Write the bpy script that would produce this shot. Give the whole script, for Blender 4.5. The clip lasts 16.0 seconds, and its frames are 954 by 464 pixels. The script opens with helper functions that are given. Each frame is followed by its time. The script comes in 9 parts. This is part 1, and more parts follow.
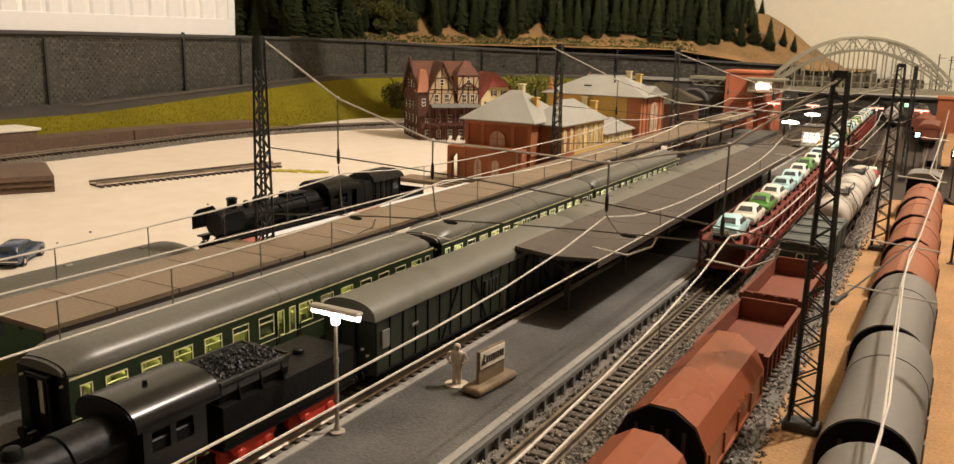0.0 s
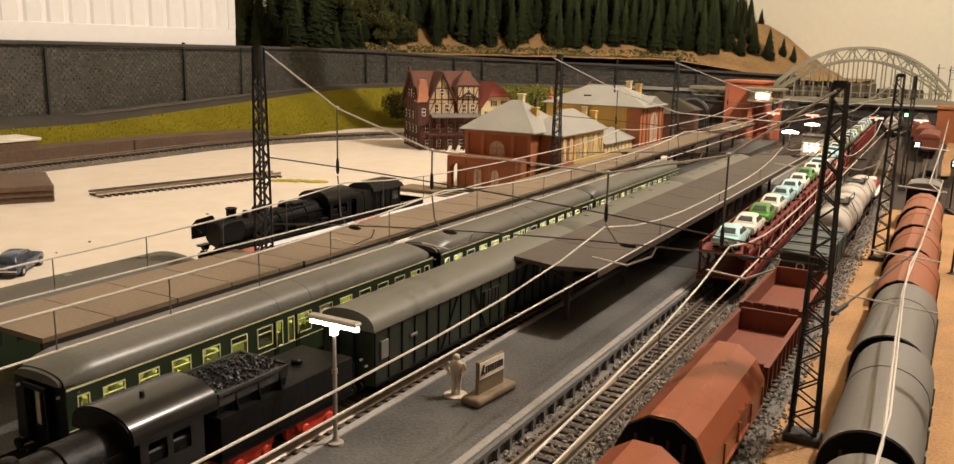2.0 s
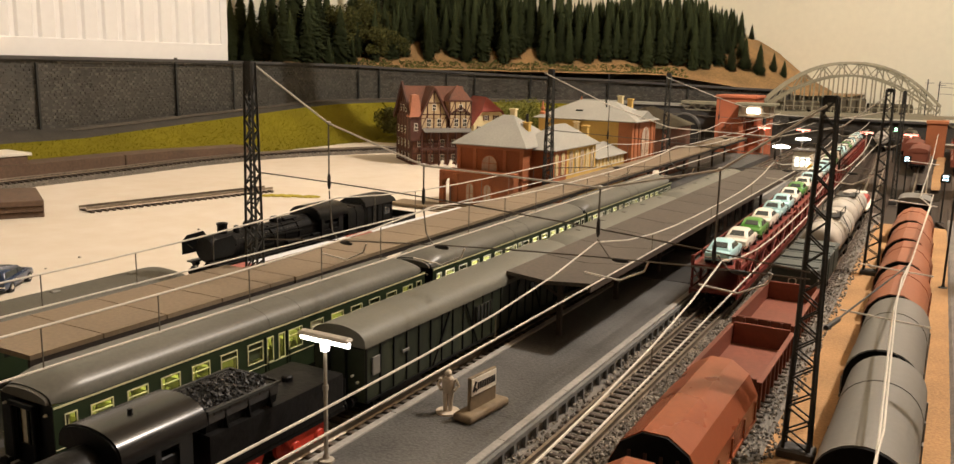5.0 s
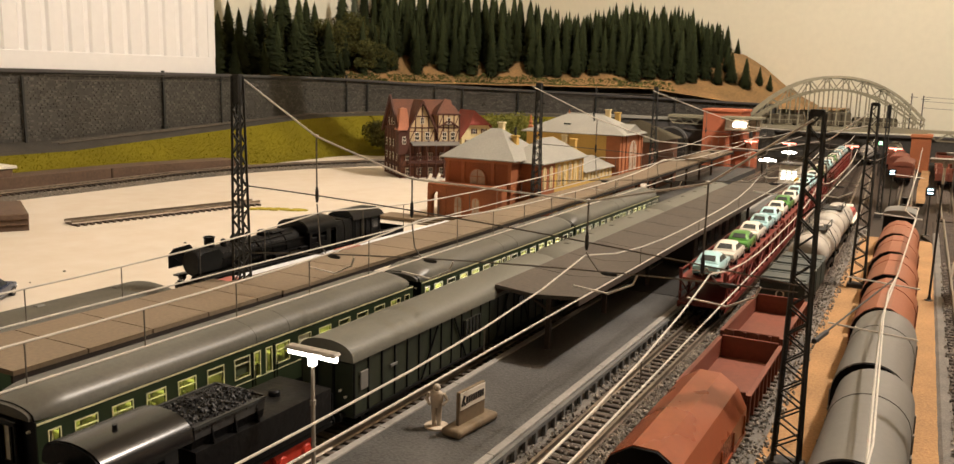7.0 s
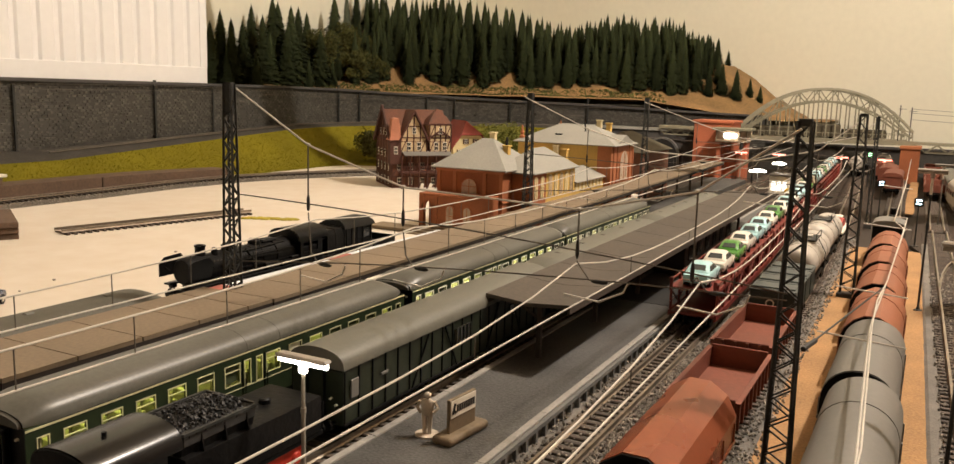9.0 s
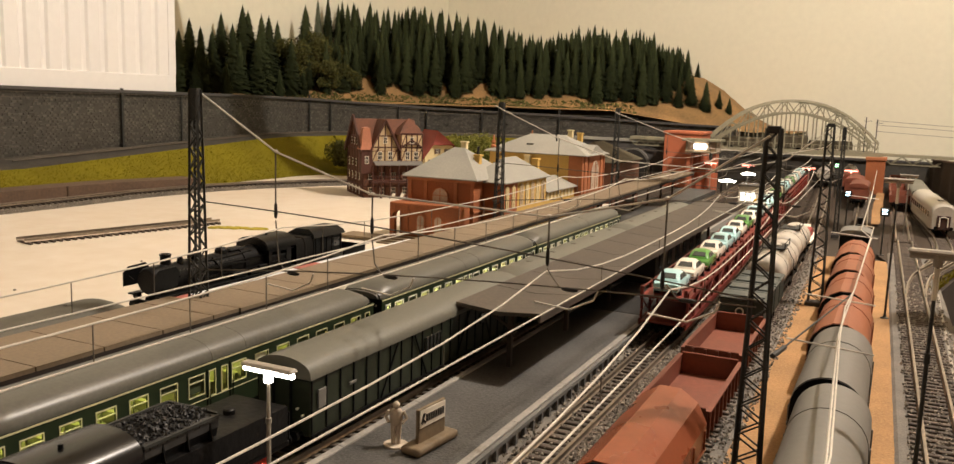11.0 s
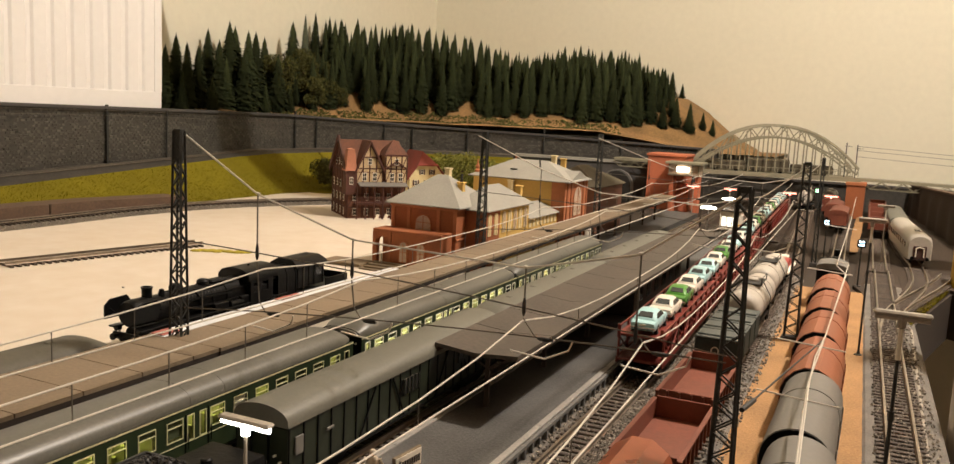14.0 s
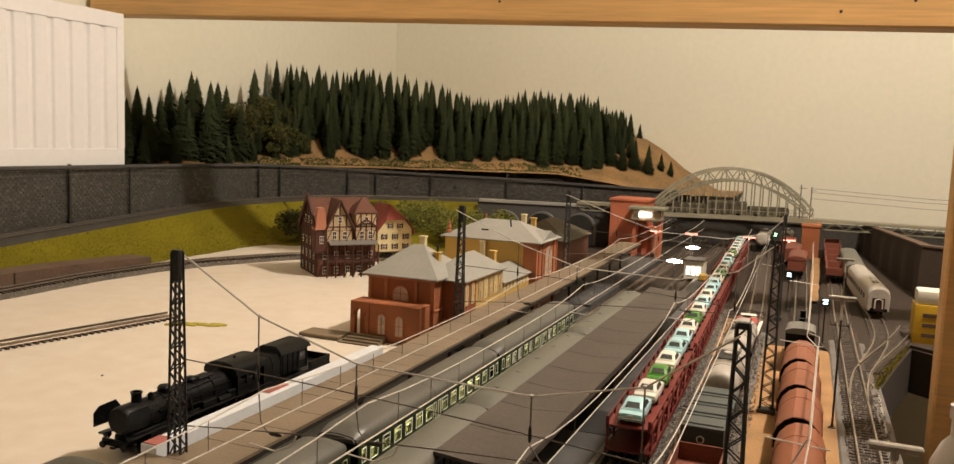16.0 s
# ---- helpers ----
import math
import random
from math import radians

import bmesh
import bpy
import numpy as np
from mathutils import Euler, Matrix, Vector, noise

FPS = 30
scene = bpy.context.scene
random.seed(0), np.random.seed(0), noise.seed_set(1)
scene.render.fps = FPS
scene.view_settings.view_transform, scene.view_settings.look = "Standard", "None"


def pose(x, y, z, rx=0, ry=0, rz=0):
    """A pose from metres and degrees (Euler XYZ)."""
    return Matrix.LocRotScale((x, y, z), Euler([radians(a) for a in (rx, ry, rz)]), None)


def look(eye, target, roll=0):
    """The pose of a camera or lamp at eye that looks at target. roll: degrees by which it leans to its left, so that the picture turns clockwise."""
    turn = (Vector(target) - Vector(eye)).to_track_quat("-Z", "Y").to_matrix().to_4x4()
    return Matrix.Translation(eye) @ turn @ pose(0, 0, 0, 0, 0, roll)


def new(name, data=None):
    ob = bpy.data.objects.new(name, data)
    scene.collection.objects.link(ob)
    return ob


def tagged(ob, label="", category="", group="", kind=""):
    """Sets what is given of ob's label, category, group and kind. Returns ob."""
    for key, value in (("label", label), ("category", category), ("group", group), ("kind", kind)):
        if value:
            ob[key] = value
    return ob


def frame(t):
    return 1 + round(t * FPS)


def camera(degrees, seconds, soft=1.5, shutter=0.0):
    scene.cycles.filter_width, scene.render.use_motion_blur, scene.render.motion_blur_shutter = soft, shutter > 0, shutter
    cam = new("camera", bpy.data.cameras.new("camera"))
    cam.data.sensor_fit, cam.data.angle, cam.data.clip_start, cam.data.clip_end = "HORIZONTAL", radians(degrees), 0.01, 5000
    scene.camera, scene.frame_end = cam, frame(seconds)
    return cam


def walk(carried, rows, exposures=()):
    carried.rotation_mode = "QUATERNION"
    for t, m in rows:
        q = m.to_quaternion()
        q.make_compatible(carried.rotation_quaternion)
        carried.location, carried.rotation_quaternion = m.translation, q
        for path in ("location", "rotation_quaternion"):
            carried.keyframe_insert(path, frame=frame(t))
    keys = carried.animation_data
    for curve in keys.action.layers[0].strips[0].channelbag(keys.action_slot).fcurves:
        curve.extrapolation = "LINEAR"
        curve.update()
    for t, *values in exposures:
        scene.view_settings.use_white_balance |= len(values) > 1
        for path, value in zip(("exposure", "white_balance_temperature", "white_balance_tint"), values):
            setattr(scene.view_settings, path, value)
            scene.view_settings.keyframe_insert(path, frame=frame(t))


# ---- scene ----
cam = camera(58.0, 16.0, soft=1.4)
PATH = [
    (0, (0.059, 0.149, 0.174), (-0.901, 1.848, -0.266), 1.3),
    (0.5, (0.06, 0.149, 0.174), (-0.901, 1.848, -0.261), 1.3),
    (1, (0.059, 0.149, 0.174), (-0.902, 1.849, -0.257), 1.2),
    (1.5, (0.059, 0.149, 0.174), (-0.903, 1.851, -0.249), 1.3),
    (2, (0.059, 0.15, 0.174), (-0.904, 1.852, -0.244), 1.3),
    (2.5, (0.059, 0.15, 0.174), (-0.904, 1.855, -0.236), 1.3),
    (3, (0.06, 0.15, 0.174), (-0.903, 1.856, -0.231), 1.2),
    (3.5, (0.059, 0.151, 0.174), (-0.898, 1.861, -0.226), 1.2),
    (4, (0.059, 0.151, 0.174), (-0.897, 1.862, -0.222), 1.2),
    (6.5, (0.058, 0.152, 0.174), (-0.879, 1.882, -0.187), 1.4),
    (7, (0.058, 0.152, 0.174), (-0.873, 1.886, -0.18), 1.4),
    (7.5, (0.059, 0.151, 0.174), (-0.869, 1.888, -0.176), 1.5),
    (8, (0.059, 0.151, 0.174), (-0.866, 1.891, -0.171), 1.5),
    (8.5, (0.058, 0.152, 0.174), (-0.863, 1.895, -0.162), 1.5),
    (9, (0.059, 0.151, 0.173), (-0.858, 1.898, -0.156), 1.6),
    (9.5, (0.058, 0.153, 0.172), (-0.826, 1.919, -0.149), 1.8),
    (10, (0.059, 0.154, 0.17), (-0.811, 1.927, -0.143), 1.8),
    (12.5, (0.058, 0.155, 0.172), (-0.797, 1.939, -0.117), 2.1),
    (13, (0.058, 0.155, 0.172), (-0.793, 1.943, -0.111), 2.1),
    (13.5, (0.058, 0.156, 0.173), (-0.777, 1.952, -0.102), 2.2),
    (14, (0.063, 0.152, 0.191), (-0.771, 1.948, -0.086), 2.8),
    (14.5, (0.063, 0.156, 0.215), (-0.775, 1.95, -0.062), 2.9),
    (15, (0.056, 0.149, 0.231), (-0.773, 1.953, -0.012), 2.8),
    (15.5, (0.044, 0.136, 0.242), (-0.761, 1.954, 0.025), 2.7),
    (16, (0.04, 0.137, 0.245), (-0.703, 1.981, 0.024), 2.2),
]
walk(cam, [(t, look(eye, aim, roll)) for t, eye, aim, roll in PATH], exposures=((0.0, 0.0), (12.5, 0.0), (14.5, -0.03), (15.0, -0.12), (16.0, -0.25)))

# ---------------------------------------------------------------- world and light
world = bpy.data.worlds.new("room_air")
scene.world = world
world.use_nodes = True
world.node_tree.nodes["Background"].inputs["Color"].default_value = (1.0, 0.80, 0.55, 1)
world.node_tree.nodes["Background"].inputs["Strength"].default_value = 0.008


WARM = (1.0, 0.90, 0.80)
bulb = bpy.data.lights.new("ceiling_bulb_light", "POINT")
bulb.energy, bulb.color, bulb.shadow_soft_size = 101, WARM, 0.03
new("ceiling_bulb_light", bulb).location = (0.43, 1.22, 1.36)


# ---------------------------------------------------------------- materials
def material(name, colour, rough=0.6, metal=0.0, vary=0.25, grain=400.0, blotch=25.0, bump=0.15, tint=None, emit=0.0,
             glow=None, island=0.0, random_tint=0.0, stretch=None, spec=0.5, coat=0.0):
    """Procedural paint, plastic, card or metal: fine grain, broad stains and a little relief."""
    m = bpy.data.materials.new(name)
    m.use_nodes = True
    nt = m.node_tree
    nodes, links = nt.nodes, nt.links
    b = nodes["Principled BSDF"]
    b.inputs["Roughness"].default_value = rough
    b.inputs["Metallic"].default_value = metal
    b.inputs["Specular IOR Level"].default_value = spec
    b.inputs["Coat Weight"].default_value = coat
    co = nodes.new("ShaderNodeTexCoord")
    mp = nodes.new("ShaderNodeMapping")
    if stretch:
        mp.inputs["Scale"].default_value = stretch
    links.new(co.outputs["Object"], mp.inputs["Vector"])
    fine, broad = nodes.new("ShaderNodeTexNoise"), nodes.new("ShaderNodeTexNoise")
    fine.inputs["Scale"].default_value, fine.inputs["Detail"].default_value = grain, 4
    broad.inputs["Scale"].default_value, broad.inputs["Detail"].default_value = blotch, 5
    for n in (fine, broad):
        links.new(mp.outputs["Vector"], n.inputs["Vector"])
    add = nodes.new("ShaderNodeMath")
    add.operation = "ADD"
    links.new(fine.outputs["Fac"], add.inputs[0])
    links.new(broad.outputs["Fac"], add.inputs[1])
    ramp = nodes.new("ShaderNodeMapRange")
    ramp.inputs["From Min"].default_value, ramp.inputs["From Max"].default_value = 0.65, 1.35
    links.new(add.outputs[0], ramp.inputs["Value"])
    mix = nodes.new("ShaderNodeMix")
    mix.data_type = "RGBA"
    dark = tint or tuple(c * (1 - vary) for c in colour)
    light = tuple(min(1, c * (1 + vary * 0.6)) for c in colour)
    mix.inputs["A"].default_value, mix.inputs["B"].default_value = (*dark, 1), (*light, 1)
    links.new(ramp.outputs["Result"], mix.inputs["Factor"])
    out = mix.outputs["Result"]
    if island or random_tint:
        src = nodes.new("ShaderNodeNewGeometry" if island else "ShaderNodeObjectInfo")
        val = nodes.new("ShaderNodeMapRange")
        amount = island or random_tint
        val.inputs["To Min"].default_value, val.inputs["To Max"].default_value = 1 - amount, 1 + amount
        links.new(src.outputs["Random Per Island" if island else "Random"], val.inputs["Value"])
        hsv = nodes.new("ShaderNodeHueSaturation")
        links.new(val.outputs["Result"], hsv.inputs["Value"])
        links.new(out, hsv.inputs["Color"])
        out = hsv.outputs["Color"]
    links.new(out, b.inputs["Base Color"])
    rr = nodes.new("ShaderNodeMapRange")
    rr.inputs["To Min"].default_value, rr.inputs["To Max"].default_value = max(0.05, rough - 0.12), min(1, rough + 0.12)
    links.new(broad.outputs["Fac"], rr.inputs["Value"])
    links.new(rr.outputs["Result"], b.inputs["Roughness"])
    if bump:
        bp = nodes.new("ShaderNodeBump")
        bp.inputs["Strength"].default_value, bp.inputs["Distance"].default_value = bump, 0.0006
        links.new(fine.outputs["Fac"], bp.inputs["Height"])
        links.new(bp.outputs["Normal"], b.inputs["Normal"])
    if emit:
        b.inputs["Emission Color"].default_value = (*(glow or colour), 1)
        b.inputs["Emission Strength"].default_value = emit
    return m


M = dict(
    wall=material("cream_wall_paint", (0.76, 0.735, 0.595), 0.85, vary=0.05, grain=60, blotch=2.2, bump=0.05),
    # Browns of the unseen ceiling and walls, set by how much light they bounce.
    ceiling=material("unseen_ceiling_brown", (0.50, 0.41, 0.30), 0.8, vary=0.2, grain=20, blotch=3, stretch=(1, 9, 1)),
    dim_wall=material("unseen_wall_brown", (0.34, 0.27, 0.20), 0.8, vary=0.2, grain=20, blotch=3),
    floorboard=material("floor_boards", (0.22, 0.15, 0.09), 0.6, grain=30, blotch=3, stretch=(1, 8, 1)),
    radiator=material("radiator_enamel", (0.82, 0.81, 0.79), 0.35, vary=0.04, grain=80, blotch=6, bump=0.02),
    pine=material("pine_wood", (0.78, 0.47, 0.18), 0.50, vary=0.22, grain=28, blotch=5, bump=0.15, stretch=(0.5, 14, 14)),
    board=material("baseboard_brown", (0.038, 0.026, 0.017), 0.85, grain=500, blotch=14),
    sand=material("orange_sand", (0.40, 0.225, 0.095), 0.95, vary=0.40, grain=600, blotch=22, bump=0.5),
    white=material("white_card_ground", (0.67, 0.605, 0.51), 0.75, vary=0.09, grain=45, blotch=4.5, bump=0.06, tint=(0.63, 0.54, 0.42)),
    ballast=material("grey_ballast", (0.180, 0.162, 0.138), 0.9, vary=0.5, grain=700, blotch=40, bump=0.7),
    gravel=material("brown_gravel", (0.125, 0.104, 0.078), 0.95, vary=0.45, grain=420, blotch=22, bump=0.8),
    stone=material("ballast_stone", (0.250, 0.218, 0.178), 0.85, vary=0.3, grain=900, blotch=60, island=0.55),
    sleeper=material("sleeper_plastic", (0.085, 0.062, 0.045), 0.75, vary=0.3, grain=500, blotch=50, random_tint=0.3),
    rail=material("rail_nickel", (0.36, 0.30, 0.235), 0.38, metal=0.85, vary=0.3, grain=300, blotch=60),
    ledge=material("dark_ledge_gravel", (0.060, 0.053, 0.043), 0.9, vary=0.5, grain=420, blotch=30, bump=0.8),
    rail_dull=material("dull_rail", (0.16, 0.135, 0.105), 0.55, metal=0.5, vary=0.3, grain=300, blotch=60),
    asphalt=material("platform_asphalt", (0.088, 0.084, 0.078), 0.62, vary=0.62, grain=650, blotch=30, bump=0.6),
    kerb=material("platform_edge_stone", (0.30, 0.28, 0.25), 0.8, grain=500, blotch=40),
    canopy=material("roofing_felt", (0.080, 0.064, 0.048), 0.7, vary=0.4, grain=420, blotch=26, bump=0.2),
    # Near-black puts the shadow under the brown canopy into its edge beams.
    fascia=material("shadow_dark_fascia", (0.022, 0.014, 0.009), 0.85, vary=0.3, grain=300, blotch=30),
    canopy_brown=material("brown_roofing_felt", (0.215, 0.160, 0.102), 0.85, vary=0.22, grain=500, blotch=14, bump=0.1),
    timber_dark=material("dark_timber", (0.06, 0.042, 0.03), 0.8, grain=300, blotch=40),
    coach_green=material("coach_green_paint", (0.020, 0.033, 0.014), 0.40, vary=0.2, grain=200, blotch=30, bump=0.04),
    van_green=material("van_dark_green_boards", (0.018, 0.024, 0.012), 0.45, vary=0.3, grain=250, blotch=30, bump=0.1),
    coach_roof=material("coach_roof_grey", (0.112, 0.107, 0.088), 0.40, vary=0.22, grain=500, blotch=18, bump=0.08),
    olive_roof=material("dull_olive_roof", (0.085, 0.077, 0.055), 0.65, vary=0.2, grain=500, blotch=18, bump=0.1),
    van_roof=material("van_roof_grey", (0.140, 0.135, 0.108), 0.50, vary=0.14, grain=500, blotch=18, bump=0.08),
    black=material("black_plastic", (0.0055, 0.0055, 0.0055), 0.34, vary=0.4, grain=300, blotch=40, bump=0.2, spec=0.2),
    black_gloss=material("black_cab_gloss", (0.010, 0.0095, 0.009), 0.22, vary=0.3, grain=300, blotch=20, bump=0.05, spec=0.45),
    soot=material("soot_and_shade_black", (0.0065, 0.006, 0.0058), 0.46, vary=0.5, grain=350, blotch=60, bump=0.45, spec=0.15),
    coal=material("coal", (0.020, 0.019, 0.018), 0.55, vary=0.6, grain=300, blotch=90, island=0.6),
    red_wheel=material("red_wheel_plastic", (0.62, 0.055, 0.03), 0.4, grain=200, blotch=50),
    steel=material("grey_steel", (0.32, 0.30, 0.27), 0.4, metal=0.8, grain=300, blotch=40),
    mast=material("mast_dark_paint", (0.028, 0.028, 0.025), 0.6, vary=0.35, grain=400, blotch=60),
    edge=material("edge_concrete", (0.15, 0.145, 0.135), 0.85, grain=500, blotch=40),
    wire=material("catenary_wire", (0.66, 0.61, 0.53), 0.4, metal=0.15, vary=0.15, grain=300, blotch=20),
    wire_dark=material("oxidised_wire", (0.16, 0.14, 0.115), 0.5, metal=0.4, grain=300, blotch=20),
    hood_red=material("hood_red_brown", (0.275, 0.076, 0.033), 0.28, vary=0.14, grain=300, blotch=16, bump=0.05),
    hood_brown=material("hood_brown", (0.30, 0.098, 0.044), 0.48, vary=0.14, grain=300, blotch=16, bump=0.06),
    hood_grey=material("hood_grey", (0.175, 0.165, 0.148), 0.45, vary=0.10, grain=300, blotch=14, bump=0.05),
    wagon_brown=material("wagon_oxide_brown", (0.185, 0.052, 0.027), 0.6, vary=0.25, grain=400, blotch=30),
    wagon_dark=material("wagon_shadow_brown", (0.06, 0.024, 0.017), 0.7, grain=400, blotch=30),
    carrier_red=material("carrier_red_plastic", (0.19, 0.030, 0.020), 0.45, vary=0.18, grain=300, blotch=30),
    tank=material("tank_silver_grey", (0.46, 0.42, 0.36), 0.42, vary=0.18, grain=300, blotch=22, bump=0.05),
    cont_green=material("container_dark_green", (0.035, 0.05, 0.042), 0.55, grain=400, blotch=30),
    cont_grey=material("container_lid_grey", (0.080, 0.090, 0.080), 0.6, grain=400, blotch=30),
    car_blue=material("car_light_blue", (0.46, 0.74, 0.76), 0.3, vary=0.05, grain=200, blotch=30, bump=0.02, coat=0.4),
    car_white=material("car_ivory", (0.82, 0.77, 0.66), 0.3, vary=0.05, grain=200, blotch=30, bump=0.02, coat=0.4),
    car_green=material("car_green", (0.075, 0.27, 0.035), 0.3, vary=0.06, grain=200, blotch=30, bump=0.02, coat=0.4),
    car_navy=material("car_dark_blue", (0.03, 0.05, 0.10), 0.25, vary=0.1, grain=200, blotch=30, bump=0.02, coat=0.5),
    car_glass=material("car_tinted_glass", (0.060, 0.066, 0.064), 0.10, vary=0.1, grain=200, blotch=30, bump=0.0),
    chrome=material("chrome_trim", (0.75, 0.74, 0.72), 0.18, metal=1.0, vary=0.05, bump=0.0),
    rubber=material("black_rubber", (0.02, 0.02, 0.02), 0.8),
    brick=material("station_red_brick", (0.33, 0.104, 0.036), 0.8, vary=0.3, grain=700, blotch=30, bump=0.3),
    brick_trim=material("station_brick_trim", (0.42, 0.15, 0.06), 0.8, vary=0.2, grain=500, blotch=30),
    ochre=material("station_ochre_stucco", (0.64, 0.41, 0.11), 0.8, vary=0.15, grain=500, blotch=26),
    cream=material("cream_window_frame", (0.72, 0.60, 0.34), 0.6, vary=0.1),
    slate=material("slate_roof_grey", (0.305, 0.295, 0.255), 0.75, vary=0.16, grain=500, blotch=22, bump=0.15),
    tile_red=material("red_roof_tiles", (0.27, 0.045, 0.03), 0.7, vary=0.3, grain=600, blotch=40, bump=0.4),
    tile_orange=material("weathered_orange_tiles", (0.42, 0.16, 0.085), 0.7, vary=0.3, grain=600, blotch=40, bump=0.4),
    tile_brown=material("dark_red_brown_tiles", (0.14, 0.050, 0.024), 0.75, vary=0.5, grain=600, blotch=40, bump=0.4),
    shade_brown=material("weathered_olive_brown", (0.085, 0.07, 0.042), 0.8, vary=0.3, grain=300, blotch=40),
    timber=material("half_timber_brown", (0.075, 0.024, 0.014), 0.7, vary=0.25, grain=400, blotch=40),
    house_brown=material("house_brown_boards", (0.15, 0.058, 0.030), 0.75, vary=0.3, grain=400, blotch=40),
    plaster=material("house_plaster", (0.50, 0.38, 0.22), 0.8, vary=0.1, grain=300, blotch=40),
    plaster_yellow=material("house_yellow_plaster", (0.72, 0.61, 0.33), 0.8, vary=0.1, grain=300, blotch=40),
    pane=material("dark_window_pane", (0.03, 0.028, 0.025), 0.15, bump=0.0),
    pane_pale=material("pale_window_pane", (0.48, 0.36, 0.26), 0.3, bump=0.0, blotch=80),
    tower=material("tower_salmon_brick", (0.52, 0.155, 0.075), 0.8, vary=0.2, grain=600, blotch=26),
    bridge=material("bridge_khaki_steel", (0.27, 0.25, 0.17), 0.6, vary=0.22, grain=300, blotch=30),
    blackwall=material("black_embossed_wall", (0.062, 0.058, 0.050), 0.42, vary=0.4, grain=160, blotch=9, bump=0.5),
    wallstone=material("black_wall_stone", (0.090, 0.084, 0.070), 0.32, vary=0.45, grain=300, blotch=40, island=0.45, bump=0.4),
    coping=material("dark_coping", (0.07, 0.065, 0.06), 0.8),
    grass=material("static_grass", (0.190, 0.160, 0.012), 0.95, spec=0.1, vary=0.28, grain=500, blotch=14, bump=0.8),
    blade=material("grass_fibre", (0.195, 0.164, 0.012), 0.95, spec=0.1, vary=0.2, island=0.2),
    hill=material("autumn_hillside", (0.33, 0.19, 0.075), 0.95, vary=0.35, grain=260, blotch=16, bump=0.7, tint=(0.15, 0.095, 0.035)),
    needle=material("spruce_needles", (0.046, 0.057, 0.024), 0.95, spec=0.08, vary=0.45, grain=300, blotch=30, random_tint=0.28),
    needle_far=material("pale_spruce_needles", (0.10, 0.115, 0.07), 0.9, vary=0.3, grain=300, blotch=30),
    foliage=material("broadleaf_foliage", (0.100, 0.100, 0.032), 0.95, spec=0.1, vary=0.3, grain=300, blotch=30, island=0.3),
    bush=material("bright_bush_foliage", (0.20, 0.20, 0.045), 0.95, spec=0.1, vary=0.3, grain=300, blotch=30, island=0.25),
    yard=material("dark_yard_ballast", (0.042, 0.026, 0.015), 0.9, vary=0.45, grain=600, blotch=18, bump=0.7),
    bark=material("bark", (0.075, 0.045, 0.025), 0.9),
    box_brown=material("rusty_brown_boards", (0.13, 0.08, 0.05), 0.85, vary=0.35, grain=260, blotch=25, bump=0.3),
    mustard=material("mustard_foam", (0.44, 0.36, 0.035), 0.95, vary=0.3, grain=300),
    paper=material("white_card", (0.78, 0.72, 0.60), 0.7, vary=0.06),
    signwood=material("sign_grey_brown", (0.20, 0.145, 0.085), 0.7),
    ink=material("dark_lettering_and_arch_shade", (0.02, 0.018, 0.016), 0.6, vary=0.1),
    figure=material("figure_pale_paint", (0.56, 0.47, 0.36), 0.6, vary=0.25, blotch=120),
    lamp_white=material("lamp_tube_glow", (1, 0.95, 0.88), 0.4, emit=16, glow=(1.0, 0.90, 0.78)),
    lamp_soft=material("lamp_head_glow", (1, 0.95, 0.85), 0.4, emit=11, glow=(1.0, 0.93, 0.82)),
    hut_glow=material("hut_window_glow", (1, 0.97, 0.88), 0.4, emit=2.2, glow=(1.0, 0.95, 0.82)),
    lamp_pale=material("lamp_head_unlit", (0.36, 0.32, 0.26), 0.4),
    lamp_red=material("lamp_red_glow", (1, 0.2, 0.15), 0.4, emit=7, glow=(1.0, 0.22, 0.16)),
    lamp_green=material("signal_green_glow", (0.3, 1, 0.4), 0.4, emit=7, glow=(0.35, 1.0, 0.45)),
    lamp_blue=material("signal_blue_white_glow", (0.7, 0.9, 1), 0.4, emit=7, glow=(0.55, 0.85, 1.0)),
    coach_light=material("coach_interior_lamp", (1, 1, 0.5), 0.5, emit=7.0, glow=(0.92, 1.0, 0.26)),
    coach_light_pale=material("coach_interior_lamp_pale", (1, 1, 0.7), 0.5, emit=20.0, glow=(0.95, 1.0, 0.55)),
    coach_inner=material("coach_interior_plastic", (0.40, 0.38, 0.20), 0.6, vary=0.15, blotch=80),
    curtain_white=material("white_blind_and_lit_pane", (0.75, 0.74, 0.62), 0.7),
    green_blind=material("dull_green_blind", (0.045, 0.060, 0.022), 0.8),
    window_frame=material("pale_window_rim", (0.60, 0.57, 0.34), 0.45, vary=0.1),
    flat_red=material("red_flat_load", (0.42, 0.06, 0.05), 0.5),
    yellow=material("yellow_tin", (0.60, 0.36, 0.02), 0.45, vary=0.15, blotch=40),
    curtain=material("dark_cloth", (0.046, 0.028, 0.017), 0.95, vary=0.3, grain=400, blotch=10),
    strip=material("bluish_white_strip", (0.70, 0.71, 0.72), 0.6, vary=0.1, grain=200, blotch=30),
    faded_red=material("faded_red_paper", (0.42, 0.13, 0.10), 0.8, vary=0.25, grain=200, blotch=40),
    bottle=material("white_plastic_bottle", (0.66, 0.63, 0.60), 0.35, vary=0.05),
)


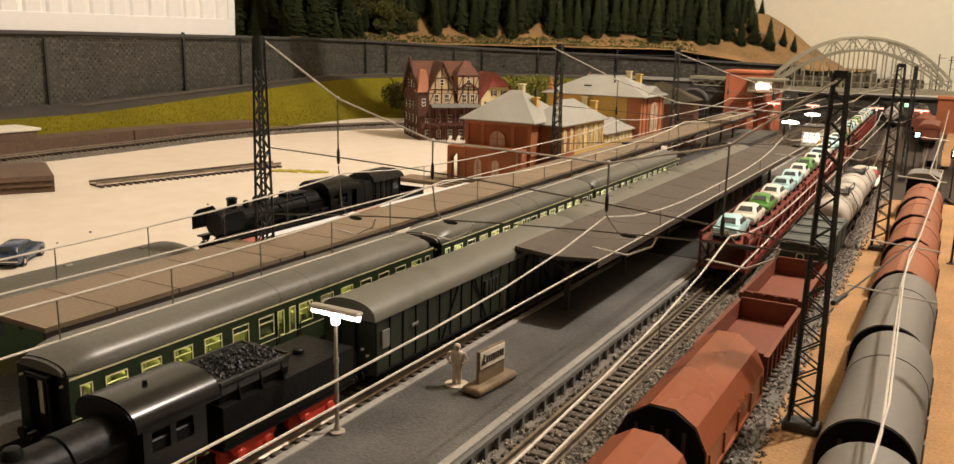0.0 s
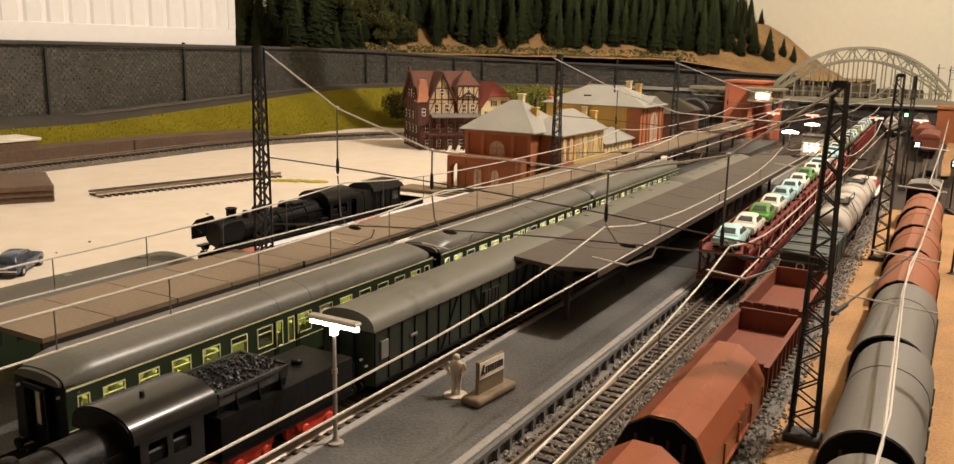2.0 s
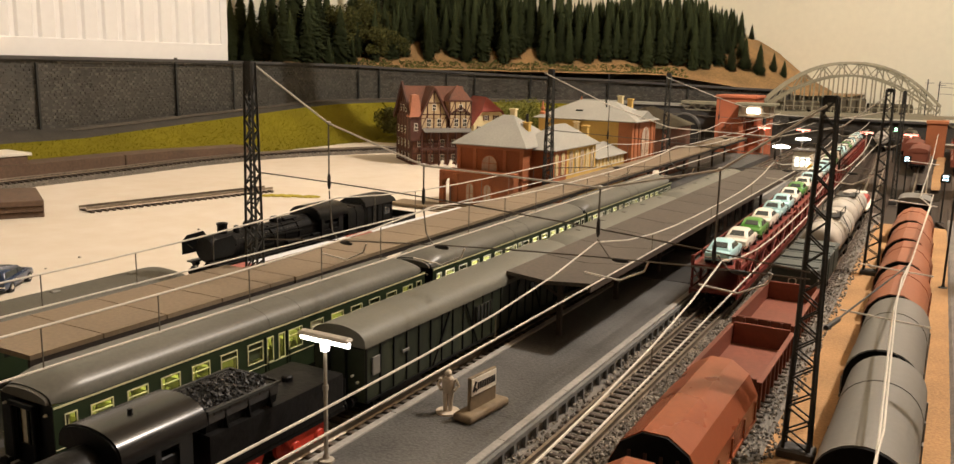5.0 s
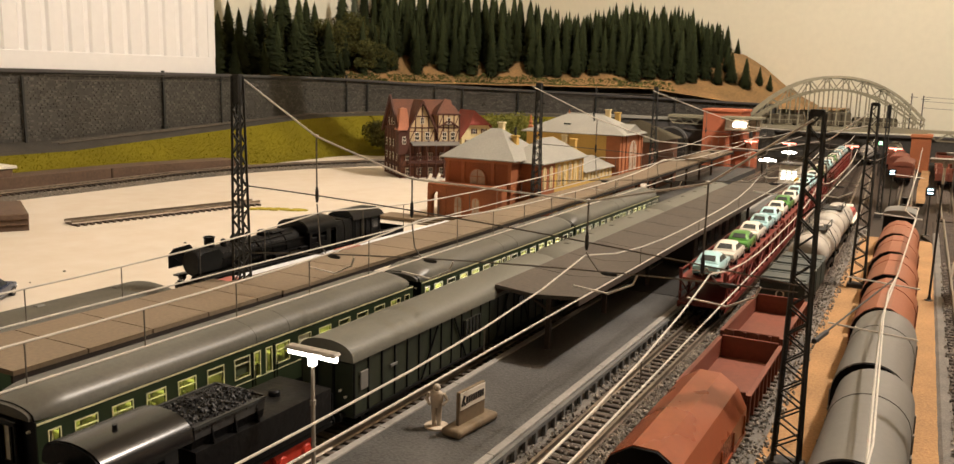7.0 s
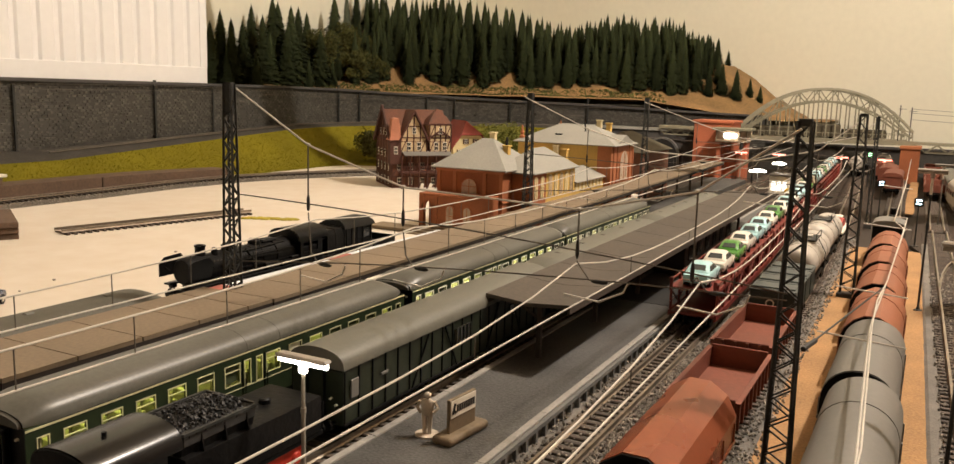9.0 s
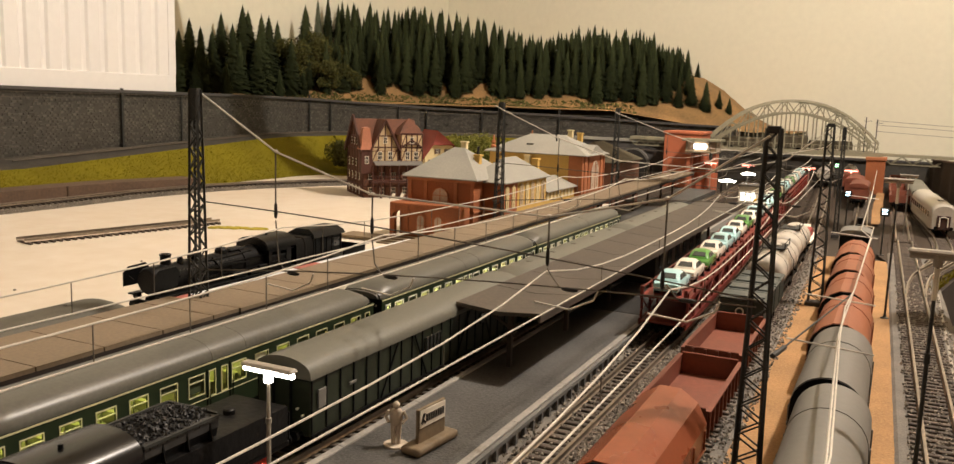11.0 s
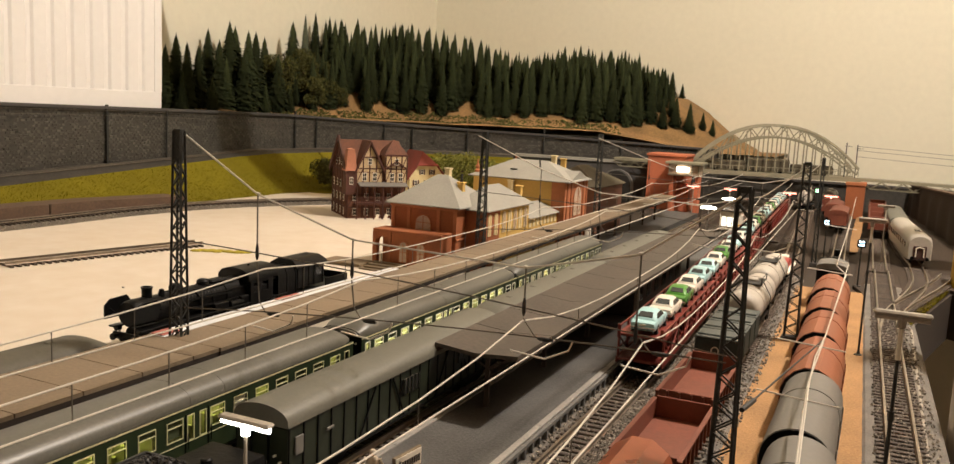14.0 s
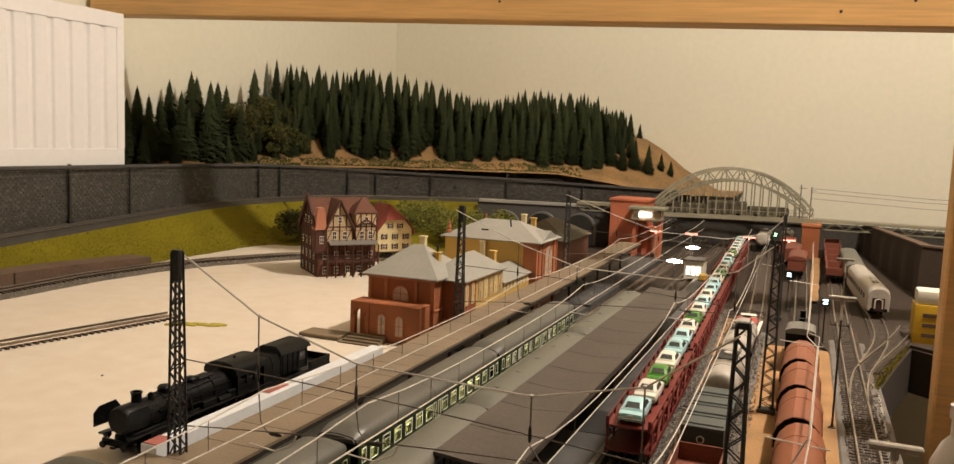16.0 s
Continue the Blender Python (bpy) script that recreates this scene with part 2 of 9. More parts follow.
# ---------------------------------------------------------------- mesh tools
def part(name, bm, mat, parent, label="", smooth=35):
    me = bpy.data.meshes.new(name)
    bmesh.ops.recalc_face_normals(bm, faces=bm.faces)
    bm.to_mesh(me)
    bm.free()
    if smooth:
        me.shade_smooth()
        me.set_sharp_from_angle(angle=radians(smooth))
    me.materials.append(mat)
    ob = new(name, me)
    ob.parent = parent
    if label:
        tagged(ob, label)
    return ob


def pieces(name, bm, mat, parent, label="", smooth=35):
    """Every loose piece of the mesh as a part of its own."""
    left = set(bm.faces)
    while left:
        todo, group = [left.pop()], []
        while todo:
            f = todo.pop()
            group.append(f)
            for e in f.edges:
                for g in e.link_faces:
                    if g in left:
                        left.discard(g)
                        todo.append(g)
        one, made = bmesh.new(), {}
        for f in group:
            for v in f.verts:
                if v not in made:
                    made[v] = one.verts.new(v.co)
        for f in group:
            one.faces.new([made[v] for v in f.verts])
        part(name, one, mat, parent, label, smooth)
    bm.free()


def share(name, me, parent, m):
    """One more piece on a mesh that already exists."""
    ob = new(name, me)
    ob.parent = parent
    ob.matrix_basis = m
    return ob


def thing(name, x, y, z, label, category, group="", rz=0.0, kind=""):
    ob = new(name)
    ob.empty_display_size = 0.01
    ob.matrix_basis = pose(x, y, z, 0, 0, rz)
    return tagged(ob, label, category, group, kind)


def structure(name, bm, mat, label, smooth=35, category=""):
    return tagged(part(name, bm, mat, None, "", smooth), label, category or name.replace("_", " "), "", "structure")


def new_bm():
    return bmesh.new()


def box(bm, x0, x1, y0, y1, z0, z1, b=0.0, rot=None, seg=1):
    v = [bm.verts.new((x, y, z)) for x in (x0, x1) for y in (y0, y1) for z in (z0, z1)]
    f = [bm.faces.new([v[i] for i in q]) for q in ((0, 1, 3, 2), (4, 6, 7, 5), (0, 4, 5, 1), (2, 3, 7, 6), (0, 2, 6, 4), (1, 5, 7, 3))]
    made = v
    if b:
        edges = list({e for q in f for e in q.edges})
        r = bmesh.ops.bevel(bm, geom=edges, offset=b, segments=seg, affect="EDGES", profile=0.6)
        made = r["verts"]
    if rot is not None:
        bmesh.ops.transform(bm, matrix=rot, verts=list({*made}))
    return bm


def loft(bm, rings, caps=True):
    rows = [[bm.verts.new(p) for p in ring] for ring in rings]
    n = len(rows[0])
    for a, b in zip(rows, rows[1:]):
        for i in range(n):
            bm.faces.new((a[i], a[(i + 1) % n], b[(i + 1) % n], b[i]))
    if caps:
        bm.faces.new(rows[0][::-1])
        bm.faces.new(rows[-1])
    return bm


def prism(bm, profile, y0, y1):
    return loft(bm, [[(x, y0, z) for x, z in profile], [(x, y1, z) for x, z in profile]])


def prism_x(bm, profile, x0, x1):
    return loft(bm, [[(x0, y, z) for y, z in profile], [(x1, y, z) for y, z in profile]])


def ring(c, axis, r, n=10):
    axis = Vector(axis).normalized()
    side = axis.orthogonal().normalized()
    up = axis.cross(side)
    return [Vector(c) + r * (math.cos(a) * side + math.sin(a) * up) for a in (2 * math.pi * i / n for i in range(n))]


def cyl(bm, p0, p1, r0, r1=None, n=10):
    axis = Vector(p1) - Vector(p0)
    return loft(bm, [ring(p0, axis, r0, n), ring(p1, axis, r0 if r1 is None else r1, n)])


def turned(bm, profile, c=(0, 0, 0), n=14):
    """A body turned on the z axis from (radius, z) pairs."""
    c = Vector(c)
    return loft(bm, [[c + Vector((r * math.cos(2 * math.pi * i / n), r * math.sin(2 * math.pi * i / n), z)) for i in range(n)] for r, z in profile])


def tube(bm, pts, r, n=5):
    pts = [Vector(p) for p in pts]
    rings, side = [], None
    for i, p in enumerate(pts):
        d = (pts[min(i + 1, len(pts) - 1)] - pts[max(i - 1, 0)]).normalized()
        side = d.orthogonal().normalized() if side is None else (side - d * side.dot(d)).normalized()
        up = d.cross(side)
        rings.append([p + r * (math.cos(2 * math.pi * k / n) * side + math.sin(2 * math.pi * k / n) * up) for k in range(n)])
    return loft(bm, rings)


def bar(bm, p0, p1, w, h=None):
    """A square bar between two points."""
    d = Vector(p1) - Vector(p0)
    q = d.to_track_quat("Y", "Z").to_matrix()
    h = h or w
    off = [q @ Vector((sx * w / 2, 0, sz * h / 2)) for sx, sz in ((-1, -1), (1, -1), (1, 1), (-1, 1))]
    return loft(bm, [[Vector(p0) + o for o in off], [Vector(p1) + o for o in off]])


def arch(w, z0, z1, n=10):
    """Closed roof profile: flat below at z0, curved above to z1."""
    return [(-w + 0.0, z0)] + [(-w * math.cos(math.pi * i / n), z0 + 0.0006 + (z1 - z0 - 0.0006) * math.sin(math.pi * i / n) ** 0.75) for i in range(n + 1)] + [(w, z0)]


rnd = random.Random(7)
RAIL = 0.006        # top of the rails above the sand


def T1(y): return -0.244
def T2(y): return -0.186
def T3(y): return -0.0805 - 0.034 * max(0.0, y - 0.85)
def T4(y): return -0.027 - 0.018 * (y - 0.63) - 0.03 * max(0.0, y - 1.45)
def T5(y): return 0.038 - 0.024 * (y - 0.7)
def T6(y): return 0.0885 - 0.020 * (y - 0.85)

# ---------------------------------------------------------------- the room
bm = new_bm(); box(bm, -1.43, -1.33, -1.6, 2.85, -0.9, 1.55); structure("wall_west", bm, M["wall"], "cream painted plaster wall behind the radiator")
bm = new_bm(); box(bm, -1.33, 2.1, 2.75, 2.85, -0.9, 1.55); structure("wall_north", bm, M["wall"], "cream painted plaster wall behind the model hills")
# East and south walls and ceiling are unseen, added for bounce light.
bm = new_bm(); box(bm, 2.1, 2.2, -1.6, 2.85, -0.9, 1.55); structure("wall_east", bm, M["dim_wall"], "unseen brown wall added to close the room and bounce light")
bm = new_bm(); box(bm, -1.33, 2.1, -1.7, -1.6, -0.9, 1.55); structure("wall_south", bm, M["dim_wall"], "unseen brown wall added to close the room and bounce light")
bm = new_bm(); box(bm, -1.43, 2.2, -1.7, 2.85, 1.55, 1.65); structure("ceiling", bm, M["ceiling"], "unseen brown ceiling added to bounce light into the room")
bm = new_bm(); box(bm, -1.43, 2.2, -1.7, 2.85, -1.0, -0.9); structure("floor", bm, M["floorboard"], "brown boarded floor below the layout")

# wooden beam across the layout
beam = thing("wooden_beam", -0.15, 1.454, 0.4185, "planed pine beam with knots spanning over the layout", "beam", rz=-0.4)
beam.matrix_basis = pose(-0.15, 1.454, 0.4185, 0, 1.7, -0.4)
bm = new_bm(); box(bm, -1.17, 2.24, -0.022, 0.032, 0.0, 0.075, 0.0025); part("timber", bm, M["pine"], beam)
bm = new_bm()
for x, z in ((-0.31, 0.03), (0.28, 0.035), (0.19, 0.02), (0.62, 0.045), (-0.62, 0.05)):
    loft(bm, [ring((x, -0.0221, z), (0, 1, 0), 0.0022, 8), ring((x, -0.0226, z), (0, 1, 0), 0.0012, 8)])
pieces("knot", bm, M["bark"], beam, "dark brown knot in the pine")
bm = new_bm(); box(bm, 0.66, 0.72, -0.030, -0.0222, -0.004, 0.004, 0.001); part("clip", bm, M["radiator"], beam, "white plastic cable clip")

# panel radiator
rad = thing("radiator", -1.16, 0.86, 0.168, "white enamelled panel radiator on the wall above the viaduct", "radiator")
bm = new_bm()
prof = []
y = -0.62
while y < 0.5:
    prof += [(0.0, y), (0.0, y + 0.0205), (-0.0036, y + 0.0245), (-0.0036, y + 0.0315), (0.0, y + 0.0355)]
    y += 0.0375
low = [(x, yy, 0.030) for x, yy in prof]
high = [(x, yy, 0.245) for x, yy in prof]
va = [bm.verts.new(p) for p in low]; vb = [bm.verts.new(p) for p in high]
for i in range(len(va) - 1):
    bm.faces.new((va[i], va[i + 1], vb[i + 1], vb[i]))
box(bm, -0.005, 0.0012, -0.63, 0.505, 0.0, 0.030, 0.001)
box(bm, -0.005, 0.0012, -0.63, 0.505, 0.245, 0.272, 0.001)
box(bm, -0.005, 0.0012, 0.488, 0.505, 0.030, 0.245)
part("front_panel", bm, M["radiator"], rad)
bm = new_bm(); box(bm, -0.10, -0.006, -0.63, 0.505, 0.0, 0.268, 0.004, seg=2); part("side_cover", bm, M["radiator"], rad)
bm = new_bm()
for k in range(2):
    box(bm, -0.17, -0.10, 0.3 - k * 0.7, 0.33 - k * 0.7, 0.05, 0.08)
pieces("bracket", bm, M["steel"], rad, "wall bracket")

# ---------------------------------------------------------------- ground
bm = new_bm()
rim = [(-1.33, -0.6), (0.1035, -0.6), (0.1035, 1.075), (0.110, 1.12), (0.132, 1.23), (0.157, 1.345), (0.182, 1.322), (0.62, 1.29), (0.62, 2.74), (-1.33, 2.74)]
loft(bm, [[(x, y, z) for x, y in rim] for z in (-0.06, -0.004)])
structure("ground", bm, M["board"], "dark grey painted layout baseboard")
bm = new_bm()
n = 240
for x0, x1 in ((-0.012, 0.0755),):
    vs = [[bm.verts.new((x0 + (x1 - x0) * i / 6 - 0.02 * (yy - 0.7) + (0.003 * noise.noise((yy * 14, i, 1)) + 0.0012 * noise.noise((yy * 60, i, 4)) if i in (0, 6) else 0), yy, 0.0004 * math.sin(i * 9 + j))) for i in range(7)] for j, yy in ((j, -0.1 + 1.355 * j / n) for j in range(n + 1))]
    for a, b in zip(vs, vs[1:]):
        for i in range(6):
            bm.faces.new((a[i], a[i + 1], b[i + 1], b[i]))
vs = [[bm.verts.new((0.026 + 0.016 * i / 3 - 0.004 * (yy - 1.7) + (0.003 * noise.noise((yy * 20, i, 3)) if i in (0, 3) else 0), yy, 0.0006 + 0.0004 * math.sin(i * 5 + j))) for i in range(4)] for j, yy in ((j, 1.62 + 0.6 * j / 60) for j in range(61))]
for a, b in zip(vs, vs[1:]):
    for i in range(3):
        bm.faces.new((a[i], a[i + 1], b[i + 1], b[i]))
structure("sand_strip", bm, M["sand"], "orange sand strip between the freight tracks", category="sand")
bm = new_bm()
vs = [[bm.verts.new((-0.068 + 0.021 * i / 3 - 0.020 * (yy - 0.8) + (0.0022 * noise.noise((yy * 30, i, 7)) if i in (0, 3) else 0), yy, 0.0005 * math.sin(i * 7 + j))) for i in range(4)] for j, yy in ((j, 0.3 + 1.1 * j / 160) for j in range(161))]
for a, b in zip(vs, vs[1:]):
    for i in range(3):
        bm.faces.new((a[i], a[i + 1], b[i + 1], b[i]))
structure("sand_edge", bm, M["sand"], "narrow orange sand strip beside the open wagons", category="sand")
bm = new_bm(); box(bm, -1.02, -0.352, 0.1, 1.62, -0.004, 0.012, 0.001)
structure("card_ground", bm, M["white"], "bare pale card ground beside the station", category="ground")

# retaining walls: an embossed dark wall on the embankment, turning the corner behind the station
path = [(-1.155, 0.3), (-1.155, 1.0), (-1.155, 1.55), (-1.150, 1.75), (-1.115, 1.90), (-1.02, 2.03), (-0.885, 2.115), (-0.717, 2.205), (-0.54, 2.29), (-0.36, 2.36), (-0.31, 2.3725), (-0.305, 2.374), (0.1, 2.44), (0.6, 2.46)]
tops = [0.166, 0.166, 0.163, 0.160, 0.154, 0.148, 0.142, 0.138, 0.130, 0.124, 0.122, 0.060, 0.058, 0.052]
foot = [0.060, 0.062, 0.084, 0.088, 0.088, 0.088, 0.088, 0.086, 0.085, 0.07, 0.0, 0.0, 0.0, 0.0]


def along(pts, step):
    """Points every step along a polyline, with heading."""
    out, rest = [], 0.0
    for (a, b) in zip(pts, pts[1:]):
        a, b = Vector(a), Vector(b)
        d = (b - a).length
        s = rest
        while s < d:
            out.append((a.lerp(b, s / d), (b - a) / d, s / d))
            s += step
        rest = s - d
    return out


bm = new_bm()
rows = []
for (x, y), zt, zf in zip(path, tops, foot):
    rows.append((x, y, zt))
va = []
for i, (x, y, zt) in enumerate(rows):
    a = Vector(path[max(i - 1, 0)]); b = Vector(path[min(i + 1, len(path) - 1)])
    d = (b - a).normalized()
    nx, ny = -d.y, d.x
    va.append([bm.verts.new((x, y, -0.003)), bm.verts.new((x, y, zt)), bm.verts.new((x + nx * 0.012, y + ny * 0.012, zt)), bm.verts.new((x + nx * 0.012, y + ny * 0.012, -0.003))])
for a, b in zip(va, va[1:]):
    for i in range(4):
        bm.faces.new((a[i], a[(i + 1) % 4], b[(i + 1) % 4], b[i]))
blackwall = structure("retaining_wall", bm, M["blackwall"], "black embossed masonry wall along the embankment", smooth=0, category="wall")
bm = new_bm()
for i in range(len(path) - 1):
    a, b = Vector((*path[i], tops[i])), Vector((*path[i + 1], tops[i + 1]))
    bar(bm, a + Vector((0, 0, 0.002)), b + Vector((0, 0, 0.002)), 0.017, 0.005)
part("coping", bm, M["coping"], blackwall, "dark coping strip")
# courses of small stones standing proud of the wall
wall_stones = []
for i in range(10):
    a, b = Vector(path[i]), Vector(path[i + 1])
    d = (b - a).normalized()
    s = 0.0
    L = (b - a).length
    while s < L:
        f = s / L
        p = a.lerp(b, f)
        zt, zf = tops[i] + (tops[i + 1] - tops[i]) * f, foot[i] + (foot[i + 1] - foot[i]) * f
        z = zf
        k = 0
        while z < zt - 0.005:
            if p.y > 0.75 and rnd.random() < 0.82:
                wall_stones.append((p.x + d.x * 0.0046 * (k % 2), p.y + d.y * 0.0046 * (k % 2), z, d))
            z += 0.0048
            k += 1
        s += 0.0092
sv, sf = [], []
for x, y, z, d in wall_stones:
    nx, ny = d.y, -d.x
    w, h, o = 0.0041 * rnd.uniform(0.5, 1.25), 0.0043 * rnd.uniform(0.6, 1.08), rnd.uniform(0.0003, 0.0012)
    base = len(sv)
    for oo, g in ((-0.0005, 1.0), (o, 0.82)):
        for sx, sz in ((-1, 0), (1, 0), (1, 1), (-1, 1)):
            sv.append((x + d.x * sx * w * g + nx * oo, y + d.y * sx * w * g + ny * oo, z + h * (0.5 + (sz - 0.5) * g)))
    sf += [(base + 4, base + 5, base + 6, base + 7), (base, base + 1, base + 5, base + 4), (base + 1, base + 2, base + 6, base + 5), (base + 2, base + 3, base + 7, base + 6), (base + 3, base, base + 4, base + 7)]
me = bpy.data.meshes.new("wall_stones"); me.from_pydata(sv, [], sf); me.materials.append(M["wallstone"])
ob = new("wall_stones", me); ob.parent = blackwall; tagged(ob, kind="stuff")

def bed_height(y):
    """Height of the shelf that carries the back track."""
    return 0.0115


# embankment: ledge, grass slope and its foot, following the wall
bm = new_bm()
cross = [(0.0, 0.0, 0.0), (0.030, -0.003, 0.0), (0.060, -0.012, 0.0), (0.090, 0.0, 0.50), (0.130, 0.0, 0.90), (0.150, 0.0, 1.0)]
grass_rows = []
dense = [(p, d) for p, d, f in along([Vector(p) for p in path[:8]], 0.02)]
for p, d in dense:
    nx, ny = d.y, -d.x
    yy = p.y
    hz = 0.062 + 0.026 * min(1, max(0, (yy - 1.0) / 0.6))
    sink = 1.0 - 0.65 * min(1, max(0, (yy - 1.0) / 0.5))
    w = 0.155 if yy < 1.5 else 0.155 + 0.05 * min(1, (yy - 1.5) / 0.3)
    grass_rows.append([(p.x + nx * w * a / 0.150, p.y + ny * w * a / 0.150, hz + b * sink if c == 0 else hz * (1 - c) + bed_height(yy) * c + 0.0025 * noise.noise((p.x * 30, p.y * 30, a * 40))) for a, b, c in cross])
vs = [[bm.verts.new(q) for q in r] for r in grass_rows]
for a, b in zip(vs, vs[1:]):
    for i in range(2, len(cross) - 1):
        bm.faces.new((a[i], a[i + 1], b[i + 1], b[i]))
bmesh.ops.delete(bm, geom=[v for v in bm.verts if not v.link_faces], context="VERTS")
ledge = new_bm()
vs = [[ledge.verts.new(q) for q in r[:3]] for r in grass_rows]
for a, b in zip(vs, vs[1:]):
    for i in range(2):
        ledge.faces.new((a[i], a[i + 1], b[i + 1], b[i]))
structure("wall_ledge", ledge, M["ledge"], "dark gravelled ledge with a line at the foot of the black wall", category="ledge")
structure("embankment", bm, M["grass"], "mossy yellow-green grass slope below the black wall", category="embankment")
sv, sf = [], []
for r0, r1 in zip(grass_rows, grass_rows[1:]):
    for k in range(300):
        i = rnd.choice((2, 3, 3, 4))
        f, g = rnd.random(), rnd.random()
        p = Vector(r0[i]).lerp(Vector(r0[i + 1]), f).lerp(Vector(r1[i]).lerp(Vector(r1[i + 1]), f), g)
        a = rnd.uniform(0, 6.28)
        h = rnd.uniform(0.0012, 0.0030)
        base = len(sv)
        sv += [(p.x - 0.0006 * math.cos(a), p.y - 0.0006 * math.sin(a), p.z - 0.001), (p.x + 0.0006 * math.cos(a), p.y + 0.0006 * math.sin(a), p.z - 0.001), (p.x + rnd.uniform(-1, 2) * 0.002, p.y + rnd.uniform(-1, 1) * 0.002, p.z + h)]
        sf.append((base, base + 1, base + 2))
me = bpy.data.meshes.new("grass_tufts"); me.from_pydata(sv, [], sf); me.materials.append(M["blade"])
tagged(new("grass_tufts", me), "dense yellow-green static grass fibres on the slope", "grass", kind="stuff")

# hill behind the wall
def behind_wall(x, y):
    """How far a place lies behind the black wall."""
    p, best, sign = Vector((x, y)), 9.0, 1
    for a, b in zip(path, path[1:]):
        a, d = Vector(a), Vector(b) - Vector(a)
        q = a + d * max(0, min(1, (p - a).dot(d) / d.length_squared))
        if (p - q).length < best:
            best, sign = (p - q).length, 1 if d.x * (p.y - a.y) - d.y * (p.x - a.x) > 0 else -1
    return best * sign


def ridge(x):
    """Height of the crest of the wooded hill."""
    pts = [(-1.4, 0.285), (-1.1, 0.285), (-0.75, 0.275), (-0.55, 0.268), (-0.48, 0.255), (-0.405, 0.216), (-0.335, 0.162), (-0.275, 0.12), (0, 0.115)]
    for (a, za), (b, zb) in zip(pts, pts[1:]):
        if x <= b:
            return za + (zb - za) * max(0, (x - a) / (b - a))
    return 0.115


def hill_height(x, y):
    """Height of the wooded hill above the board."""
    d = behind_wall(x, y)
    base = 0.158 if x < -0.6 else 0.158 - 0.045 * min(1, (x + 0.6) / 0.3)
    left = max(0.0, min(1.0, (y - 1.45) / 0.55))
    rise = max(0.0, min(1.0, (d - 0.035) / 0.20))
    return base + max(0, ridge(x) - base) * rise ** 0.9 * left + (0.008 * noise.noise((x * 9, y * 9, 0)) + 0.004 * noise.noise((x * 35, y * 35, 2))) * min(1, d / 0.05)


bm = new_bm()
nx_, ny_ = 74, 60
vs = []
for j in range(ny_ + 1):
    row = []
    for i in range(nx_ + 1):
        x = -1.329 + 1.15 * i / nx_
        y = 1.2 + 1.548 * j / ny_
        row.append((x, y))
    vs.append(row)


grid = {}
for j, row in enumerate(vs):
    for i, (x, y) in enumerate(row):
        if behind_wall(x, y) > 0.010:
            grid[i, j] = bm.verts.new((x, y, hill_height(x, y) if x < -0.27 else 0.115))
for (i, j), v in list(grid.items()):
    q = [grid.get(k) for k in ((i, j), (i + 1, j), (i + 1, j + 1), (i, j + 1))]
    if all(q):
        bm.faces.new(q)
rows = [[bm.verts.new((p.x - d.y * o, p.y + d.x * o, hill_height(p.x - d.y * o, p.y + d.x * o) + lift)) for o, lift in ((0.006, -0.002), (0.016, 0.0015), (0.030, 0.002), (0.046, 0.001))] for p, d, f in along([Vector(p) for p in path[1:10]], 0.015) if p.y > 1.25]
for a, b in zip(rows, rows[1:]):
    for i in range(3):
        bm.faces.new((a[i], b[i], b[i + 1], a[i + 1]))
structure("hill", bm, M["hill"], "brown autumn grass hillside under the spruces", category="hill")

# ---------------------------------------------------------------- trees
def spruce_meshes(seed):
    """Trunk and crown of one spruce of height 1: drooping jagged whorls."""
    r = random.Random(seed)
    bm = new_bm(); cyl(bm, (0, 0, -0.03), (0, 0, 0.95), 0.016, 0.003, 6)
    trunk = bpy.data.meshes.new("trunk"); bm.to_mesh(trunk); bm.free(); trunk.materials.append(M["bark"])
    sv, sf = [], []
    layers = 36
    bend = [r.uniform(0.9, 1.1) for k in range(6)]
    for k in range(layers):
        f = k / (layers - 1)
        z = 0.035 + 0.945 * f
        rad = (0.172 * (1 - f) ** 0.82 * min(1, 0.72 + 2.4 * f) + 0.007) * bend[int(f * 5.99)] * r.uniform(0.95, 1.05)
        n = max(7, int(19 - 11 * f))
        turn = r.uniform(0, 6)
        for i in range(n):
            a = turn + 2 * math.pi * i / n + r.uniform(-0.12, 0.12)
            w = 2 * math.pi / n * 0.85
            rr = rad * r.uniform(0.80, 1.10)
            drop = 0.050 * (1 - f * 0.5) * r.uniform(0.6, 1.3)
            b = len(sv)
            sv += [(0, 0, z + 0.030), (rr * 0.74 * math.cos(a - w), rr * 0.74 * math.sin(a - w), z - drop * 0.5), (rr * math.cos(a), rr * math.sin(a), z - drop), (rr * 0.74 * math.cos(a + w), rr * 0.74 * math.sin(a + w), z - drop * 0.5)]
            sf += [(b, b + 1, b + 2), (b, b + 2, b + 3)]
    crown = bpy.data.meshes.new("crown"); crown.from_pydata(sv, [], sf); crown.materials.append(M["needle"])
    return trunk, crown


SPRUCE = [spruce_meshes(s) for s in range(6)]
crown_far = SPRUCE[1][1].copy(); crown_far.materials[0] = M["needle_far"]


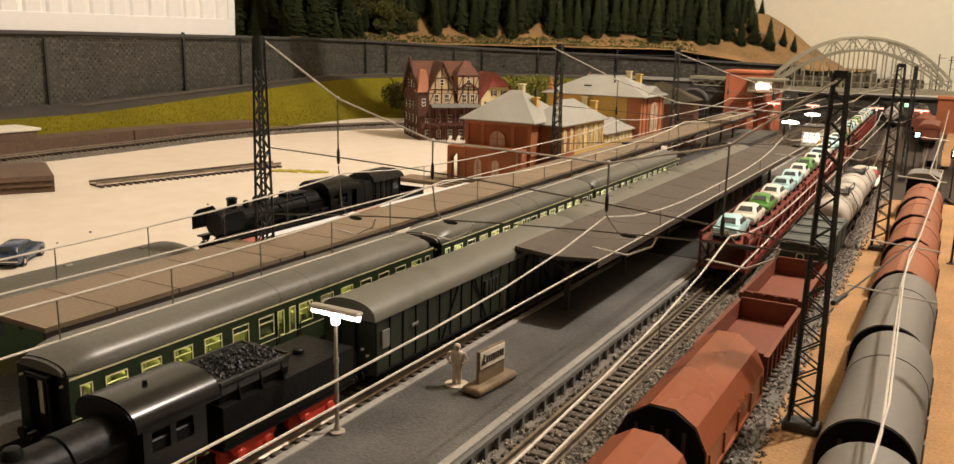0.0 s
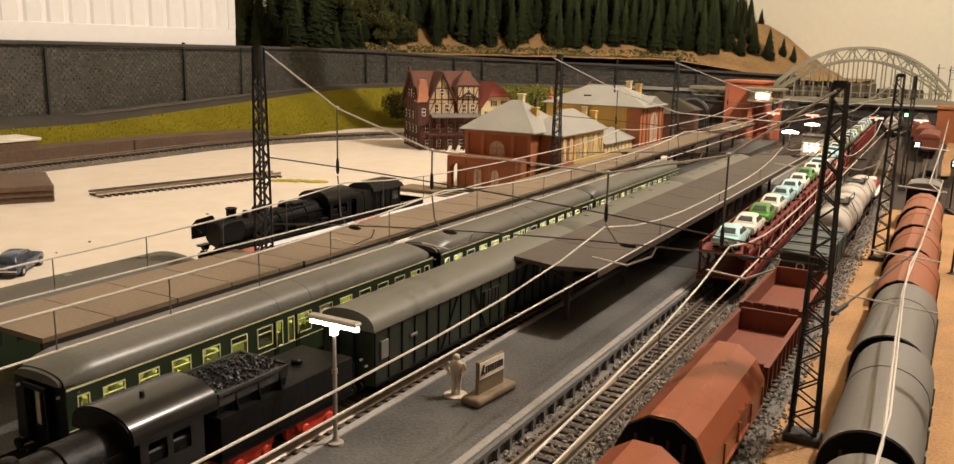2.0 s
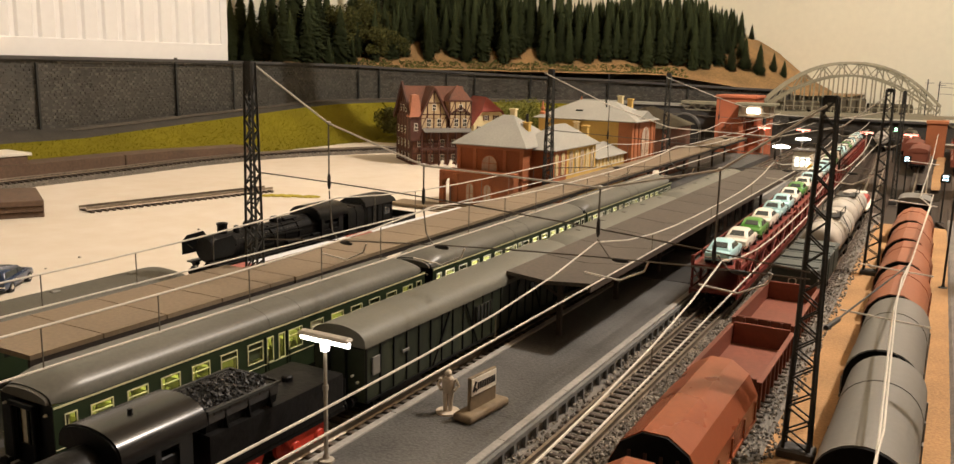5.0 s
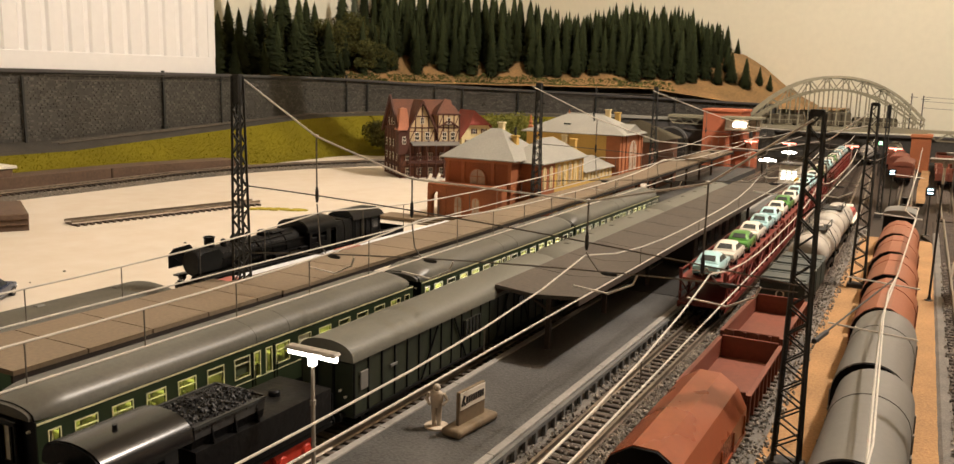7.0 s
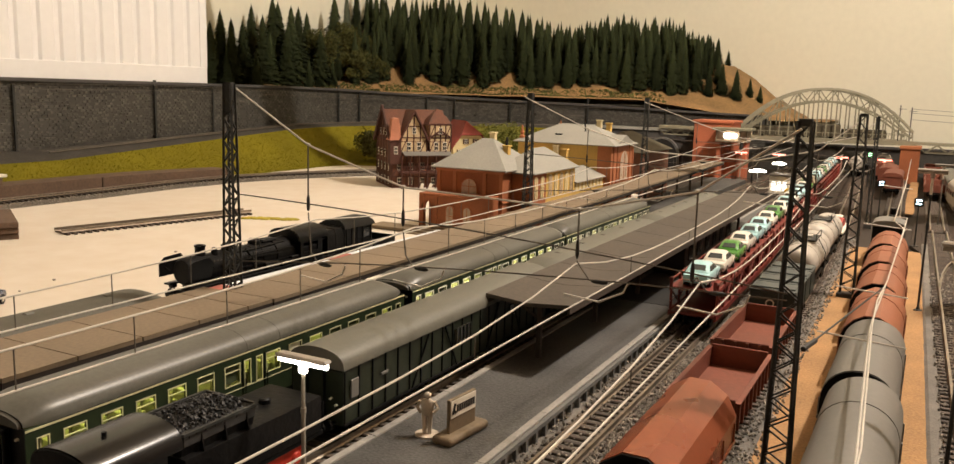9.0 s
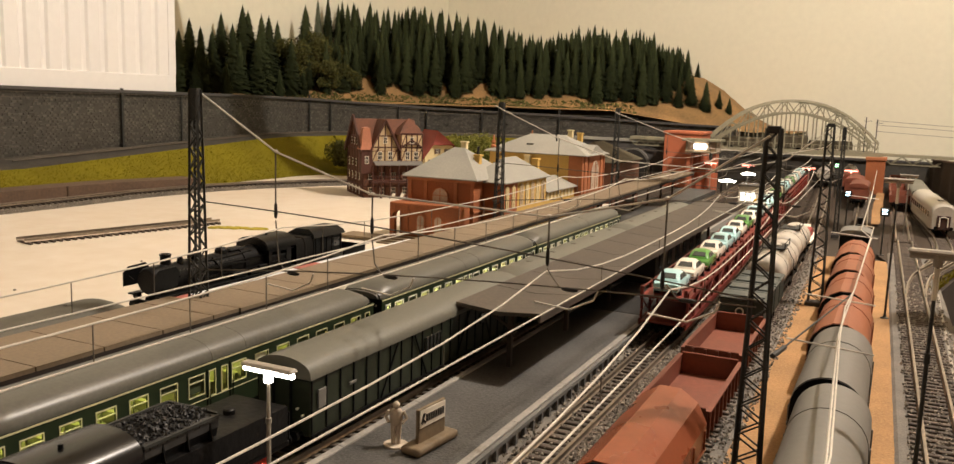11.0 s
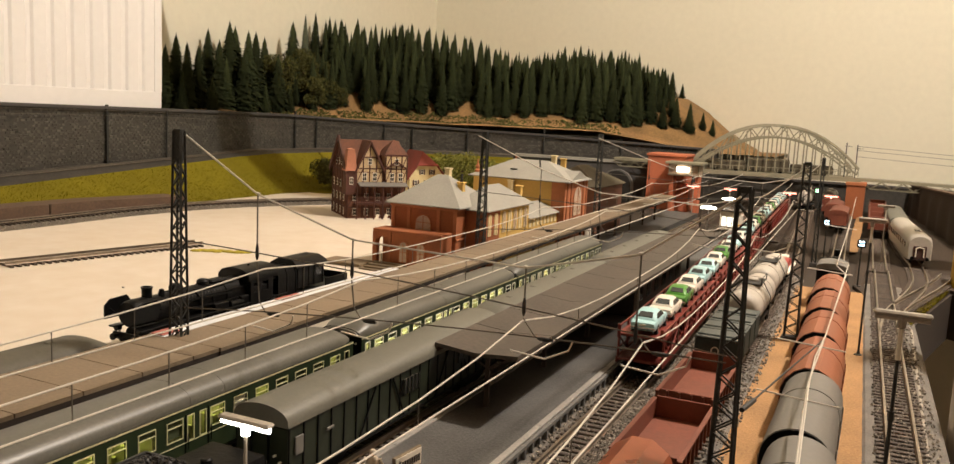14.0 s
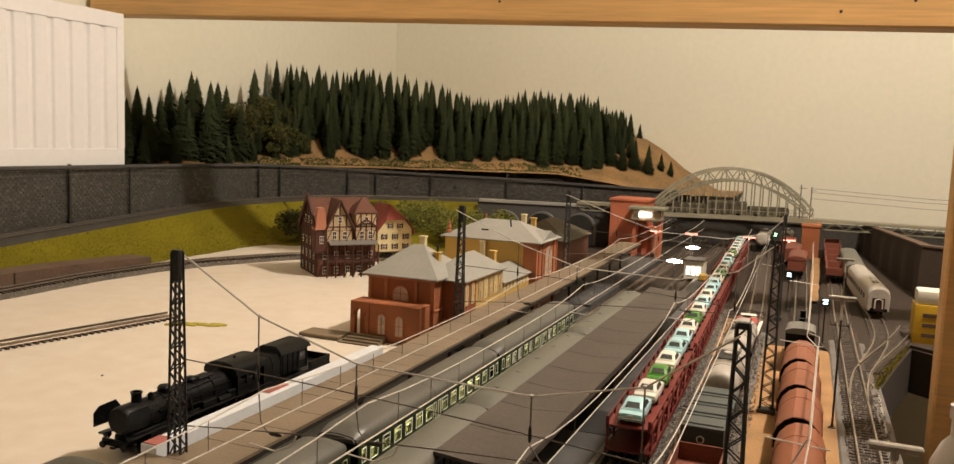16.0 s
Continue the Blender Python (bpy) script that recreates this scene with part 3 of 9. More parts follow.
def spruce(x, y, h, label="dark green model spruce standing on the hillside", pale=False, fat=1.0):
    trunk, crown = SPRUCE[rnd.randrange(6)]
    z = hill_height(x, y) - 0.003
    t = thing("spruce_tree", x, y, z, label, "tree", "spruces on the hill", rz=rnd.uniform(0, 360))
    m = Matrix.Diagonal((h * fat, h * fat, h, 1))
    share("trunk", trunk, t, m)
    share("crown", crown_far if pale else crown, t, m)


def tree_tops(x):
    """Height that the tips of the wood reach, along the wall."""
    pts = [(-1.4, 0.424), (-1.0, 0.422), (-0.90, 0.406), (-0.83, 0.372), (-0.74, 0.347), (-0.66, 0.382), (-0.5, 0.386), (-0.45, 0.352), (-0.40, 0.29)]
    for (a, za), (b, zb) in zip(pts, pts[1:]):
        if x <= b:
            return za + (zb - za) * max(0, (x - a) / (b - a))
    return 0.27


for j in range(34):
    for i in range(36):
        x = -1.31 + 0.0265 * i + (0.013 if j % 2 else 0) + rnd.uniform(-0.008, 0.008)
        y = 1.78 + 0.0275 * j + rnd.uniform(-0.008, 0.008)
        d = behind_wall(x, y)
        if not 0.062 < d < 0.30 or x < -1.305 or y > 2.725 or x > -0.485 or y < 1.79 + max(0.0, -1.13 - x) * 1.25:
            continue
        if rnd.random() < (0.42 if y < 2.06 else 0.07):
            continue
        room = tree_tops(x + 0.45 * d) - hill_height(x, y)
        spruce(x, y, max(0.065, min(0.148, room) * rnd.uniform(0.74, 1.04)), fat=rnd.uniform(0.92, 1.16))
for x, y, h in ((-0.357, 2.522, 0.044), (-0.383, 2.516, 0.050), (-0.409, 2.468, 0.080), (-0.441, 2.444, 0.080), (-0.468, 2.414, 0.076), (-0.487, 2.714, 0.045), (-0.479, 2.540, 0.084), (-0.505, 2.528, 0.086), (-0.462, 2.485, 0.072), (-0.495, 2.470, 0.078), (-0.545, 2.642, 0.075), (-0.515, 2.60, 0.080)):
    spruce(x, y, h, "small dark spruce at the thin end of the wood", fat=1.6)
for x, y, h in ((-1.26, 1.535, 0.125), (-1.275, 1.585, 0.115), (-1.235, 1.625, 0.10), (-1.27, 1.675, 0.165), (-1.23, 1.69, 0.155), (-1.255, 1.745, 0.145), (-1.215, 1.66, 0.12), (-1.285, 1.71, 0.15), (-1.205, 1.72, 0.06), (-1.24, 1.50, 0.075), (-1.215, 1.56, 0.07), (-1.275, 1.80, 0.12), (-1.20, 1.80, 0.055), (-1.24, 1.86, 0.135), (-1.205, 1.935, 0.11), (-1.27, 1.90, 0.15), (-1.215, 1.775, 0.115), (-1.20, 1.99, 0.12), (-1.25, 1.62, 0.13), (-1.285, 1.50, 0.12), (-1.30, 1.545, 0.135), (-1.30, 1.64, 0.14), (-1.215, 1.84, 0.07)):
    spruce(x, y, h * 1.14, "shaggy dark spruce at the end of the wood", fat=1.5)
spruce(-1.285, 1.97, 0.165, "pale faded spruce behind the dark wood", True, 0.8)


def leafy(name, x, y, z, h, w, count, label, mat, category="tree", group=""):
    """A broadleaf tree or bush: trunk, limbs and a ragged crown of leaf clumps."""
    t = thing(name, x, y, z, label, category, group)
    bm = new_bm()
    cyl(bm, (0, 0, -0.003), (0, 0, h * 0.6), w * 0.07, w * 0.025, 7)
    for k in range(6):
        a = rnd.uniform(0, 6.28)
        tube(bm, [(0, 0, h * (0.25 + 0.05 * k)), (w * 0.25 * math.cos(a), w * 0.25 * math.sin(a), h * (0.42 + 0.06 * k)), (w * 0.4 * math.cos(a), w * 0.4 * math.sin(a), h * (0.5 + 0.06 * k))], w * 0.018, 4)
    part("trunk", bm, M["bark"], t)
    sv, sf = [], []
    lobes = [(rnd.uniform(-0.5, 0.5) * w, rnd.uniform(-0.5, 0.5) * w, h * rnd.uniform(0.3, 0.82), w * rnd.uniform(0.2, 0.36)) for k in range(11)]
    for k in range(count):
        lx, ly, lz, lr = rnd.choice(lobes)
        v = Vector((rnd.gauss(0, 1), rnd.gauss(0, 1), rnd.gauss(0, 1))).normalized() * lr * rnd.uniform(0.6, 1.05)
        p = Vector((lx, ly, lz)) + v
        if p.z < 0.001:
            continue
        s = rnd.uniform(0.0012, 0.0030)
        q = Vector((rnd.gauss(0, 1), rnd.gauss(0, 1), rnd.gauss(0, 1))).normalized()
        u = q.orthogonal().normalized() * s
        u2 = q.cross(u).normalized() * s * 0.7
        b = len(sv)
        sv += [p - u, p - u2, p + u, p + u2]
        sf.append((b, b + 1, b + 2, b + 3))
    me = bpy.data.meshes.new("crown"); me.from_pydata(sv, [], sf); me.materials.append(mat)
    o = new("crown", me); o.parent = t


for x, y, h, w in ((-1.245, 1.80, 0.125, 0.08), (-1.255, 1.855, 0.135, 0.09), (-1.23, 1.90, 0.13, 0.09), (-1.25, 1.95, 0.12, 0.08), (-1.19, 1.87, 0.085, 0.07), (-1.19, 1.93, 0.09, 0.07)):
    leafy("broadleaf_tree", x, y, hill_height(x, y), h * 0.9, w * 0.85, 5200, "olive green broadleaf tree among the spruces", M["foliage"], group="broadleaf trees on the hill")
for x, y, h, w in ((-0.83, 1.88, 0.046, 0.10), (-0.76, 1.80, 0.044, 0.10), (-0.68, 1.77, 0.042, 0.09), (-0.62, 1.83, 0.042, 0.10)):
    leafy("bush", x, y, 0.035 if y > 1.7 else 0.03, h, w, 5200, "rounded light green bush behind the houses", M["bush"], "bush", "bushes behind the houses")
for x, y, h, w in ((-0.955, 1.635, 0.046, 0.085), (-0.915, 1.74, 0.052, 0.095), (-0.90, 1.84, 0.050, 0.10)):
    leafy("bush", x, y, 0.028, h, w, 6400, "dark olive bush at the foot of the slope", M["foliage"], "bush", "bushes behind the houses")
# low scrub along the front of the hill
bm = new_bm()
sv, sf = [], []
for p, d, f in along([Vector(p) for p in path[3:9]], 0.004):
    for k in range(12):
        o = rnd.uniform(0.014, 0.058)
        q = Vector((p.x - d.y * o, p.y + d.x * o, hill_height(p.x - d.y * o, p.y + d.x * o) + rnd.uniform(0, 0.011) * (0.5 + 0.5 * noise.noise((p.x * 25, p.y * 25, 3)))))
        s = rnd.uniform(0.0015, 0.0038)
        u = Vector((rnd.gauss(0, 1), rnd.gauss(0, 1), rnd.gauss(0, 1))).normalized()
        w = u.orthogonal().normalized() * s
        b = len(sv)
        sv += [q - u * s, q - w, q + u * s, q + w]
        sf.append((b, b + 1, b + 2, b + 3))
bm.free()
me = bpy.data.meshes.new("scrub"); me.from_pydata(sv, [], sf); me.materials.append(M["foliage"])
tagged(new("scrub", me), "low dark green scrub along the foot of the wood", "scrub", kind="stuff")
# ground rising under the bushes behind the houses
bm = new_bm()
vs = [[bm.verts.new((-1.05 + 0.42 * i / 16, 1.5 + 0.62 * j / 16, 0.005 + 0.075 * max(0, min(1, j / 13 - 0.08)) * (1 if i < 13 else 0.3 + 0.1 * (16 - i)) + 0.006 * noise.noise((i * 0.7, j * 0.7, 5)))) for i in range(17)] for j in range(17)]
for a, b in zip(vs, vs[1:]):
    for i in range(16):
        bm.faces.new((a[i], a[i + 1], b[i + 1], b[i]))
structure("grass_bank", bm, M["grass"], "dark green grass bank behind the houses", category="grass bank")

# ---------------------------------------------------------------- tracks
def sleeper_mesh(name="sleeper", w=0.0145):
    bm = new_bm(); box(bm, -w, w, -0.0016, 0.0016, 0.0, 0.0026, 0.0004)
    me = bpy.data.meshes.new(name); bm.to_mesh(me); bm.free(); me.materials.append(M["sleeper"])
    return me


SLEEPER = sleeper_mesh()


def rail_profile(x):
    return [(x - 0.0013, 0.0), (x + 0.0013, 0.0), (x + 0.0005, 0.0008), (x + 0.0005, 0.0022), (x + 0.0008, 0.0026), (x + 0.0008, 0.0034), (x - 0.0008, 0.0034), (x - 0.0008, 0.0026), (x - 0.0005, 0.0022), (x - 0.0005, 0.0008)]


def track(line, y0, y1, z, label, pieces=True, bed=True, pitch=0.0074, bed_w=0.021, stones=0):
    """One straight track: ballast bed, sleepers and two rails. line gives x at y."""
    t = thing("railway_track", 0, 0, 0, label, "railway track", "tracks through the station")
    if bed:
        split = min(y1, 1.32)
        # The far bed takes a darker brown, standing in for light falloff.
        for ya, yb, mat in ((y0, split, "ballast"), (split, y1, "yard")):
            if yb - ya < 0.01:
                continue
            bm = new_bm()
            n = max(2, int((yb - ya) / 0.05))
            loft(bm, [[(line(y) + a, y, b) for a, b in ((-bed_w - 0.006, z - 0.010), (-bed_w + 0.001, z - 0.0046), (bed_w - 0.001, z - 0.0046), (bed_w + 0.006, z - 0.010))] for y in (ya + (yb - ya) * k / n for k in range(n + 1))])
            part("ballast_bed", bm, M[mat], t, "" if mat == "ballast" else "brown ballast darkened for the weaker light far back")
    for s in (-1, 1):
        bm = new_bm()
        n = max(2, int((y1 - y0) / 0.1))
        loft(bm, [[(line(y) + s * 0.0083 + a, y, z - 0.0034 + b) for a, b in rail_profile(0)] for y in (y0 + (y1 - y0) * k / n for k in range(n + 1))])
        part("rail", bm, M["rail"], t)
    n = int((y1 - y0) / pitch)
    sv, sf = [], []
    for k in range(n):
        y = y0 + (k + 0.5) * pitch
        a = math.degrees(math.atan2(line(y) - line(y + 0.1), 0.1))
        if pieces and k < 300:
            share("sleeper", SLEEPER, t, pose(line(y), y, z - 0.0058, 0, 0, a + rnd.uniform(-0.4, 0.4)))
        else:
            b = len(sv)
            sv += [(line(y) + q[0], y + q[1], z - 0.0058 + q[2]) for q in (v.co for v in SLEEPER.vertices)]
            sf += [[b + i for i in p.vertices] for p in SLEEPER.polygons]
    if sv:
        me = bpy.data.meshes.new("sleeper_bed"); me.from_pydata(sv, [], sf); me.materials.append(M["sleeper"])
        o = new("sleeper_bed", me); o.parent = t; tagged(o, kind="stuff")
    return t


def scatter_stones(name, line, y0, y1, spread, z, count, label):
    """Loose ballast: many little angular stones in one mesh."""
    sv, sf = [], []
    for k in range(count):
        y = y0 + (y1 - y0) * rnd.random() ** 1.35
        off = rnd.choice(spread)
        x = line(y) + rnd.uniform(*off)
        s = rnd.uniform(0.0006, 0.0014)
        zz = z(x - line(y)) + s * 0.4
        q = Euler((rnd.uniform(0, 6), rnd.uniform(0, 6), rnd.uniform(0, 6))).to_matrix()
        b = len(sv)
        for v in ((1, 0, 0), (-1, 0, 0), (0, 1, 0), (0, -1, 0), (0, 0, 0.8), (0, 0, -0.8)):
            w = q @ Vector(v) * s * rnd.uniform(0.7, 1.25)
            sv.append((x + w.x, y + w.y, zz + w.z))
        sf += [(b + i, b + j, b + k2) for i, j, k2 in ((0, 2, 4), (2, 1, 4), (1, 3, 4), (3, 0, 4), (2, 0, 5), (1, 2, 5), (3, 1, 5), (0, 3, 5))]
    me = bpy.data.meshes.new(name); me.from_pydata(sv, [], sf); me.materials.append(M["stone"])
    return tagged(new(name, me), label, "ballast", kind="stuff")


track(T1, 0.0, 2.6, RAIL, "dark sleepered track under the lit express coaches", pieces=False)
track(T2, 0.0, 2.6, RAIL, "dark sleepered track under the baggage car", pieces=False)
track(T3, 0.0, 2.6, RAIL, "ballasted main track beside the island platform")
track(T4, 0.0, 2.6, RAIL, "ballasted freight track with open wagons", pieces=False)
track(T5, 0.0, 2.6, RAIL, "sanded freight track under the hooded wagons", pieces=False, bed=False)
track(T6, 0.2, 1.42, RAIL, "empty ballasted track along the layout edge")
scatter_stones("main_track_ballast", T3, 0.35, 1.45, ((-0.026, 0.026), (0.010, 0.020)), lambda o: 0.0022 if abs(o) < 0.021 else 0.0, 9500, "loose grey ballast stones round the main track")
scatter_stones("freight_track_ballast", T4, 0.35, 1.3, ((0.012, 0.026), (-0.028, -0.012)), lambda o: 0.0022 if abs(o) < 0.021 else 0.0, 4200, "loose grey ballast stones beside the freight track")
scatter_stones("edge_track_ballast", T6, 0.5, 1.12, ((-0.016, 0.022),), lambda o: 0.0022 if abs(o) < 0.021 else 0.0, 2200, "loose grey ballast stones on the edge track")


def T7(y): return 0.1230 - 0.085 * (y - 1.505) if y < 1.76 else 0.1013 - 0.035 * (y - 1.76)
def T8(y): return 0.0725 - 0.014 * (y - 1.6)


track(T7, 1.505, 2.6, RAIL, "siding under the pale railcar", pieces=False, bed=False)
track(T8, 1.425, 2.6, RAIL, "siding under the brown goods wagons", pieces=False, bed=False)
# points: two curved roads leave the edge track
def curved_road(pts, label, y_end):
    """A curved track on real sleepers, through centre points."""
    t = thing("railway_track", 0, 0, 0, label, "railway track", "tracks through the station")
    run = along([Vector(p) for p in pts], 0.0074)
    for sgn in (-1, 1):
        bm = new_bm(); loft(bm, [[(p.x + (sgn * 0.0083 + a) * d.y, p.y - (sgn * 0.0083 + a) * d.x, RAIL - 0.0034 + b) for a, b in rail_profile(0)] for p, d, f in run[::2]]); part("rail", bm, M["rail"], t)
    for p, d, f in run:
        if p.y > y_end:
            share("sleeper", SLEEPER, t, pose(p.x, p.y, RAIL - 0.0058, 0, 0, math.degrees(math.atan2(d.y, d.x)) - 90))


curved_road([(0.0850, 1.030), (0.0875, 1.10), (0.0925, 1.155), (0.1015, 1.20), (0.1170, 1.262), (0.1310, 1.317), (0.1490, 1.40), (0.1600, 1.46)], "curved siding leaving the edge track beside the pit", 1.17)
curved_road([(0.0975, 1.185), (0.1085, 1.245), (0.1165, 1.30), (0.1225, 1.37), (0.1225, 1.43), (0.1205, 1.50)], "curved track joining the railcar siding", 1.26)
bm = new_bm(); loft(bm, [[(x, y, z) for x, y in ((0.0665, 1.10), (0.1035, 1.10), (0.110, 1.14), (0.131, 1.24), (0.155, 1.35), (0.180, 1.33), (0.32, 1.33), (0.32, 2.35), (0.044, 2.35), (0.046, 1.30), (0.056, 1.262), (0.0640, 1.20))] for z in (-0.0038, 0.0004)]); structure("yard_surface", bm, M["yard"], "dark brown ballast of the yard beside the pit", category="ballast")
sv, sf = [], []
for k in range(900):
    f = rnd.random()
    x, y = 0.106 + 0.047 * f - abs(rnd.gauss(0, 0.006)), 1.10 + 0.235 * f
    b, a, h = len(sv), rnd.uniform(0, 6.28), rnd.uniform(0.0015, 0.0038)
    sv += [(x - 0.0007 * math.cos(a), y - 0.0007 * math.sin(a), 0.0), (x + 0.0007 * math.cos(a), y + 0.0007 * math.sin(a), 0.0), (x + rnd.uniform(-0.002, 0.002), y + rnd.uniform(-0.002, 0.002), h)]
    sf.append((b, b + 1, b + 2))
me = bpy.data.meshes.new("rim_grass"); me.from_pydata(sv, [], sf); me.materials.append(M["blade"])
tagged(new("rim_grass", me), "sparse yellow grass tufts along the rim of the pit", "grass", kind="stuff")

# low brown boarding along the foot of the grass slope
bm = new_bm(); loft(bm, [[(x, y, 0.010), (x - 0.045, y, 0.010), (x - 0.045, y, z), (x, y, z)] for x, y, z in ((-1.005, 0.45, 0.031), (-1.000, 0.97, 0.031), (-0.999, 1.075, 0.0305), (-0.968, 1.225, 0.030))])
sbd = structure("slope_boarding", bm, M["box_brown"], "low rough brown boarding holding the foot of the slope", category="boarding")
for y in (0.78, 0.995):
    bm = new_bm(); box(bm, -1.003, -0.998, y, y + 0.003, 0.010, 0.0312, 0.0004); part("joint", bm, M["bark"], sbd)
# back track at the foot of the grass slope
back_pts = [(-0.958, 0.3), (-0.962, 0.95), (-0.969, 1.08), (-0.957, 1.215), (-0.928, 1.31), (-0.866, 1.44), (-0.78, 1.55), (-0.66, 1.63), (-0.5, 1.68)]
bt = thing("railway_track", 0, 0, 0, "dark ballasted track curving behind the card ground", "railway track", "tracks through the station")
bm = new_bm()
va = []
samples = along([Vector(p) for p in back_pts], 0.03)
for p, d, f in samples:
    nx, ny = -d.y, d.x
    zb = bed_height(p.y)
    va.append([(p.x + nx * a, p.y + ny * a, b) for a, b in ((-0.033, 0.0085), (-0.030, 0.0126), (-0.019, zb + 0.0042), (0.024, zb + 0.0042), (0.040, 0.0085))])
loft(bm, va); part("ballast_bed", bm, M["gravel"], bt, "grey-brown gravel shoulder")
for s in (-1, 1):
    bm = new_bm(); tube(bm, [(p.x - d.y * s * 0.0083, p.y + d.x * s * 0.0083, bed_height(p.y) + 0.0082) for p, d, f in samples], 0.0010, 5); part("rail", bm, M["rail"], bt)
for p, d, f in along([Vector(p) for p in back_pts], 0.0085)[:300]:
    share("sleeper", SLEEPER, bt, pose(p.x, p.y, bed_height(p.y) + 0.0042, 0, 0, math.degrees(math.atan2(d.y, d.x)) - 90))

lt = thing("railway_track", 0, 0, 0, "weathered track on the ledge below the black wall", "railway track", "tracks through the station")
run = along([Vector(p) for p in path[1:8]], 0.03)
for o in (0.018, 0.0346):
    bm = new_bm(); tube(bm, [(p.x + d.y * o, p.y - d.x * o, 0.0645 + 0.026 * min(1, max(0, (p.y - 1.0) / 0.6)) - 0.0045 * (1.0 - 0.65 * min(1, max(0, (p.y - 1.0) / 0.5)))) for p, d, f in run], 0.0011, 5); part("rail", bm, M["rail_dull"], lt)

sv, sf = [], []
for p, d, f in along([Vector(p) for p in back_pts], 0.0016):
    for k in range(7):
        o = rnd.uniform(-0.034, 0.028)
        zz = bed_height(p.y) + 0.0042 if o > -0.019 else 0.0157 - 0.0031 * min(1.0, (-0.019 - o) / 0.011)
        x, y = p.x - d.y * o, p.y + d.x * o
        s = rnd.uniform(0.0006, 0.0016)
        b = len(sv)
        a = rnd.uniform(0, 2.1)
        sv += [(x + s * math.cos(a + q), y + s * math.sin(a + q), max(zz, 0.0125)) for q in (0, 2.1, 4.2)] + [(x, y, max(zz, 0.0125) + s * 0.9)]
        sf += [(b, b + 1, b + 3), (b + 1, b + 2, b + 3), (b + 2, b, b + 3)]
me = bpy.data.meshes.new("shoulder_gravel"); me.from_pydata(sv, [], sf); me.materials.append(M["stone"])
tagged(new("shoulder_gravel", me), "loose grey gravel along the back track", "gravel", kind="stuff")

# loose length of siding track lying on the card ground
sd = thing("loose_track_length", -0.709, 0.840, 0.012, "brown unballasted track length lying on the card ground", "railway track", rz=-12.0)
for s in (-1, 1):
    bm = new_bm(); prism(bm, [(s * 0.0083 + x, 0.0026 + z) for x, z in rail_profile(0)], -0.116, 0.116); part("rail", bm, M["rail"], sd)
for k in range(30):
    share("sleeper", SLEEPER, sd, pose(0, -0.1115 + 0.0077 * k, 0, 0, 0, rnd.uniform(-0.5, 0.5)))

# ---------------------------------------------------------------- platforms
PZ = 0.010
def platform_edge(y): return T3(y) - 0.0245


bm = new_bm(); loft(bm, [[(-0.1595, y, -0.0035), (platform_edge(y), y, -0.0035), (platform_edge(y), y, PZ - 0.0005), (-0.1595, y, PZ - 0.0005)] for y in (0.05, 0.45, 0.85, 1.2, 1.5, 1.74)])
pf = structure("platform", bm, M["asphalt"], "island platform with speckled dark asphalt")
for side in (0, 1):
    y = 0.05
    while y < 1.70:
        x0, x1 = (-0.1630, -0.1630) if side == 0 else (platform_edge(y) - 0.0005, platform_edge(y + 0.0695) - 0.0005)
        bm = new_bm(); loft(bm, [[(x, yy, -0.0035), (x + 0.004, yy, -0.0035), (x + 0.004, yy, PZ + 0.0001), (x + 0.0036, yy, PZ + 0.0004), (x + 0.0004, yy, PZ + 0.0004), (x, yy, PZ + 0.0001)] for x, yy in ((x0, y), (x1, y + 0.0695))]); part("kerb_stone", bm, M["kerb"], pf)
        y += 0.07
# open concrete edge with posts along the main track
bm = new_bm()
for y0, y1 in ((0.05, 0.85), (0.851, 1.66)):
    for z0, z1 in ((PZ - 0.0026, PZ - 0.0004), (0.0, 0.0012)):
        loft(bm, [[(platform_edge(y) + 0.0042, y, z0), (platform_edge(y) + 0.0062, y, z0), (platform_edge(y) + 0.0062, y, z1), (platform_edge(y) + 0.0042, y, z1)] for y in (y0, y1)])
part("edge_beam", bm, M["edge"], pf)
bm = new_bm()
y = 0.06
while y < 1.66:
    box(bm, platform_edge(y) + 0.0042, platform_edge(y) + 0.0062, y, y + 0.0022, 0.0012, PZ - 0.0026)
    y += 0.0115
tagged(part("edge_posts", bm, M["edge"], pf), kind="stuff")
bm = new_bm(); box(bm, -0.159, -0.105, 0.80, 0.861, PZ - 0.0004, PZ - 0.0001); part("joint", bm, M["ink"], pf)

structure("platform_one", (lambda b: box(b, -0.330, -0.262, 0.0, 1.9, -0.0035, PZ) and b)(new_bm()), M["asphalt"], "house platform beneath the brown canopy", category="platform")


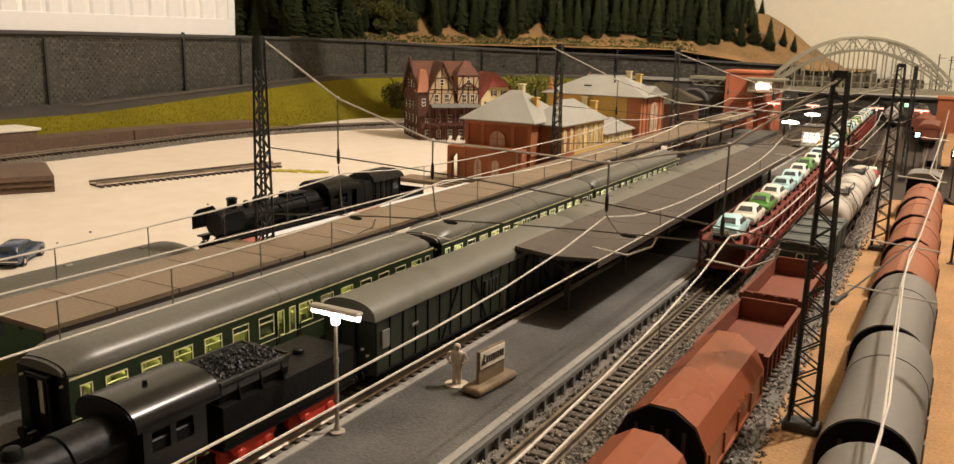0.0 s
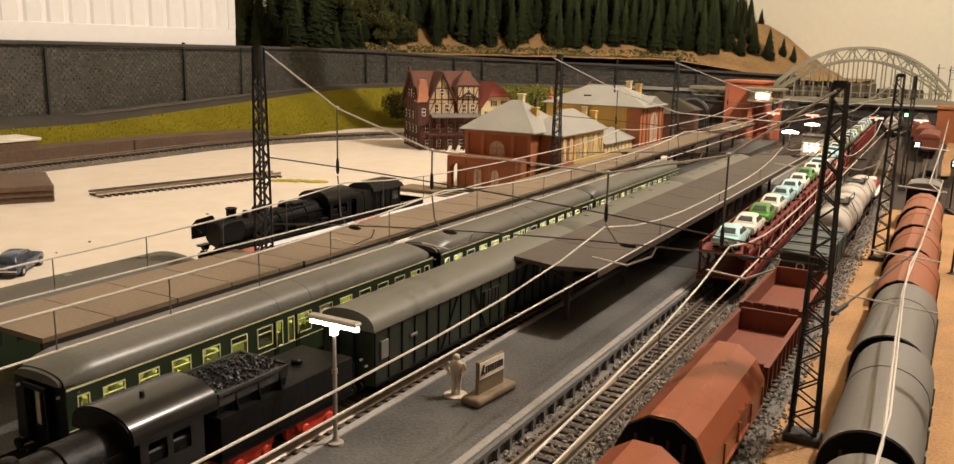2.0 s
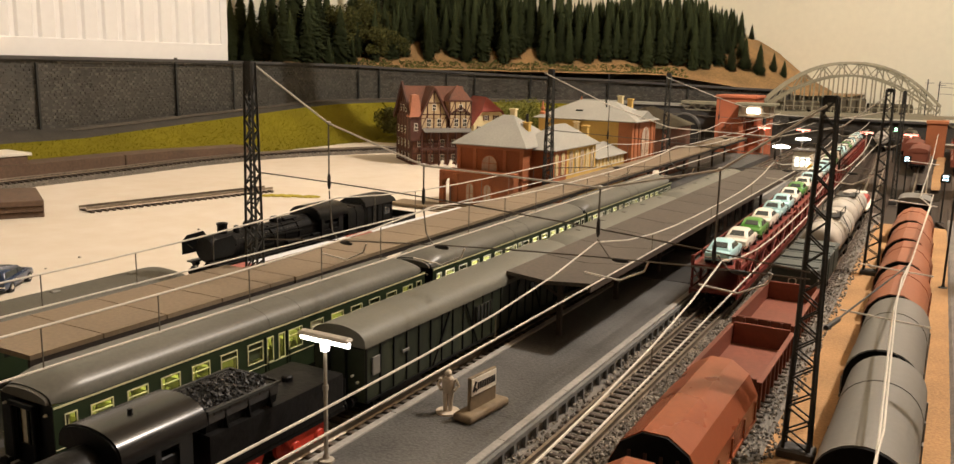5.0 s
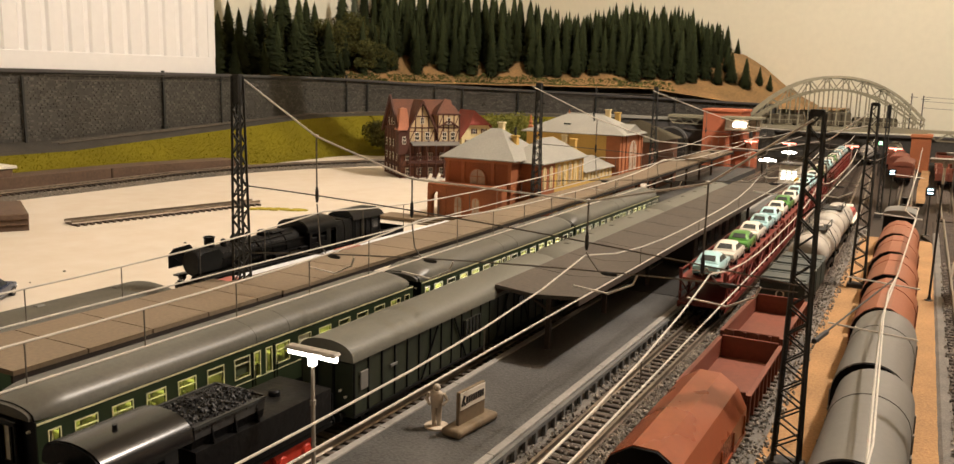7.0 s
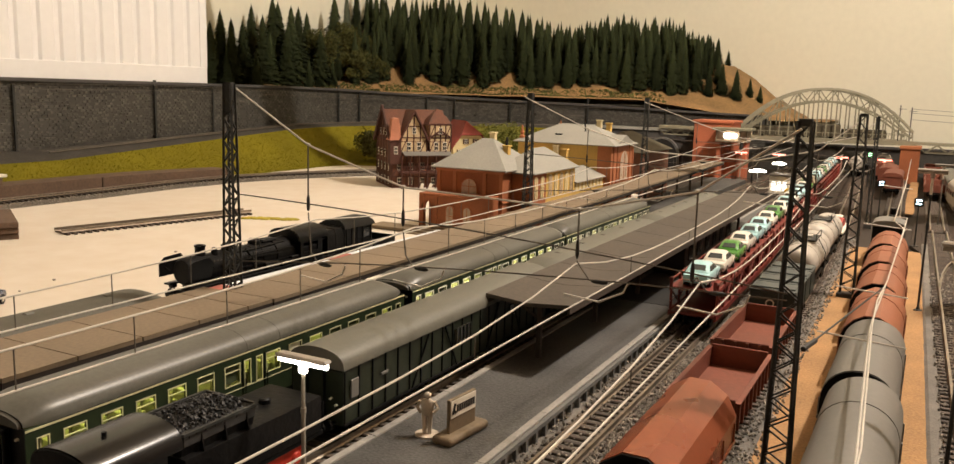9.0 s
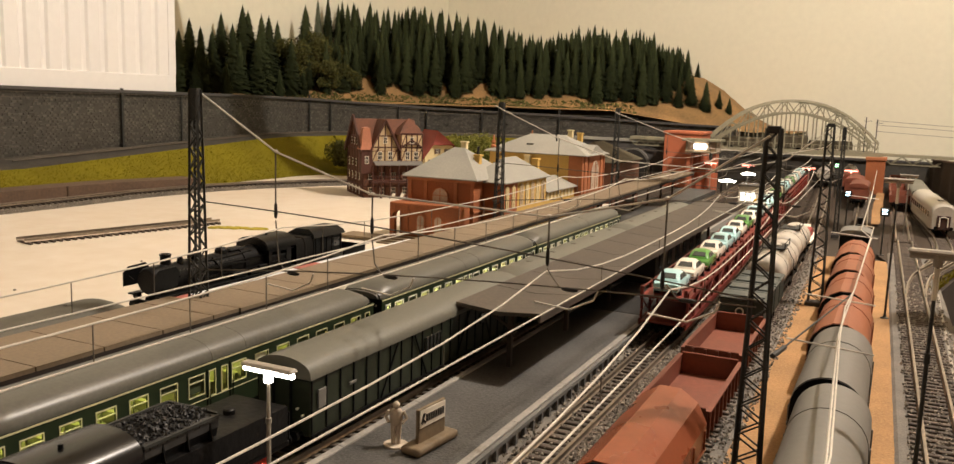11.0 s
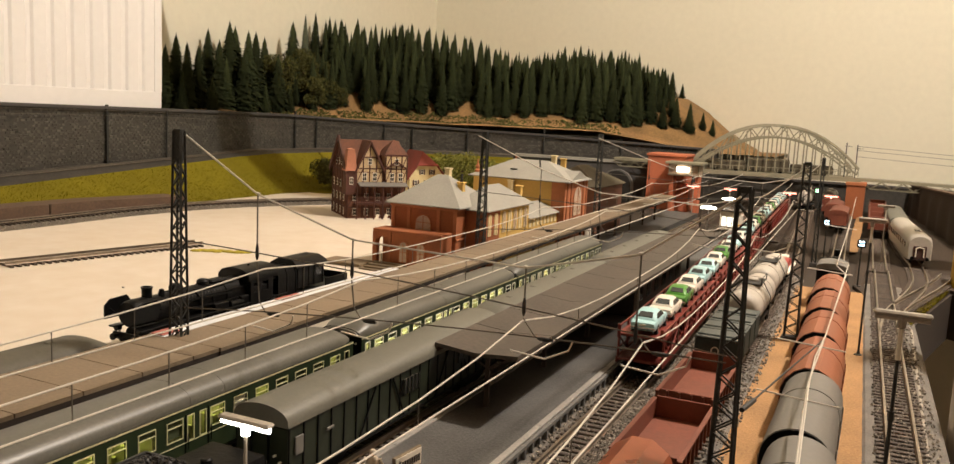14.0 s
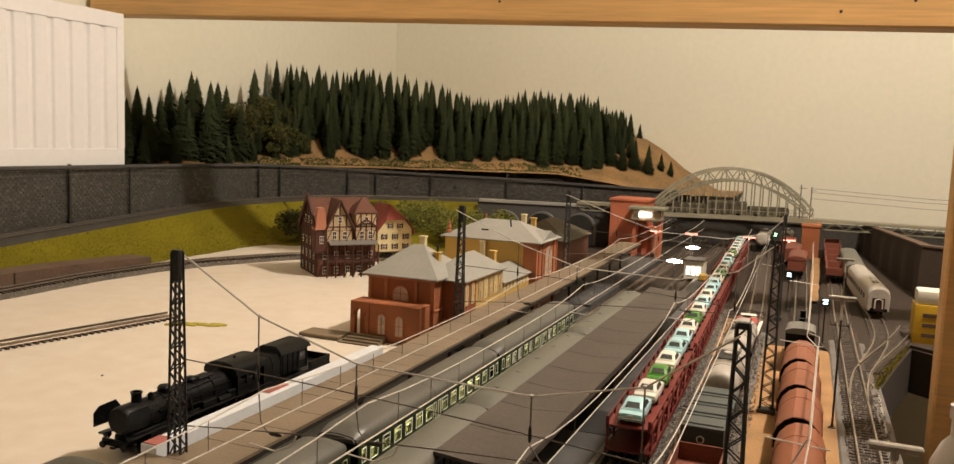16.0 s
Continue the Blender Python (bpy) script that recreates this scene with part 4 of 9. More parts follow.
def canopy(name, x, half, y0, y1, z, mat, label, post_step, sag=-0.004, thick=0.0022, drift=0.0, seam=0.058, edge="timber_dark"):
    """A long platform canopy: roof slabs, edge beams and pairs of posts."""
    t = thing(name, 0, 0, 0, label, "platform canopy")
    y = y0
    while y < y1 - 0.01:
        ye = min(y + seam, y1)
        bm = new_bm()
        xc = x + drift * (y - y0)
        prism(bm, [(xc - half, z), (xc, z + sag), (xc + half, z), (xc + half, z + thick), (xc, z + sag + thick + 0.0002), (xc - half, z + thick)], y, ye - 0.0007)
        part("roof_panel", bm, mat, t)
        y = ye
    for s in (-1, 1):
        bm = new_bm(); bar(bm, (x + s * (half - 0.001), y0, z - 0.0016), (x + s * (half - 0.001) + drift * (y1 - y0), y1, z - 0.0016), 0.0016, 0.0034); part("edge_beam", bm, M[edge], t)
    y = y0 + 0.02
    while y < y1:
        xc = x + drift * (y - y0)
        bm = new_bm()
        bar(bm, (xc, y, PZ - 0.0005), (xc, y, z + sag), 0.0028)
        for s in (-1, 1):
            bar(bm, (xc, y, z + sag - 0.012), (xc + s * half * 0.85, y, z - 0.002), 0.0014)
        part("post", bm, M["timber_dark"], t)
        y += post_step
    return t


canopy("platform_canopy", -0.1445, 0.0275, 0.605, 1.30, 0.0485, M["canopy"], "dark felt canopy over the island platform", 0.10, drift=0.002, sag=-0.0025)
canopy("platform_canopy", -0.2957, 0.0267, 0.360, 0.5245, 0.0480, M["canopy_brown"], "wide end of the weathered brown felt canopy", 0.07, sag=-0.0003, seam=0.036, drift=0.004, edge="fascia")
canopy("platform_canopy", -0.2884, 0.0208, 0.5243, 1.80, 0.0480, M["canopy_brown"], "weathered brown felt canopy along the house platform", 0.09, sag=-0.0003, seam=0.036, drift=-0.014, edge="fascia")
# closed waiting hall under the island canopy
wh = thing("waiting_room", -0.1445, 1.02, PZ - 0.0004, "dark brown boarded waiting room beneath the canopy", "waiting room")
bm = new_bm(); box(bm, -0.014, 0.014, -0.10, 0.10, 0, 0.034, 0.0006); part("wall", bm, M["timber_dark"], wh)
for k in range(6):
    bm = new_bm(); box(bm, 0.0141, 0.0147, -0.088 + k * 0.032, -0.072 + k * 0.032, 0.012, 0.028, 0.0002); part("window", bm, M["pane"], wh)

# pit edge and void on the operator's side
bm = new_bm(); box(bm, 0.1040, 0.1062, -0.2, 1.074, -0.05, 0.0020, 0.0005); structure("edge_board", bm, M["lamp_pale"], "pale wooden strip along the layout edge", category="edge board")
bm = new_bm(); box(bm, 0.112, 0.62, -0.6, 1.60, -0.34, -0.32); structure("lower_shelf", bm, M["curtain"], "dark cloth covered shelf below the layout edge", category="shelf")

# ---------------------------------------------------------------- vehicles (local: y along the track, z = 0 on the rails)
def wheelset(parent, y, r=0.0055, mat=None):
    bm = new_bm()
    for s in (-1, 1):
        cyl(bm, (s * 0.0072, y, r), (s * 0.0092, y, r), r, r, 14)
        cyl(bm, (s * 0.0092, y, r), (s * 0.0100, y, r), r * 0.45, r * 0.3, 10)
    cyl(bm, (-0.0072, y, r), (0.0072, y, r), 0.001, 0.001, 6)
    return part("wheelset", bm, mat or M["soot"], parent)


def buffers(parent, y, s, z=0.0115):
    bm = new_bm()
    for x in (-0.0095, 0.0095):
        cyl(bm, (x, y, z), (x, y + s * 0.004, z), 0.0011, 0.0011, 8)
        cyl(bm, (x, y + s * 0.004, z), (x, y + s * 0.0052, z), 0.0026, 0.0024, 12)
    pieces("buffer", bm, M["soot"], parent)
    bm = new_bm(); tube(bm, [(0, y, 0.0095), (0, y + s * 0.004, 0.0095), (0, y + s * 0.007, 0.011)], 0.0009, 5); part("coupler", bm, M["soot"], parent)


def two_axle_frame(parent, L, wb, w=0.0125, mat=None):
    bm = new_bm()
    box(bm, -w, w, -L / 2, L / 2, 0.0095, 0.0125, 0.0003)
    for s in (-1, 1):
        for y in (-wb / 2, wb / 2):
            box(bm, s * 0.0112 - 0.0009, s * 0.0112 + 0.0009, y - 0.006, y + 0.006, 0.0030, 0.0095, 0.0003)
            box(bm, s * 0.0112 - 0.0016, s * 0.0112 + 0.0016, y - 0.002, y + 0.002, 0.0035, 0.0072, 0.0003)
    part("underframe", bm, mat or M["soot"], parent)
    for y in (-wb / 2, wb / 2):
        wheelset(parent, y)
    buffers(parent, -L / 2, -1)
    buffers(parent, L / 2, 1)


def bogie(parent, y):
    bm = new_bm()
    for s in (-1, 1):
        prism_x(bm, [(y - 0.019, 0.0055), (y - 0.012, 0.0030), (y + 0.012, 0.0030), (y + 0.019, 0.0055), (y + 0.017, 0.0085), (y - 0.017, 0.0085)], s * 0.0105, s * 0.0125)
    box(bm, -0.0105, 0.0105, y - 0.004, y + 0.004, 0.006, 0.009)
    part("bogie", bm, M["soot"], parent)
    for d in (-0.0145, 0.0145):
        wheelset(parent, y + d)


def roof_rings(L, w, z0, z1, dome=0.016, n=12, over=0.0008):
    rings = []
    for k in range(9):
        f = k / 8
        y = -L / 2 - over + dome * f
        g = math.sin(f * math.pi / 2)
        rings.append((y, w * (0.80 + 0.20 * g), z0 + (z1 - z0) * (0.42 + 0.58 * g)))
    rings += [(-y, a, b) for y, a, b in rings[::-1]]
    out = []
    for y, a, b in rings:
        out.append([(x * a / w, y, z0 + (z - z0) * (b - z0) / (z1 - z0)) for x, z in arch(w, z0, z1, n)])
    return out


DOORS = -0.0079     # middle of the twin entrance doors, off the coach's centre
WINDOWS = [(DOORS - 0.0145 - 0.0172 * i, 0.0096, 0.0228, 0.0323) for i in range(6)] + [(DOORS + 0.0145 + 0.0172 * i, 0.0096, 0.0228, 0.0323) for i in range(7)] + [(y, 0.0046, 0.0238, 0.0325) for y in (-0.1223, 0.1225)] + [(DOORS + s * 0.0042, 0.0038, 0.0204, 0.0325) for s in (-1, 1)]


def express_coach(x, y, label, L=0.259, lamp="coach_light", lit=True):
    c = thing("express_coach", x, y, RAIL, label, "railway coach", "lit green express coaches")
    w, z0, z1 = 0.0165, 0.0100, 0.0374
    for s in (-1, 1):
        bm = new_bm()
        xa, xb = (w - 0.0007, w) if s > 0 else (-w, -w + 0.0007)
        cuts = sorted((a - b / 2, a + b / 2, lo, hi) for a, b, lo, hi in WINDOWS)
        y0 = -L / 2
        for a, b, lo, hi in cuts:
            box(bm, xa, xb, y0, a, z0, z1)
            box(bm, xa, xb, a, b, z0, lo)
            box(bm, xa, xb, a, b, hi, z1)
            y0 = b
        box(bm, xa, xb, y0, L / 2, z0, z1)
        bmesh.ops.remove_doubles(bm, verts=bm.verts, dist=0.00001)
        side = part("side_wall", bm, M["coach_green"], c)
        for a, b, lo, hi in cuts:
            bm = new_bm()
            f = 0.0008 if lamp == "coach_light_pale" else 0.0005
            x0, x1 = (w - 0.0002, w + 0.0003) if s > 0 else (-w - 0.0003, -w + 0.0002)
            box(bm, x0, x1, a - f, a, lo - f, hi + f); box(bm, x0, x1, b, b + f, lo - f, hi + f)
            box(bm, x0, x1, a, b, lo - f, lo); box(bm, x0, x1, a, b, hi, hi + f)
            if b - a > 0.008:
                box(bm, x0, x1, a, b, hi - 0.0030, hi - 0.0026)
            part("window_frame", bm, M["curtain_white" if lamp == "coach_light_pale" else "window_frame"], side)
        bm = new_bm()
        x0, x1 = (w, w + 0.0003) if s > 0 else (-w - 0.0003, -w)
        box(bm, x0, x1, -L / 2, L / 2, z1 - 0.0012, z1 - 0.0004)
        box(bm, x0, x1, -L / 2, L / 2, 0.0195, 0.0198)
        part("moulding", bm, M["window_frame"], c, "thin pale line under the roof")
        bm = new_bm()
        for d in (DOORS - 0.0078, DOORS + 0.0078):
            box(bm, x0, x1, d - 0.0001, d + 0.0002, 0.0105, 0.034)
            cyl(bm, ((x0 + x1) / 2 + s * 0.0006, d + 0.0016, 0.016), ((x0 + x1) / 2 + s * 0.0006, d + 0.0016, 0.024), 0.0003, 0.0003, 5)
        part("door", bm, M["black"], c, "centre entrance door with handrail")
    for s in (-1, 1):
        bm = new_bm()
        ye = s * L / 2
        ya, yb = sorted((ye, ye - s * 0.0008))
        for x0, x1, a, b in ((-w + 0.0007, -0.0052, z0, z1), (0.0052, w - 0.0007, z0, z1), (-0.0052, 0.0052, z0, 0.018), (-0.0052, 0.0052, 0.0325, z1), (-0.0006, 0.0006, 0.018, 0.0325)):
            box(bm, x0, x1, ya, yb, a, b)
        # gangway hood and cornice under the domed roof
        ya, yb = sorted((ye, ye + s * 0.0026))
        box(bm, -0.0075, -0.0058, ya, yb, 0.011, 0.036, 0.0004); box(bm, 0.0058, 0.0075, ya, yb, 0.011, 0.036, 0.0004); box(bm, -0.0075, 0.0075, ya, yb, 0.034, 0.0365, 0.0004)
        prism(bm, arch(w * 0.9, z1 - 0.0004, z1 + 0.005, 10), ye - s * 0.0006, ye - s * 0.0004)
        part("end_wall", bm, M["black"], c)
        # Plain white panes: the light behind the gangway door is only painted.
        for x0 in (-0.0046, 0.0012):
            bm = new_bm(); box(bm, x0, x0 + 0.0034, *sorted((ye - s * 0.0012, ye - s * 0.0009)), 0.0180, 0.0320); part("gangway_pane", bm, M["curtain_white"], c, "pane of the gangway door painted white as if lit")
        bm = new_bm()
        for x0 in (-0.0130, 0.0122):
            cyl(bm, (x0, ye, 0.033), (x0, ye + s * 0.0012, 0.033), 0.0007, 0.0005, 8)
        pieces("tail_lamp", bm, M["curtain_white"], c)
        bogie(c, s * 0.094)
        buffers(c, s * L / 2, s, 0.0105)
    bm = new_bm(); box(bm, -w + 0.001, w - 0.001, -L / 2 + 0.0009, L / 2 - 0.0009, z0 - 0.0008, z0 + 0.0012); box(bm, -0.012, 0.012, -0.05, 0.04, 0.0045, z0 - 0.0008, 0.0006); part("underframe", bm, M["soot"], c)
    bm = new_bm(); loft(bm, roof_rings(L, w + 0.0004, z1, 0.0468)); part("roof", bm, M["coach_roof"], c, smooth=50)
    for k in range(9):
        yy = -0.112 + 0.028 * k
        bm = new_bm(); box(bm, -0.0068, -0.0040, yy, yy + 0.0045, 0.0443, 0.0456, 0.0004); part("roof_vent", bm, M["coach_roof"], c)
    bm = new_bm()
    for yy in (-0.012, 0.012):
        prism(bm, [(x * 1.006, 0.0374 + (z - 0.0374) * 1.012) for x, z in arch(w + 0.0005, 0.0374, 0.0468, 12)], yy - 0.0004, yy + 0.0004)
    pieces("roof_joint", bm, M["coach_roof"], c)
    # compartments behind the windows
    for i in range(15):
        yy = -0.1225 + 0.0175 * i
        bm = new_bm(); box(bm, -w + 0.0012, 0.0085 if i % 5 else w - 0.0012, yy - 0.0004, yy + 0.0004, z0 + 0.0013, z1 - 0.0006); part("partition", bm, M["coach_inner"], c)
    for i in range(14):
        yy = -0.1138 + 0.0175 * i
        for d in (-0.0062, 0.0062):
            bm = new_bm(); box(bm, -0.014, 0.0075, yy + d - 0.0015, yy + d + 0.0015, z0 + 0.0013, 0.0225, 0.0004); part("seat", bm, M["coach_inner"], c)
    if lit:
        bm = new_bm(); box(bm, -0.003, 0.006, -L / 2 + 0.006, L / 2 - 0.006, z1 - 0.0014, z1 - 0.0008); part("lamp_strip", bm, M[lamp], c, "yellow-green glowing interior lamp strip")
    for i, (a, b, lo, hi) in enumerate(WINDOWS):
        u = rnd.random()
        if u < 0.16 and b > 0.008:
            bm = new_bm(); box(bm, w - 0.0014, w - 0.0009, a - b / 2, a + b / 2, lo, hi); part("blind", bm, M["curtain_white"], c, "lowered white window blind")
        elif u < 0.30 and b > 0.008:
            h = hi - (hi - lo) * rnd.choice((0.34, 0.55, 0.9))
            bm = new_bm(); box(bm, w - 0.0014, w - 0.0009, a - b / 2, a + b / 2, h, hi); part("blind", bm, M["green_blind"], c, "half-drawn dull green blind")
    return c


express_coach(T1(0.47), 0.4705, "dark green express coach, grey roof, glowing yellow windows")
express_coach(T1(0.74), 0.7395, "dark green express coach with bright yellow-green windows", lamp="coach_light_pale")
express_coach(T1(1.0), 1.001, "dark green express coach with lit windows beside the canopy", lamp="coach_light_pale")


def baggage_car(x, y, L=0.238):
    c = thing("baggage_car", x, y, RAIL, "dark green planked baggage car with a plain grey roof", "railway wagon")
    w, z0, z1 = 0.0150, 0.0095, 0.0370
    bm = new_bm(); box(bm, -w, w, -L / 2, L / 2, z0, z1, 0.0003); part("body", bm, M["van_green"], c)
    for s in (-1, 1):
        x0, x1 = sorted((s * w, s * (w + 0.0006)))
        for k in range(22):
            yy = -L / 2 + 0.0004 + k * (L - 0.0016) / 21
            bm = new_bm(); box(bm, x0, x1, yy, yy + 0.0008, z0, z1); part("batten", bm, M["black"], c)
        for d in (-0.04, 0.045):
            bm = new_bm()
            bar(bm, (s * (w + 0.0008), d - 0.020, z0 + 0.001), (s * (w + 0.0008), d - 0.004, z1 - 0.001), 0.0007, 0.0009)
            bar(bm, (s * (w + 0.0008), d + 0.028, z0 + 0.001), (s * (w + 0.0008), d + 0.014, z1 - 0.001), 0.0007, 0.0009)
            part("brace", bm, M["black"], c)
        x0, x1 = sorted((s * (w + 0.0002), s * (w + 0.0010)))
        for a, b, lo, hi in ((-0.111, 0.006, 0.022, 0.031), (-0.086, 0.006, 0.026, 0.0275), (-0.005, 0.020, 0.0225, 0.032), (0.060, 0.007, 0.024, 0.031), (0.095, 0.007, 0.024, 0.031)):
            bm = new_bm(); box(bm, x0, x1, a - b / 2, a + b / 2, lo, hi, 0.0002); p = part("window", bm, M["pane"] if b > 0.0065 else M["hood_grey"], c)
            if b > 0.015:
                for k in range(5):
                    bm = new_bm(); box(bm, s * (w + 0.0010) - 0.0003, s * (w + 0.0010) + 0.0005, a - 0.009 + k * 0.0042, a - 0.0084 + k * 0.0042, lo, hi); part("bar", bm, M["van_green"], p)
        bm = new_bm(); box(bm, x0, x1, -L / 2, L / 2, z0, z0 + 0.0012); part("sole_bar", bm, M["soot"], c)
    bm = new_bm(); prism(bm, arch(w + 0.0010, z1 - 0.0002, 0.0462, 14), -L / 2 - 0.001, L / 2 + 0.001); part("roof", bm, M["van_roof"], c, smooth=50)
    bm = new_bm(); prism(bm, arch(w - 0.0005, z1 - 0.001, 0.0455, 14), -L / 2 - 0.0006, -L / 2 - 0.0002)
    for xx in (-0.006, 0.004):
        box(bm, xx, xx + 0.0008, -L / 2 - 0.0012, -L / 2 - 0.0002, z0, z1)
    part("end_board", bm, M["black"], c)
    bm = new_bm()
    for xx, zz in ((0.0085, 0.0225), (0.0115, 0.0198)):
        cyl(bm, (xx, -L / 2 - 0.0018, zz), (xx, -L / 2 - 0.0003, zz), 0.0007, 0.0005, 8)
    part("end_lamp", bm, M["curtain_white"], c)
    for s in (-1, 1):
        bogie(c, s * 0.085); buffers(c, s * L / 2, s, 0.0105)
    return c


baggage_car(T2(0.58), 0.5795)


def plain_coach(x, y, label, L=0.268, place=0.0, roof="van_roof"):
    """Coach mostly hidden by the canopy: sides with windows and a domed roof."""
    c = thing("passenger_coach", x, y, RAIL + place, label, "railway coach", "grey-roofed coaches behind the baggage car")
    w, z0, z1 = 0.0160, 0.0100, 0.0355
    bm = new_bm(); box(bm, -w, w, -L / 2, L / 2, z0, z1, 0.0003); part("body", bm, M["coach_green"], c)
    for s in (-1, 1):
        for i in range(13):
            yy = -0.112 + 0.0185 * i
            x0, x1 = sorted((s * (w - 0.0002), s * (w + 0.0003)))
            bm = new_bm(); box(bm, x0, x1, yy - 0.0055, yy + 0.0055, 0.0225, 0.0325, 0.0002); part("window", bm, M["pane"], c)
        bogie(c, s * 0.094); buffers(c, s * L / 2, s, 0.0105)
    bm = new_bm(); loft(bm, roof_rings(L, w + 0.0006, z1, 0.0452)); part("roof", bm, M[roof], c, smooth=50)
    for k in range(5):
        bm = new_bm(); box(bm, -0.002, 0.002, -0.10 + 0.05 * k, -0.095 + 0.05 * k, 0.0445, 0.0458, 0.0005); part("roof_vent", bm, M["van_roof"], c)
    return c


plain_coach(T2(0.85), 0.850, "dark green coach with a long domed grey roof")
plain_coach(T2(1.12), 1.128, "dark green coach with a domed roof near the tower")
plain_coach(-0.3590, 0.382, "parked coach with a dull olive roof beside the canopy", place=-0.0035, roof="olive_roof")


def steam_engine(x, y, label, wheel_mat, coal=True, gloss=False, cab_over=True):
    """Steam engine and tender, chimney towards -y."""
    e = thing("steam_engine", x, y, RAIL, label, "steam locomotive", rz=0)
    dark = M["soot"]
    nose = 0.0 if coal else -0.008
    back = 0.034 if coal else -0.013
    bm = new_bm()
    loft(bm, [ring((0, yy, 0.0275), (0, 1, 0), r, 20) for yy, r in ((-0.116 + nose, 0.0004), (-0.1158 + nose, 0.0085), (-0.1145 + nose, 0.0095), (-0.109 + nose, 0.0100), (-0.100, 0.0100), (-0.0995, 0.0097), (back - 0.064, 0.0099), (back - 0.022, 0.0103), (back - 0.0215, 0.0112), (back, 0.0112))], caps=True)
    part("boiler", bm, dark, e)
    for yy in (-0.085, -0.06, -0.035, -0.01)[:4 if coal else 2]:
        bm = new_bm(); loft(bm, [ring((0, yy, 0.0275), (0, 1, 0), 0.0103, 20), ring((0, yy + 0.0012, 0.0275), (0, 1, 0), 0.0103, 20)]); part("boiler_band", bm, M["black"], e)
    bm = new_bm(); turned(bm, [(0.0042, 0.034), (0.0038, 0.0375), (0.0037, 0.0380), (0.0037, 0.0428), (0.0042, 0.0433), (0.0042, 0.0444), (0.0031, 0.0444), (0.0029, 0.041)], (0, -0.106, 0)); part("chimney", bm, M["black"], e)
    for yy, r, zt in ((-0.078, 0.0052, 0.0425), (-0.050, 0.0048, 0.0418), (-0.028, 0.0052, 0.0425), (-0.002, 0.0034, 0.0410))[:4 if coal else 2]:
        bm = new_bm(); turned(bm, [(r * 1.12, 0.034), (r, 0.037), (r, zt - 0.002), (r * 0.7, zt - 0.0004), (r * 0.25, zt)], (0, yy, 0)); part("dome", bm, dark, e)
    for s in (-1, 1):
        bm = new_bm()
        prism_x(bm, [(a + nose * 1.25, b) for a, b in ((-0.121, 0.0235), (-0.100, 0.0235), (-0.097, 0.033), (-0.101, 0.0378), (-0.116, 0.0370), (-0.121, 0.033))], s * 0.0140, s * 0.0146)
        for yy in (-0.118, -0.098):
            bar(bm, (s * 0.0141, yy + nose, 0.030), (s * 0.0092, yy + nose, 0.028), 0.0007)
        part("smoke_deflector", bm, M["black"], e)
        bm = new_bm(); box(bm, s * 0.0098 if s > 0 else -0.0158, 0.0158 if s > 0 else -0.0098, -0.118 + nose, 0.035, 0.0170, 0.0182, 0.0002); part("running_board", bm, M["black"], e)
        bm = new_bm()
        cyl(bm, (s * 0.0125, -0.110, 0.009), (s * 0.0125, -0.090, 0.009), 0.0042, 0.0042, 14); cyl(bm, (s * 0.0125, -0.108, 0.0148), (s * 0.0125, -0.092, 0.0148), 0.0026, 0.0026, 12)
        part("cylinder", bm, dark, e)
        bm = new_bm()
        bar(bm, (s * 0.0131, -0.088, 0.0078), (s * 0.0131, -0.030, 0.0076), 0.0009, 0.0014); bar(bm, (s * 0.0124, -0.070, 0.0072), (s * 0.0124, 0.022, 0.0072), 0.0008, 0.0015)
        part("connecting_rod", bm, M["steel"], e)
        bm = new_bm()
        tube(bm, [(s * 0.0112, -0.095, 0.031), (s * 0.0116, -0.03, 0.0315), (s * 0.0120, 0.03, 0.0325)], 0.0005, 5)
        tube(bm, [(s * 0.0106, -0.075, 0.024), (s * 0.0112, -0.045, 0.0235), (s * 0.0112, 0.0, 0.0235)], 0.0007, 5)
        tube(bm, [(s * 0.006, -0.05, 0.0365), (s * 0.0105, -0.05, 0.029), (s * 0.011, -0.05, 0.019)], 0.0006, 5)
        box(bm, s * 0.0125 - 0.002, s * 0.0125 + 0.002, -0.052, -0.036, 0.0182, 0.0235, 0.0005)
        box(bm, s * 0.0122 - 0.0022, s * 0.0122 + 0.0022, -0.022, -0.010, 0.0182, 0.0245, 0.0006)
        part("pipework", bm, dark, e)
    for i in range(5):
        yy = -0.071 + 0.0225 * i
        for s in (-1, 1):
            prof = [(0.0085, 0.0080), (0.0105, 0.0080), (0.0107, 0.0068), (0.0096, 0.0064), (0.0096, 0.0026), (0.0112, 0.0022), (0.0116, 0.0012)]
            bm = new_bm(); loft(bm, [ring((s * a, yy, 0.008), (1, 0, 0), r, 20) for a, r in prof]); dwh = part("driving_wheel", bm, wheel_mat, e)
            for q in range(10):
                a = q * math.pi / 5
                bm = new_bm(); bar(bm, (s * 0.0100, yy + 0.0022 * math.cos(a), 0.008 + 0.0022 * math.sin(a)), (s * 0.0100, yy + 0.0066 * math.cos(a), 0.008 + 0.0066 * math.sin(a)), 0.0008); part("spoke", bm, wheel_mat, dwh)
    wheelset(e, -0.108, 0.0048, wheel_mat)
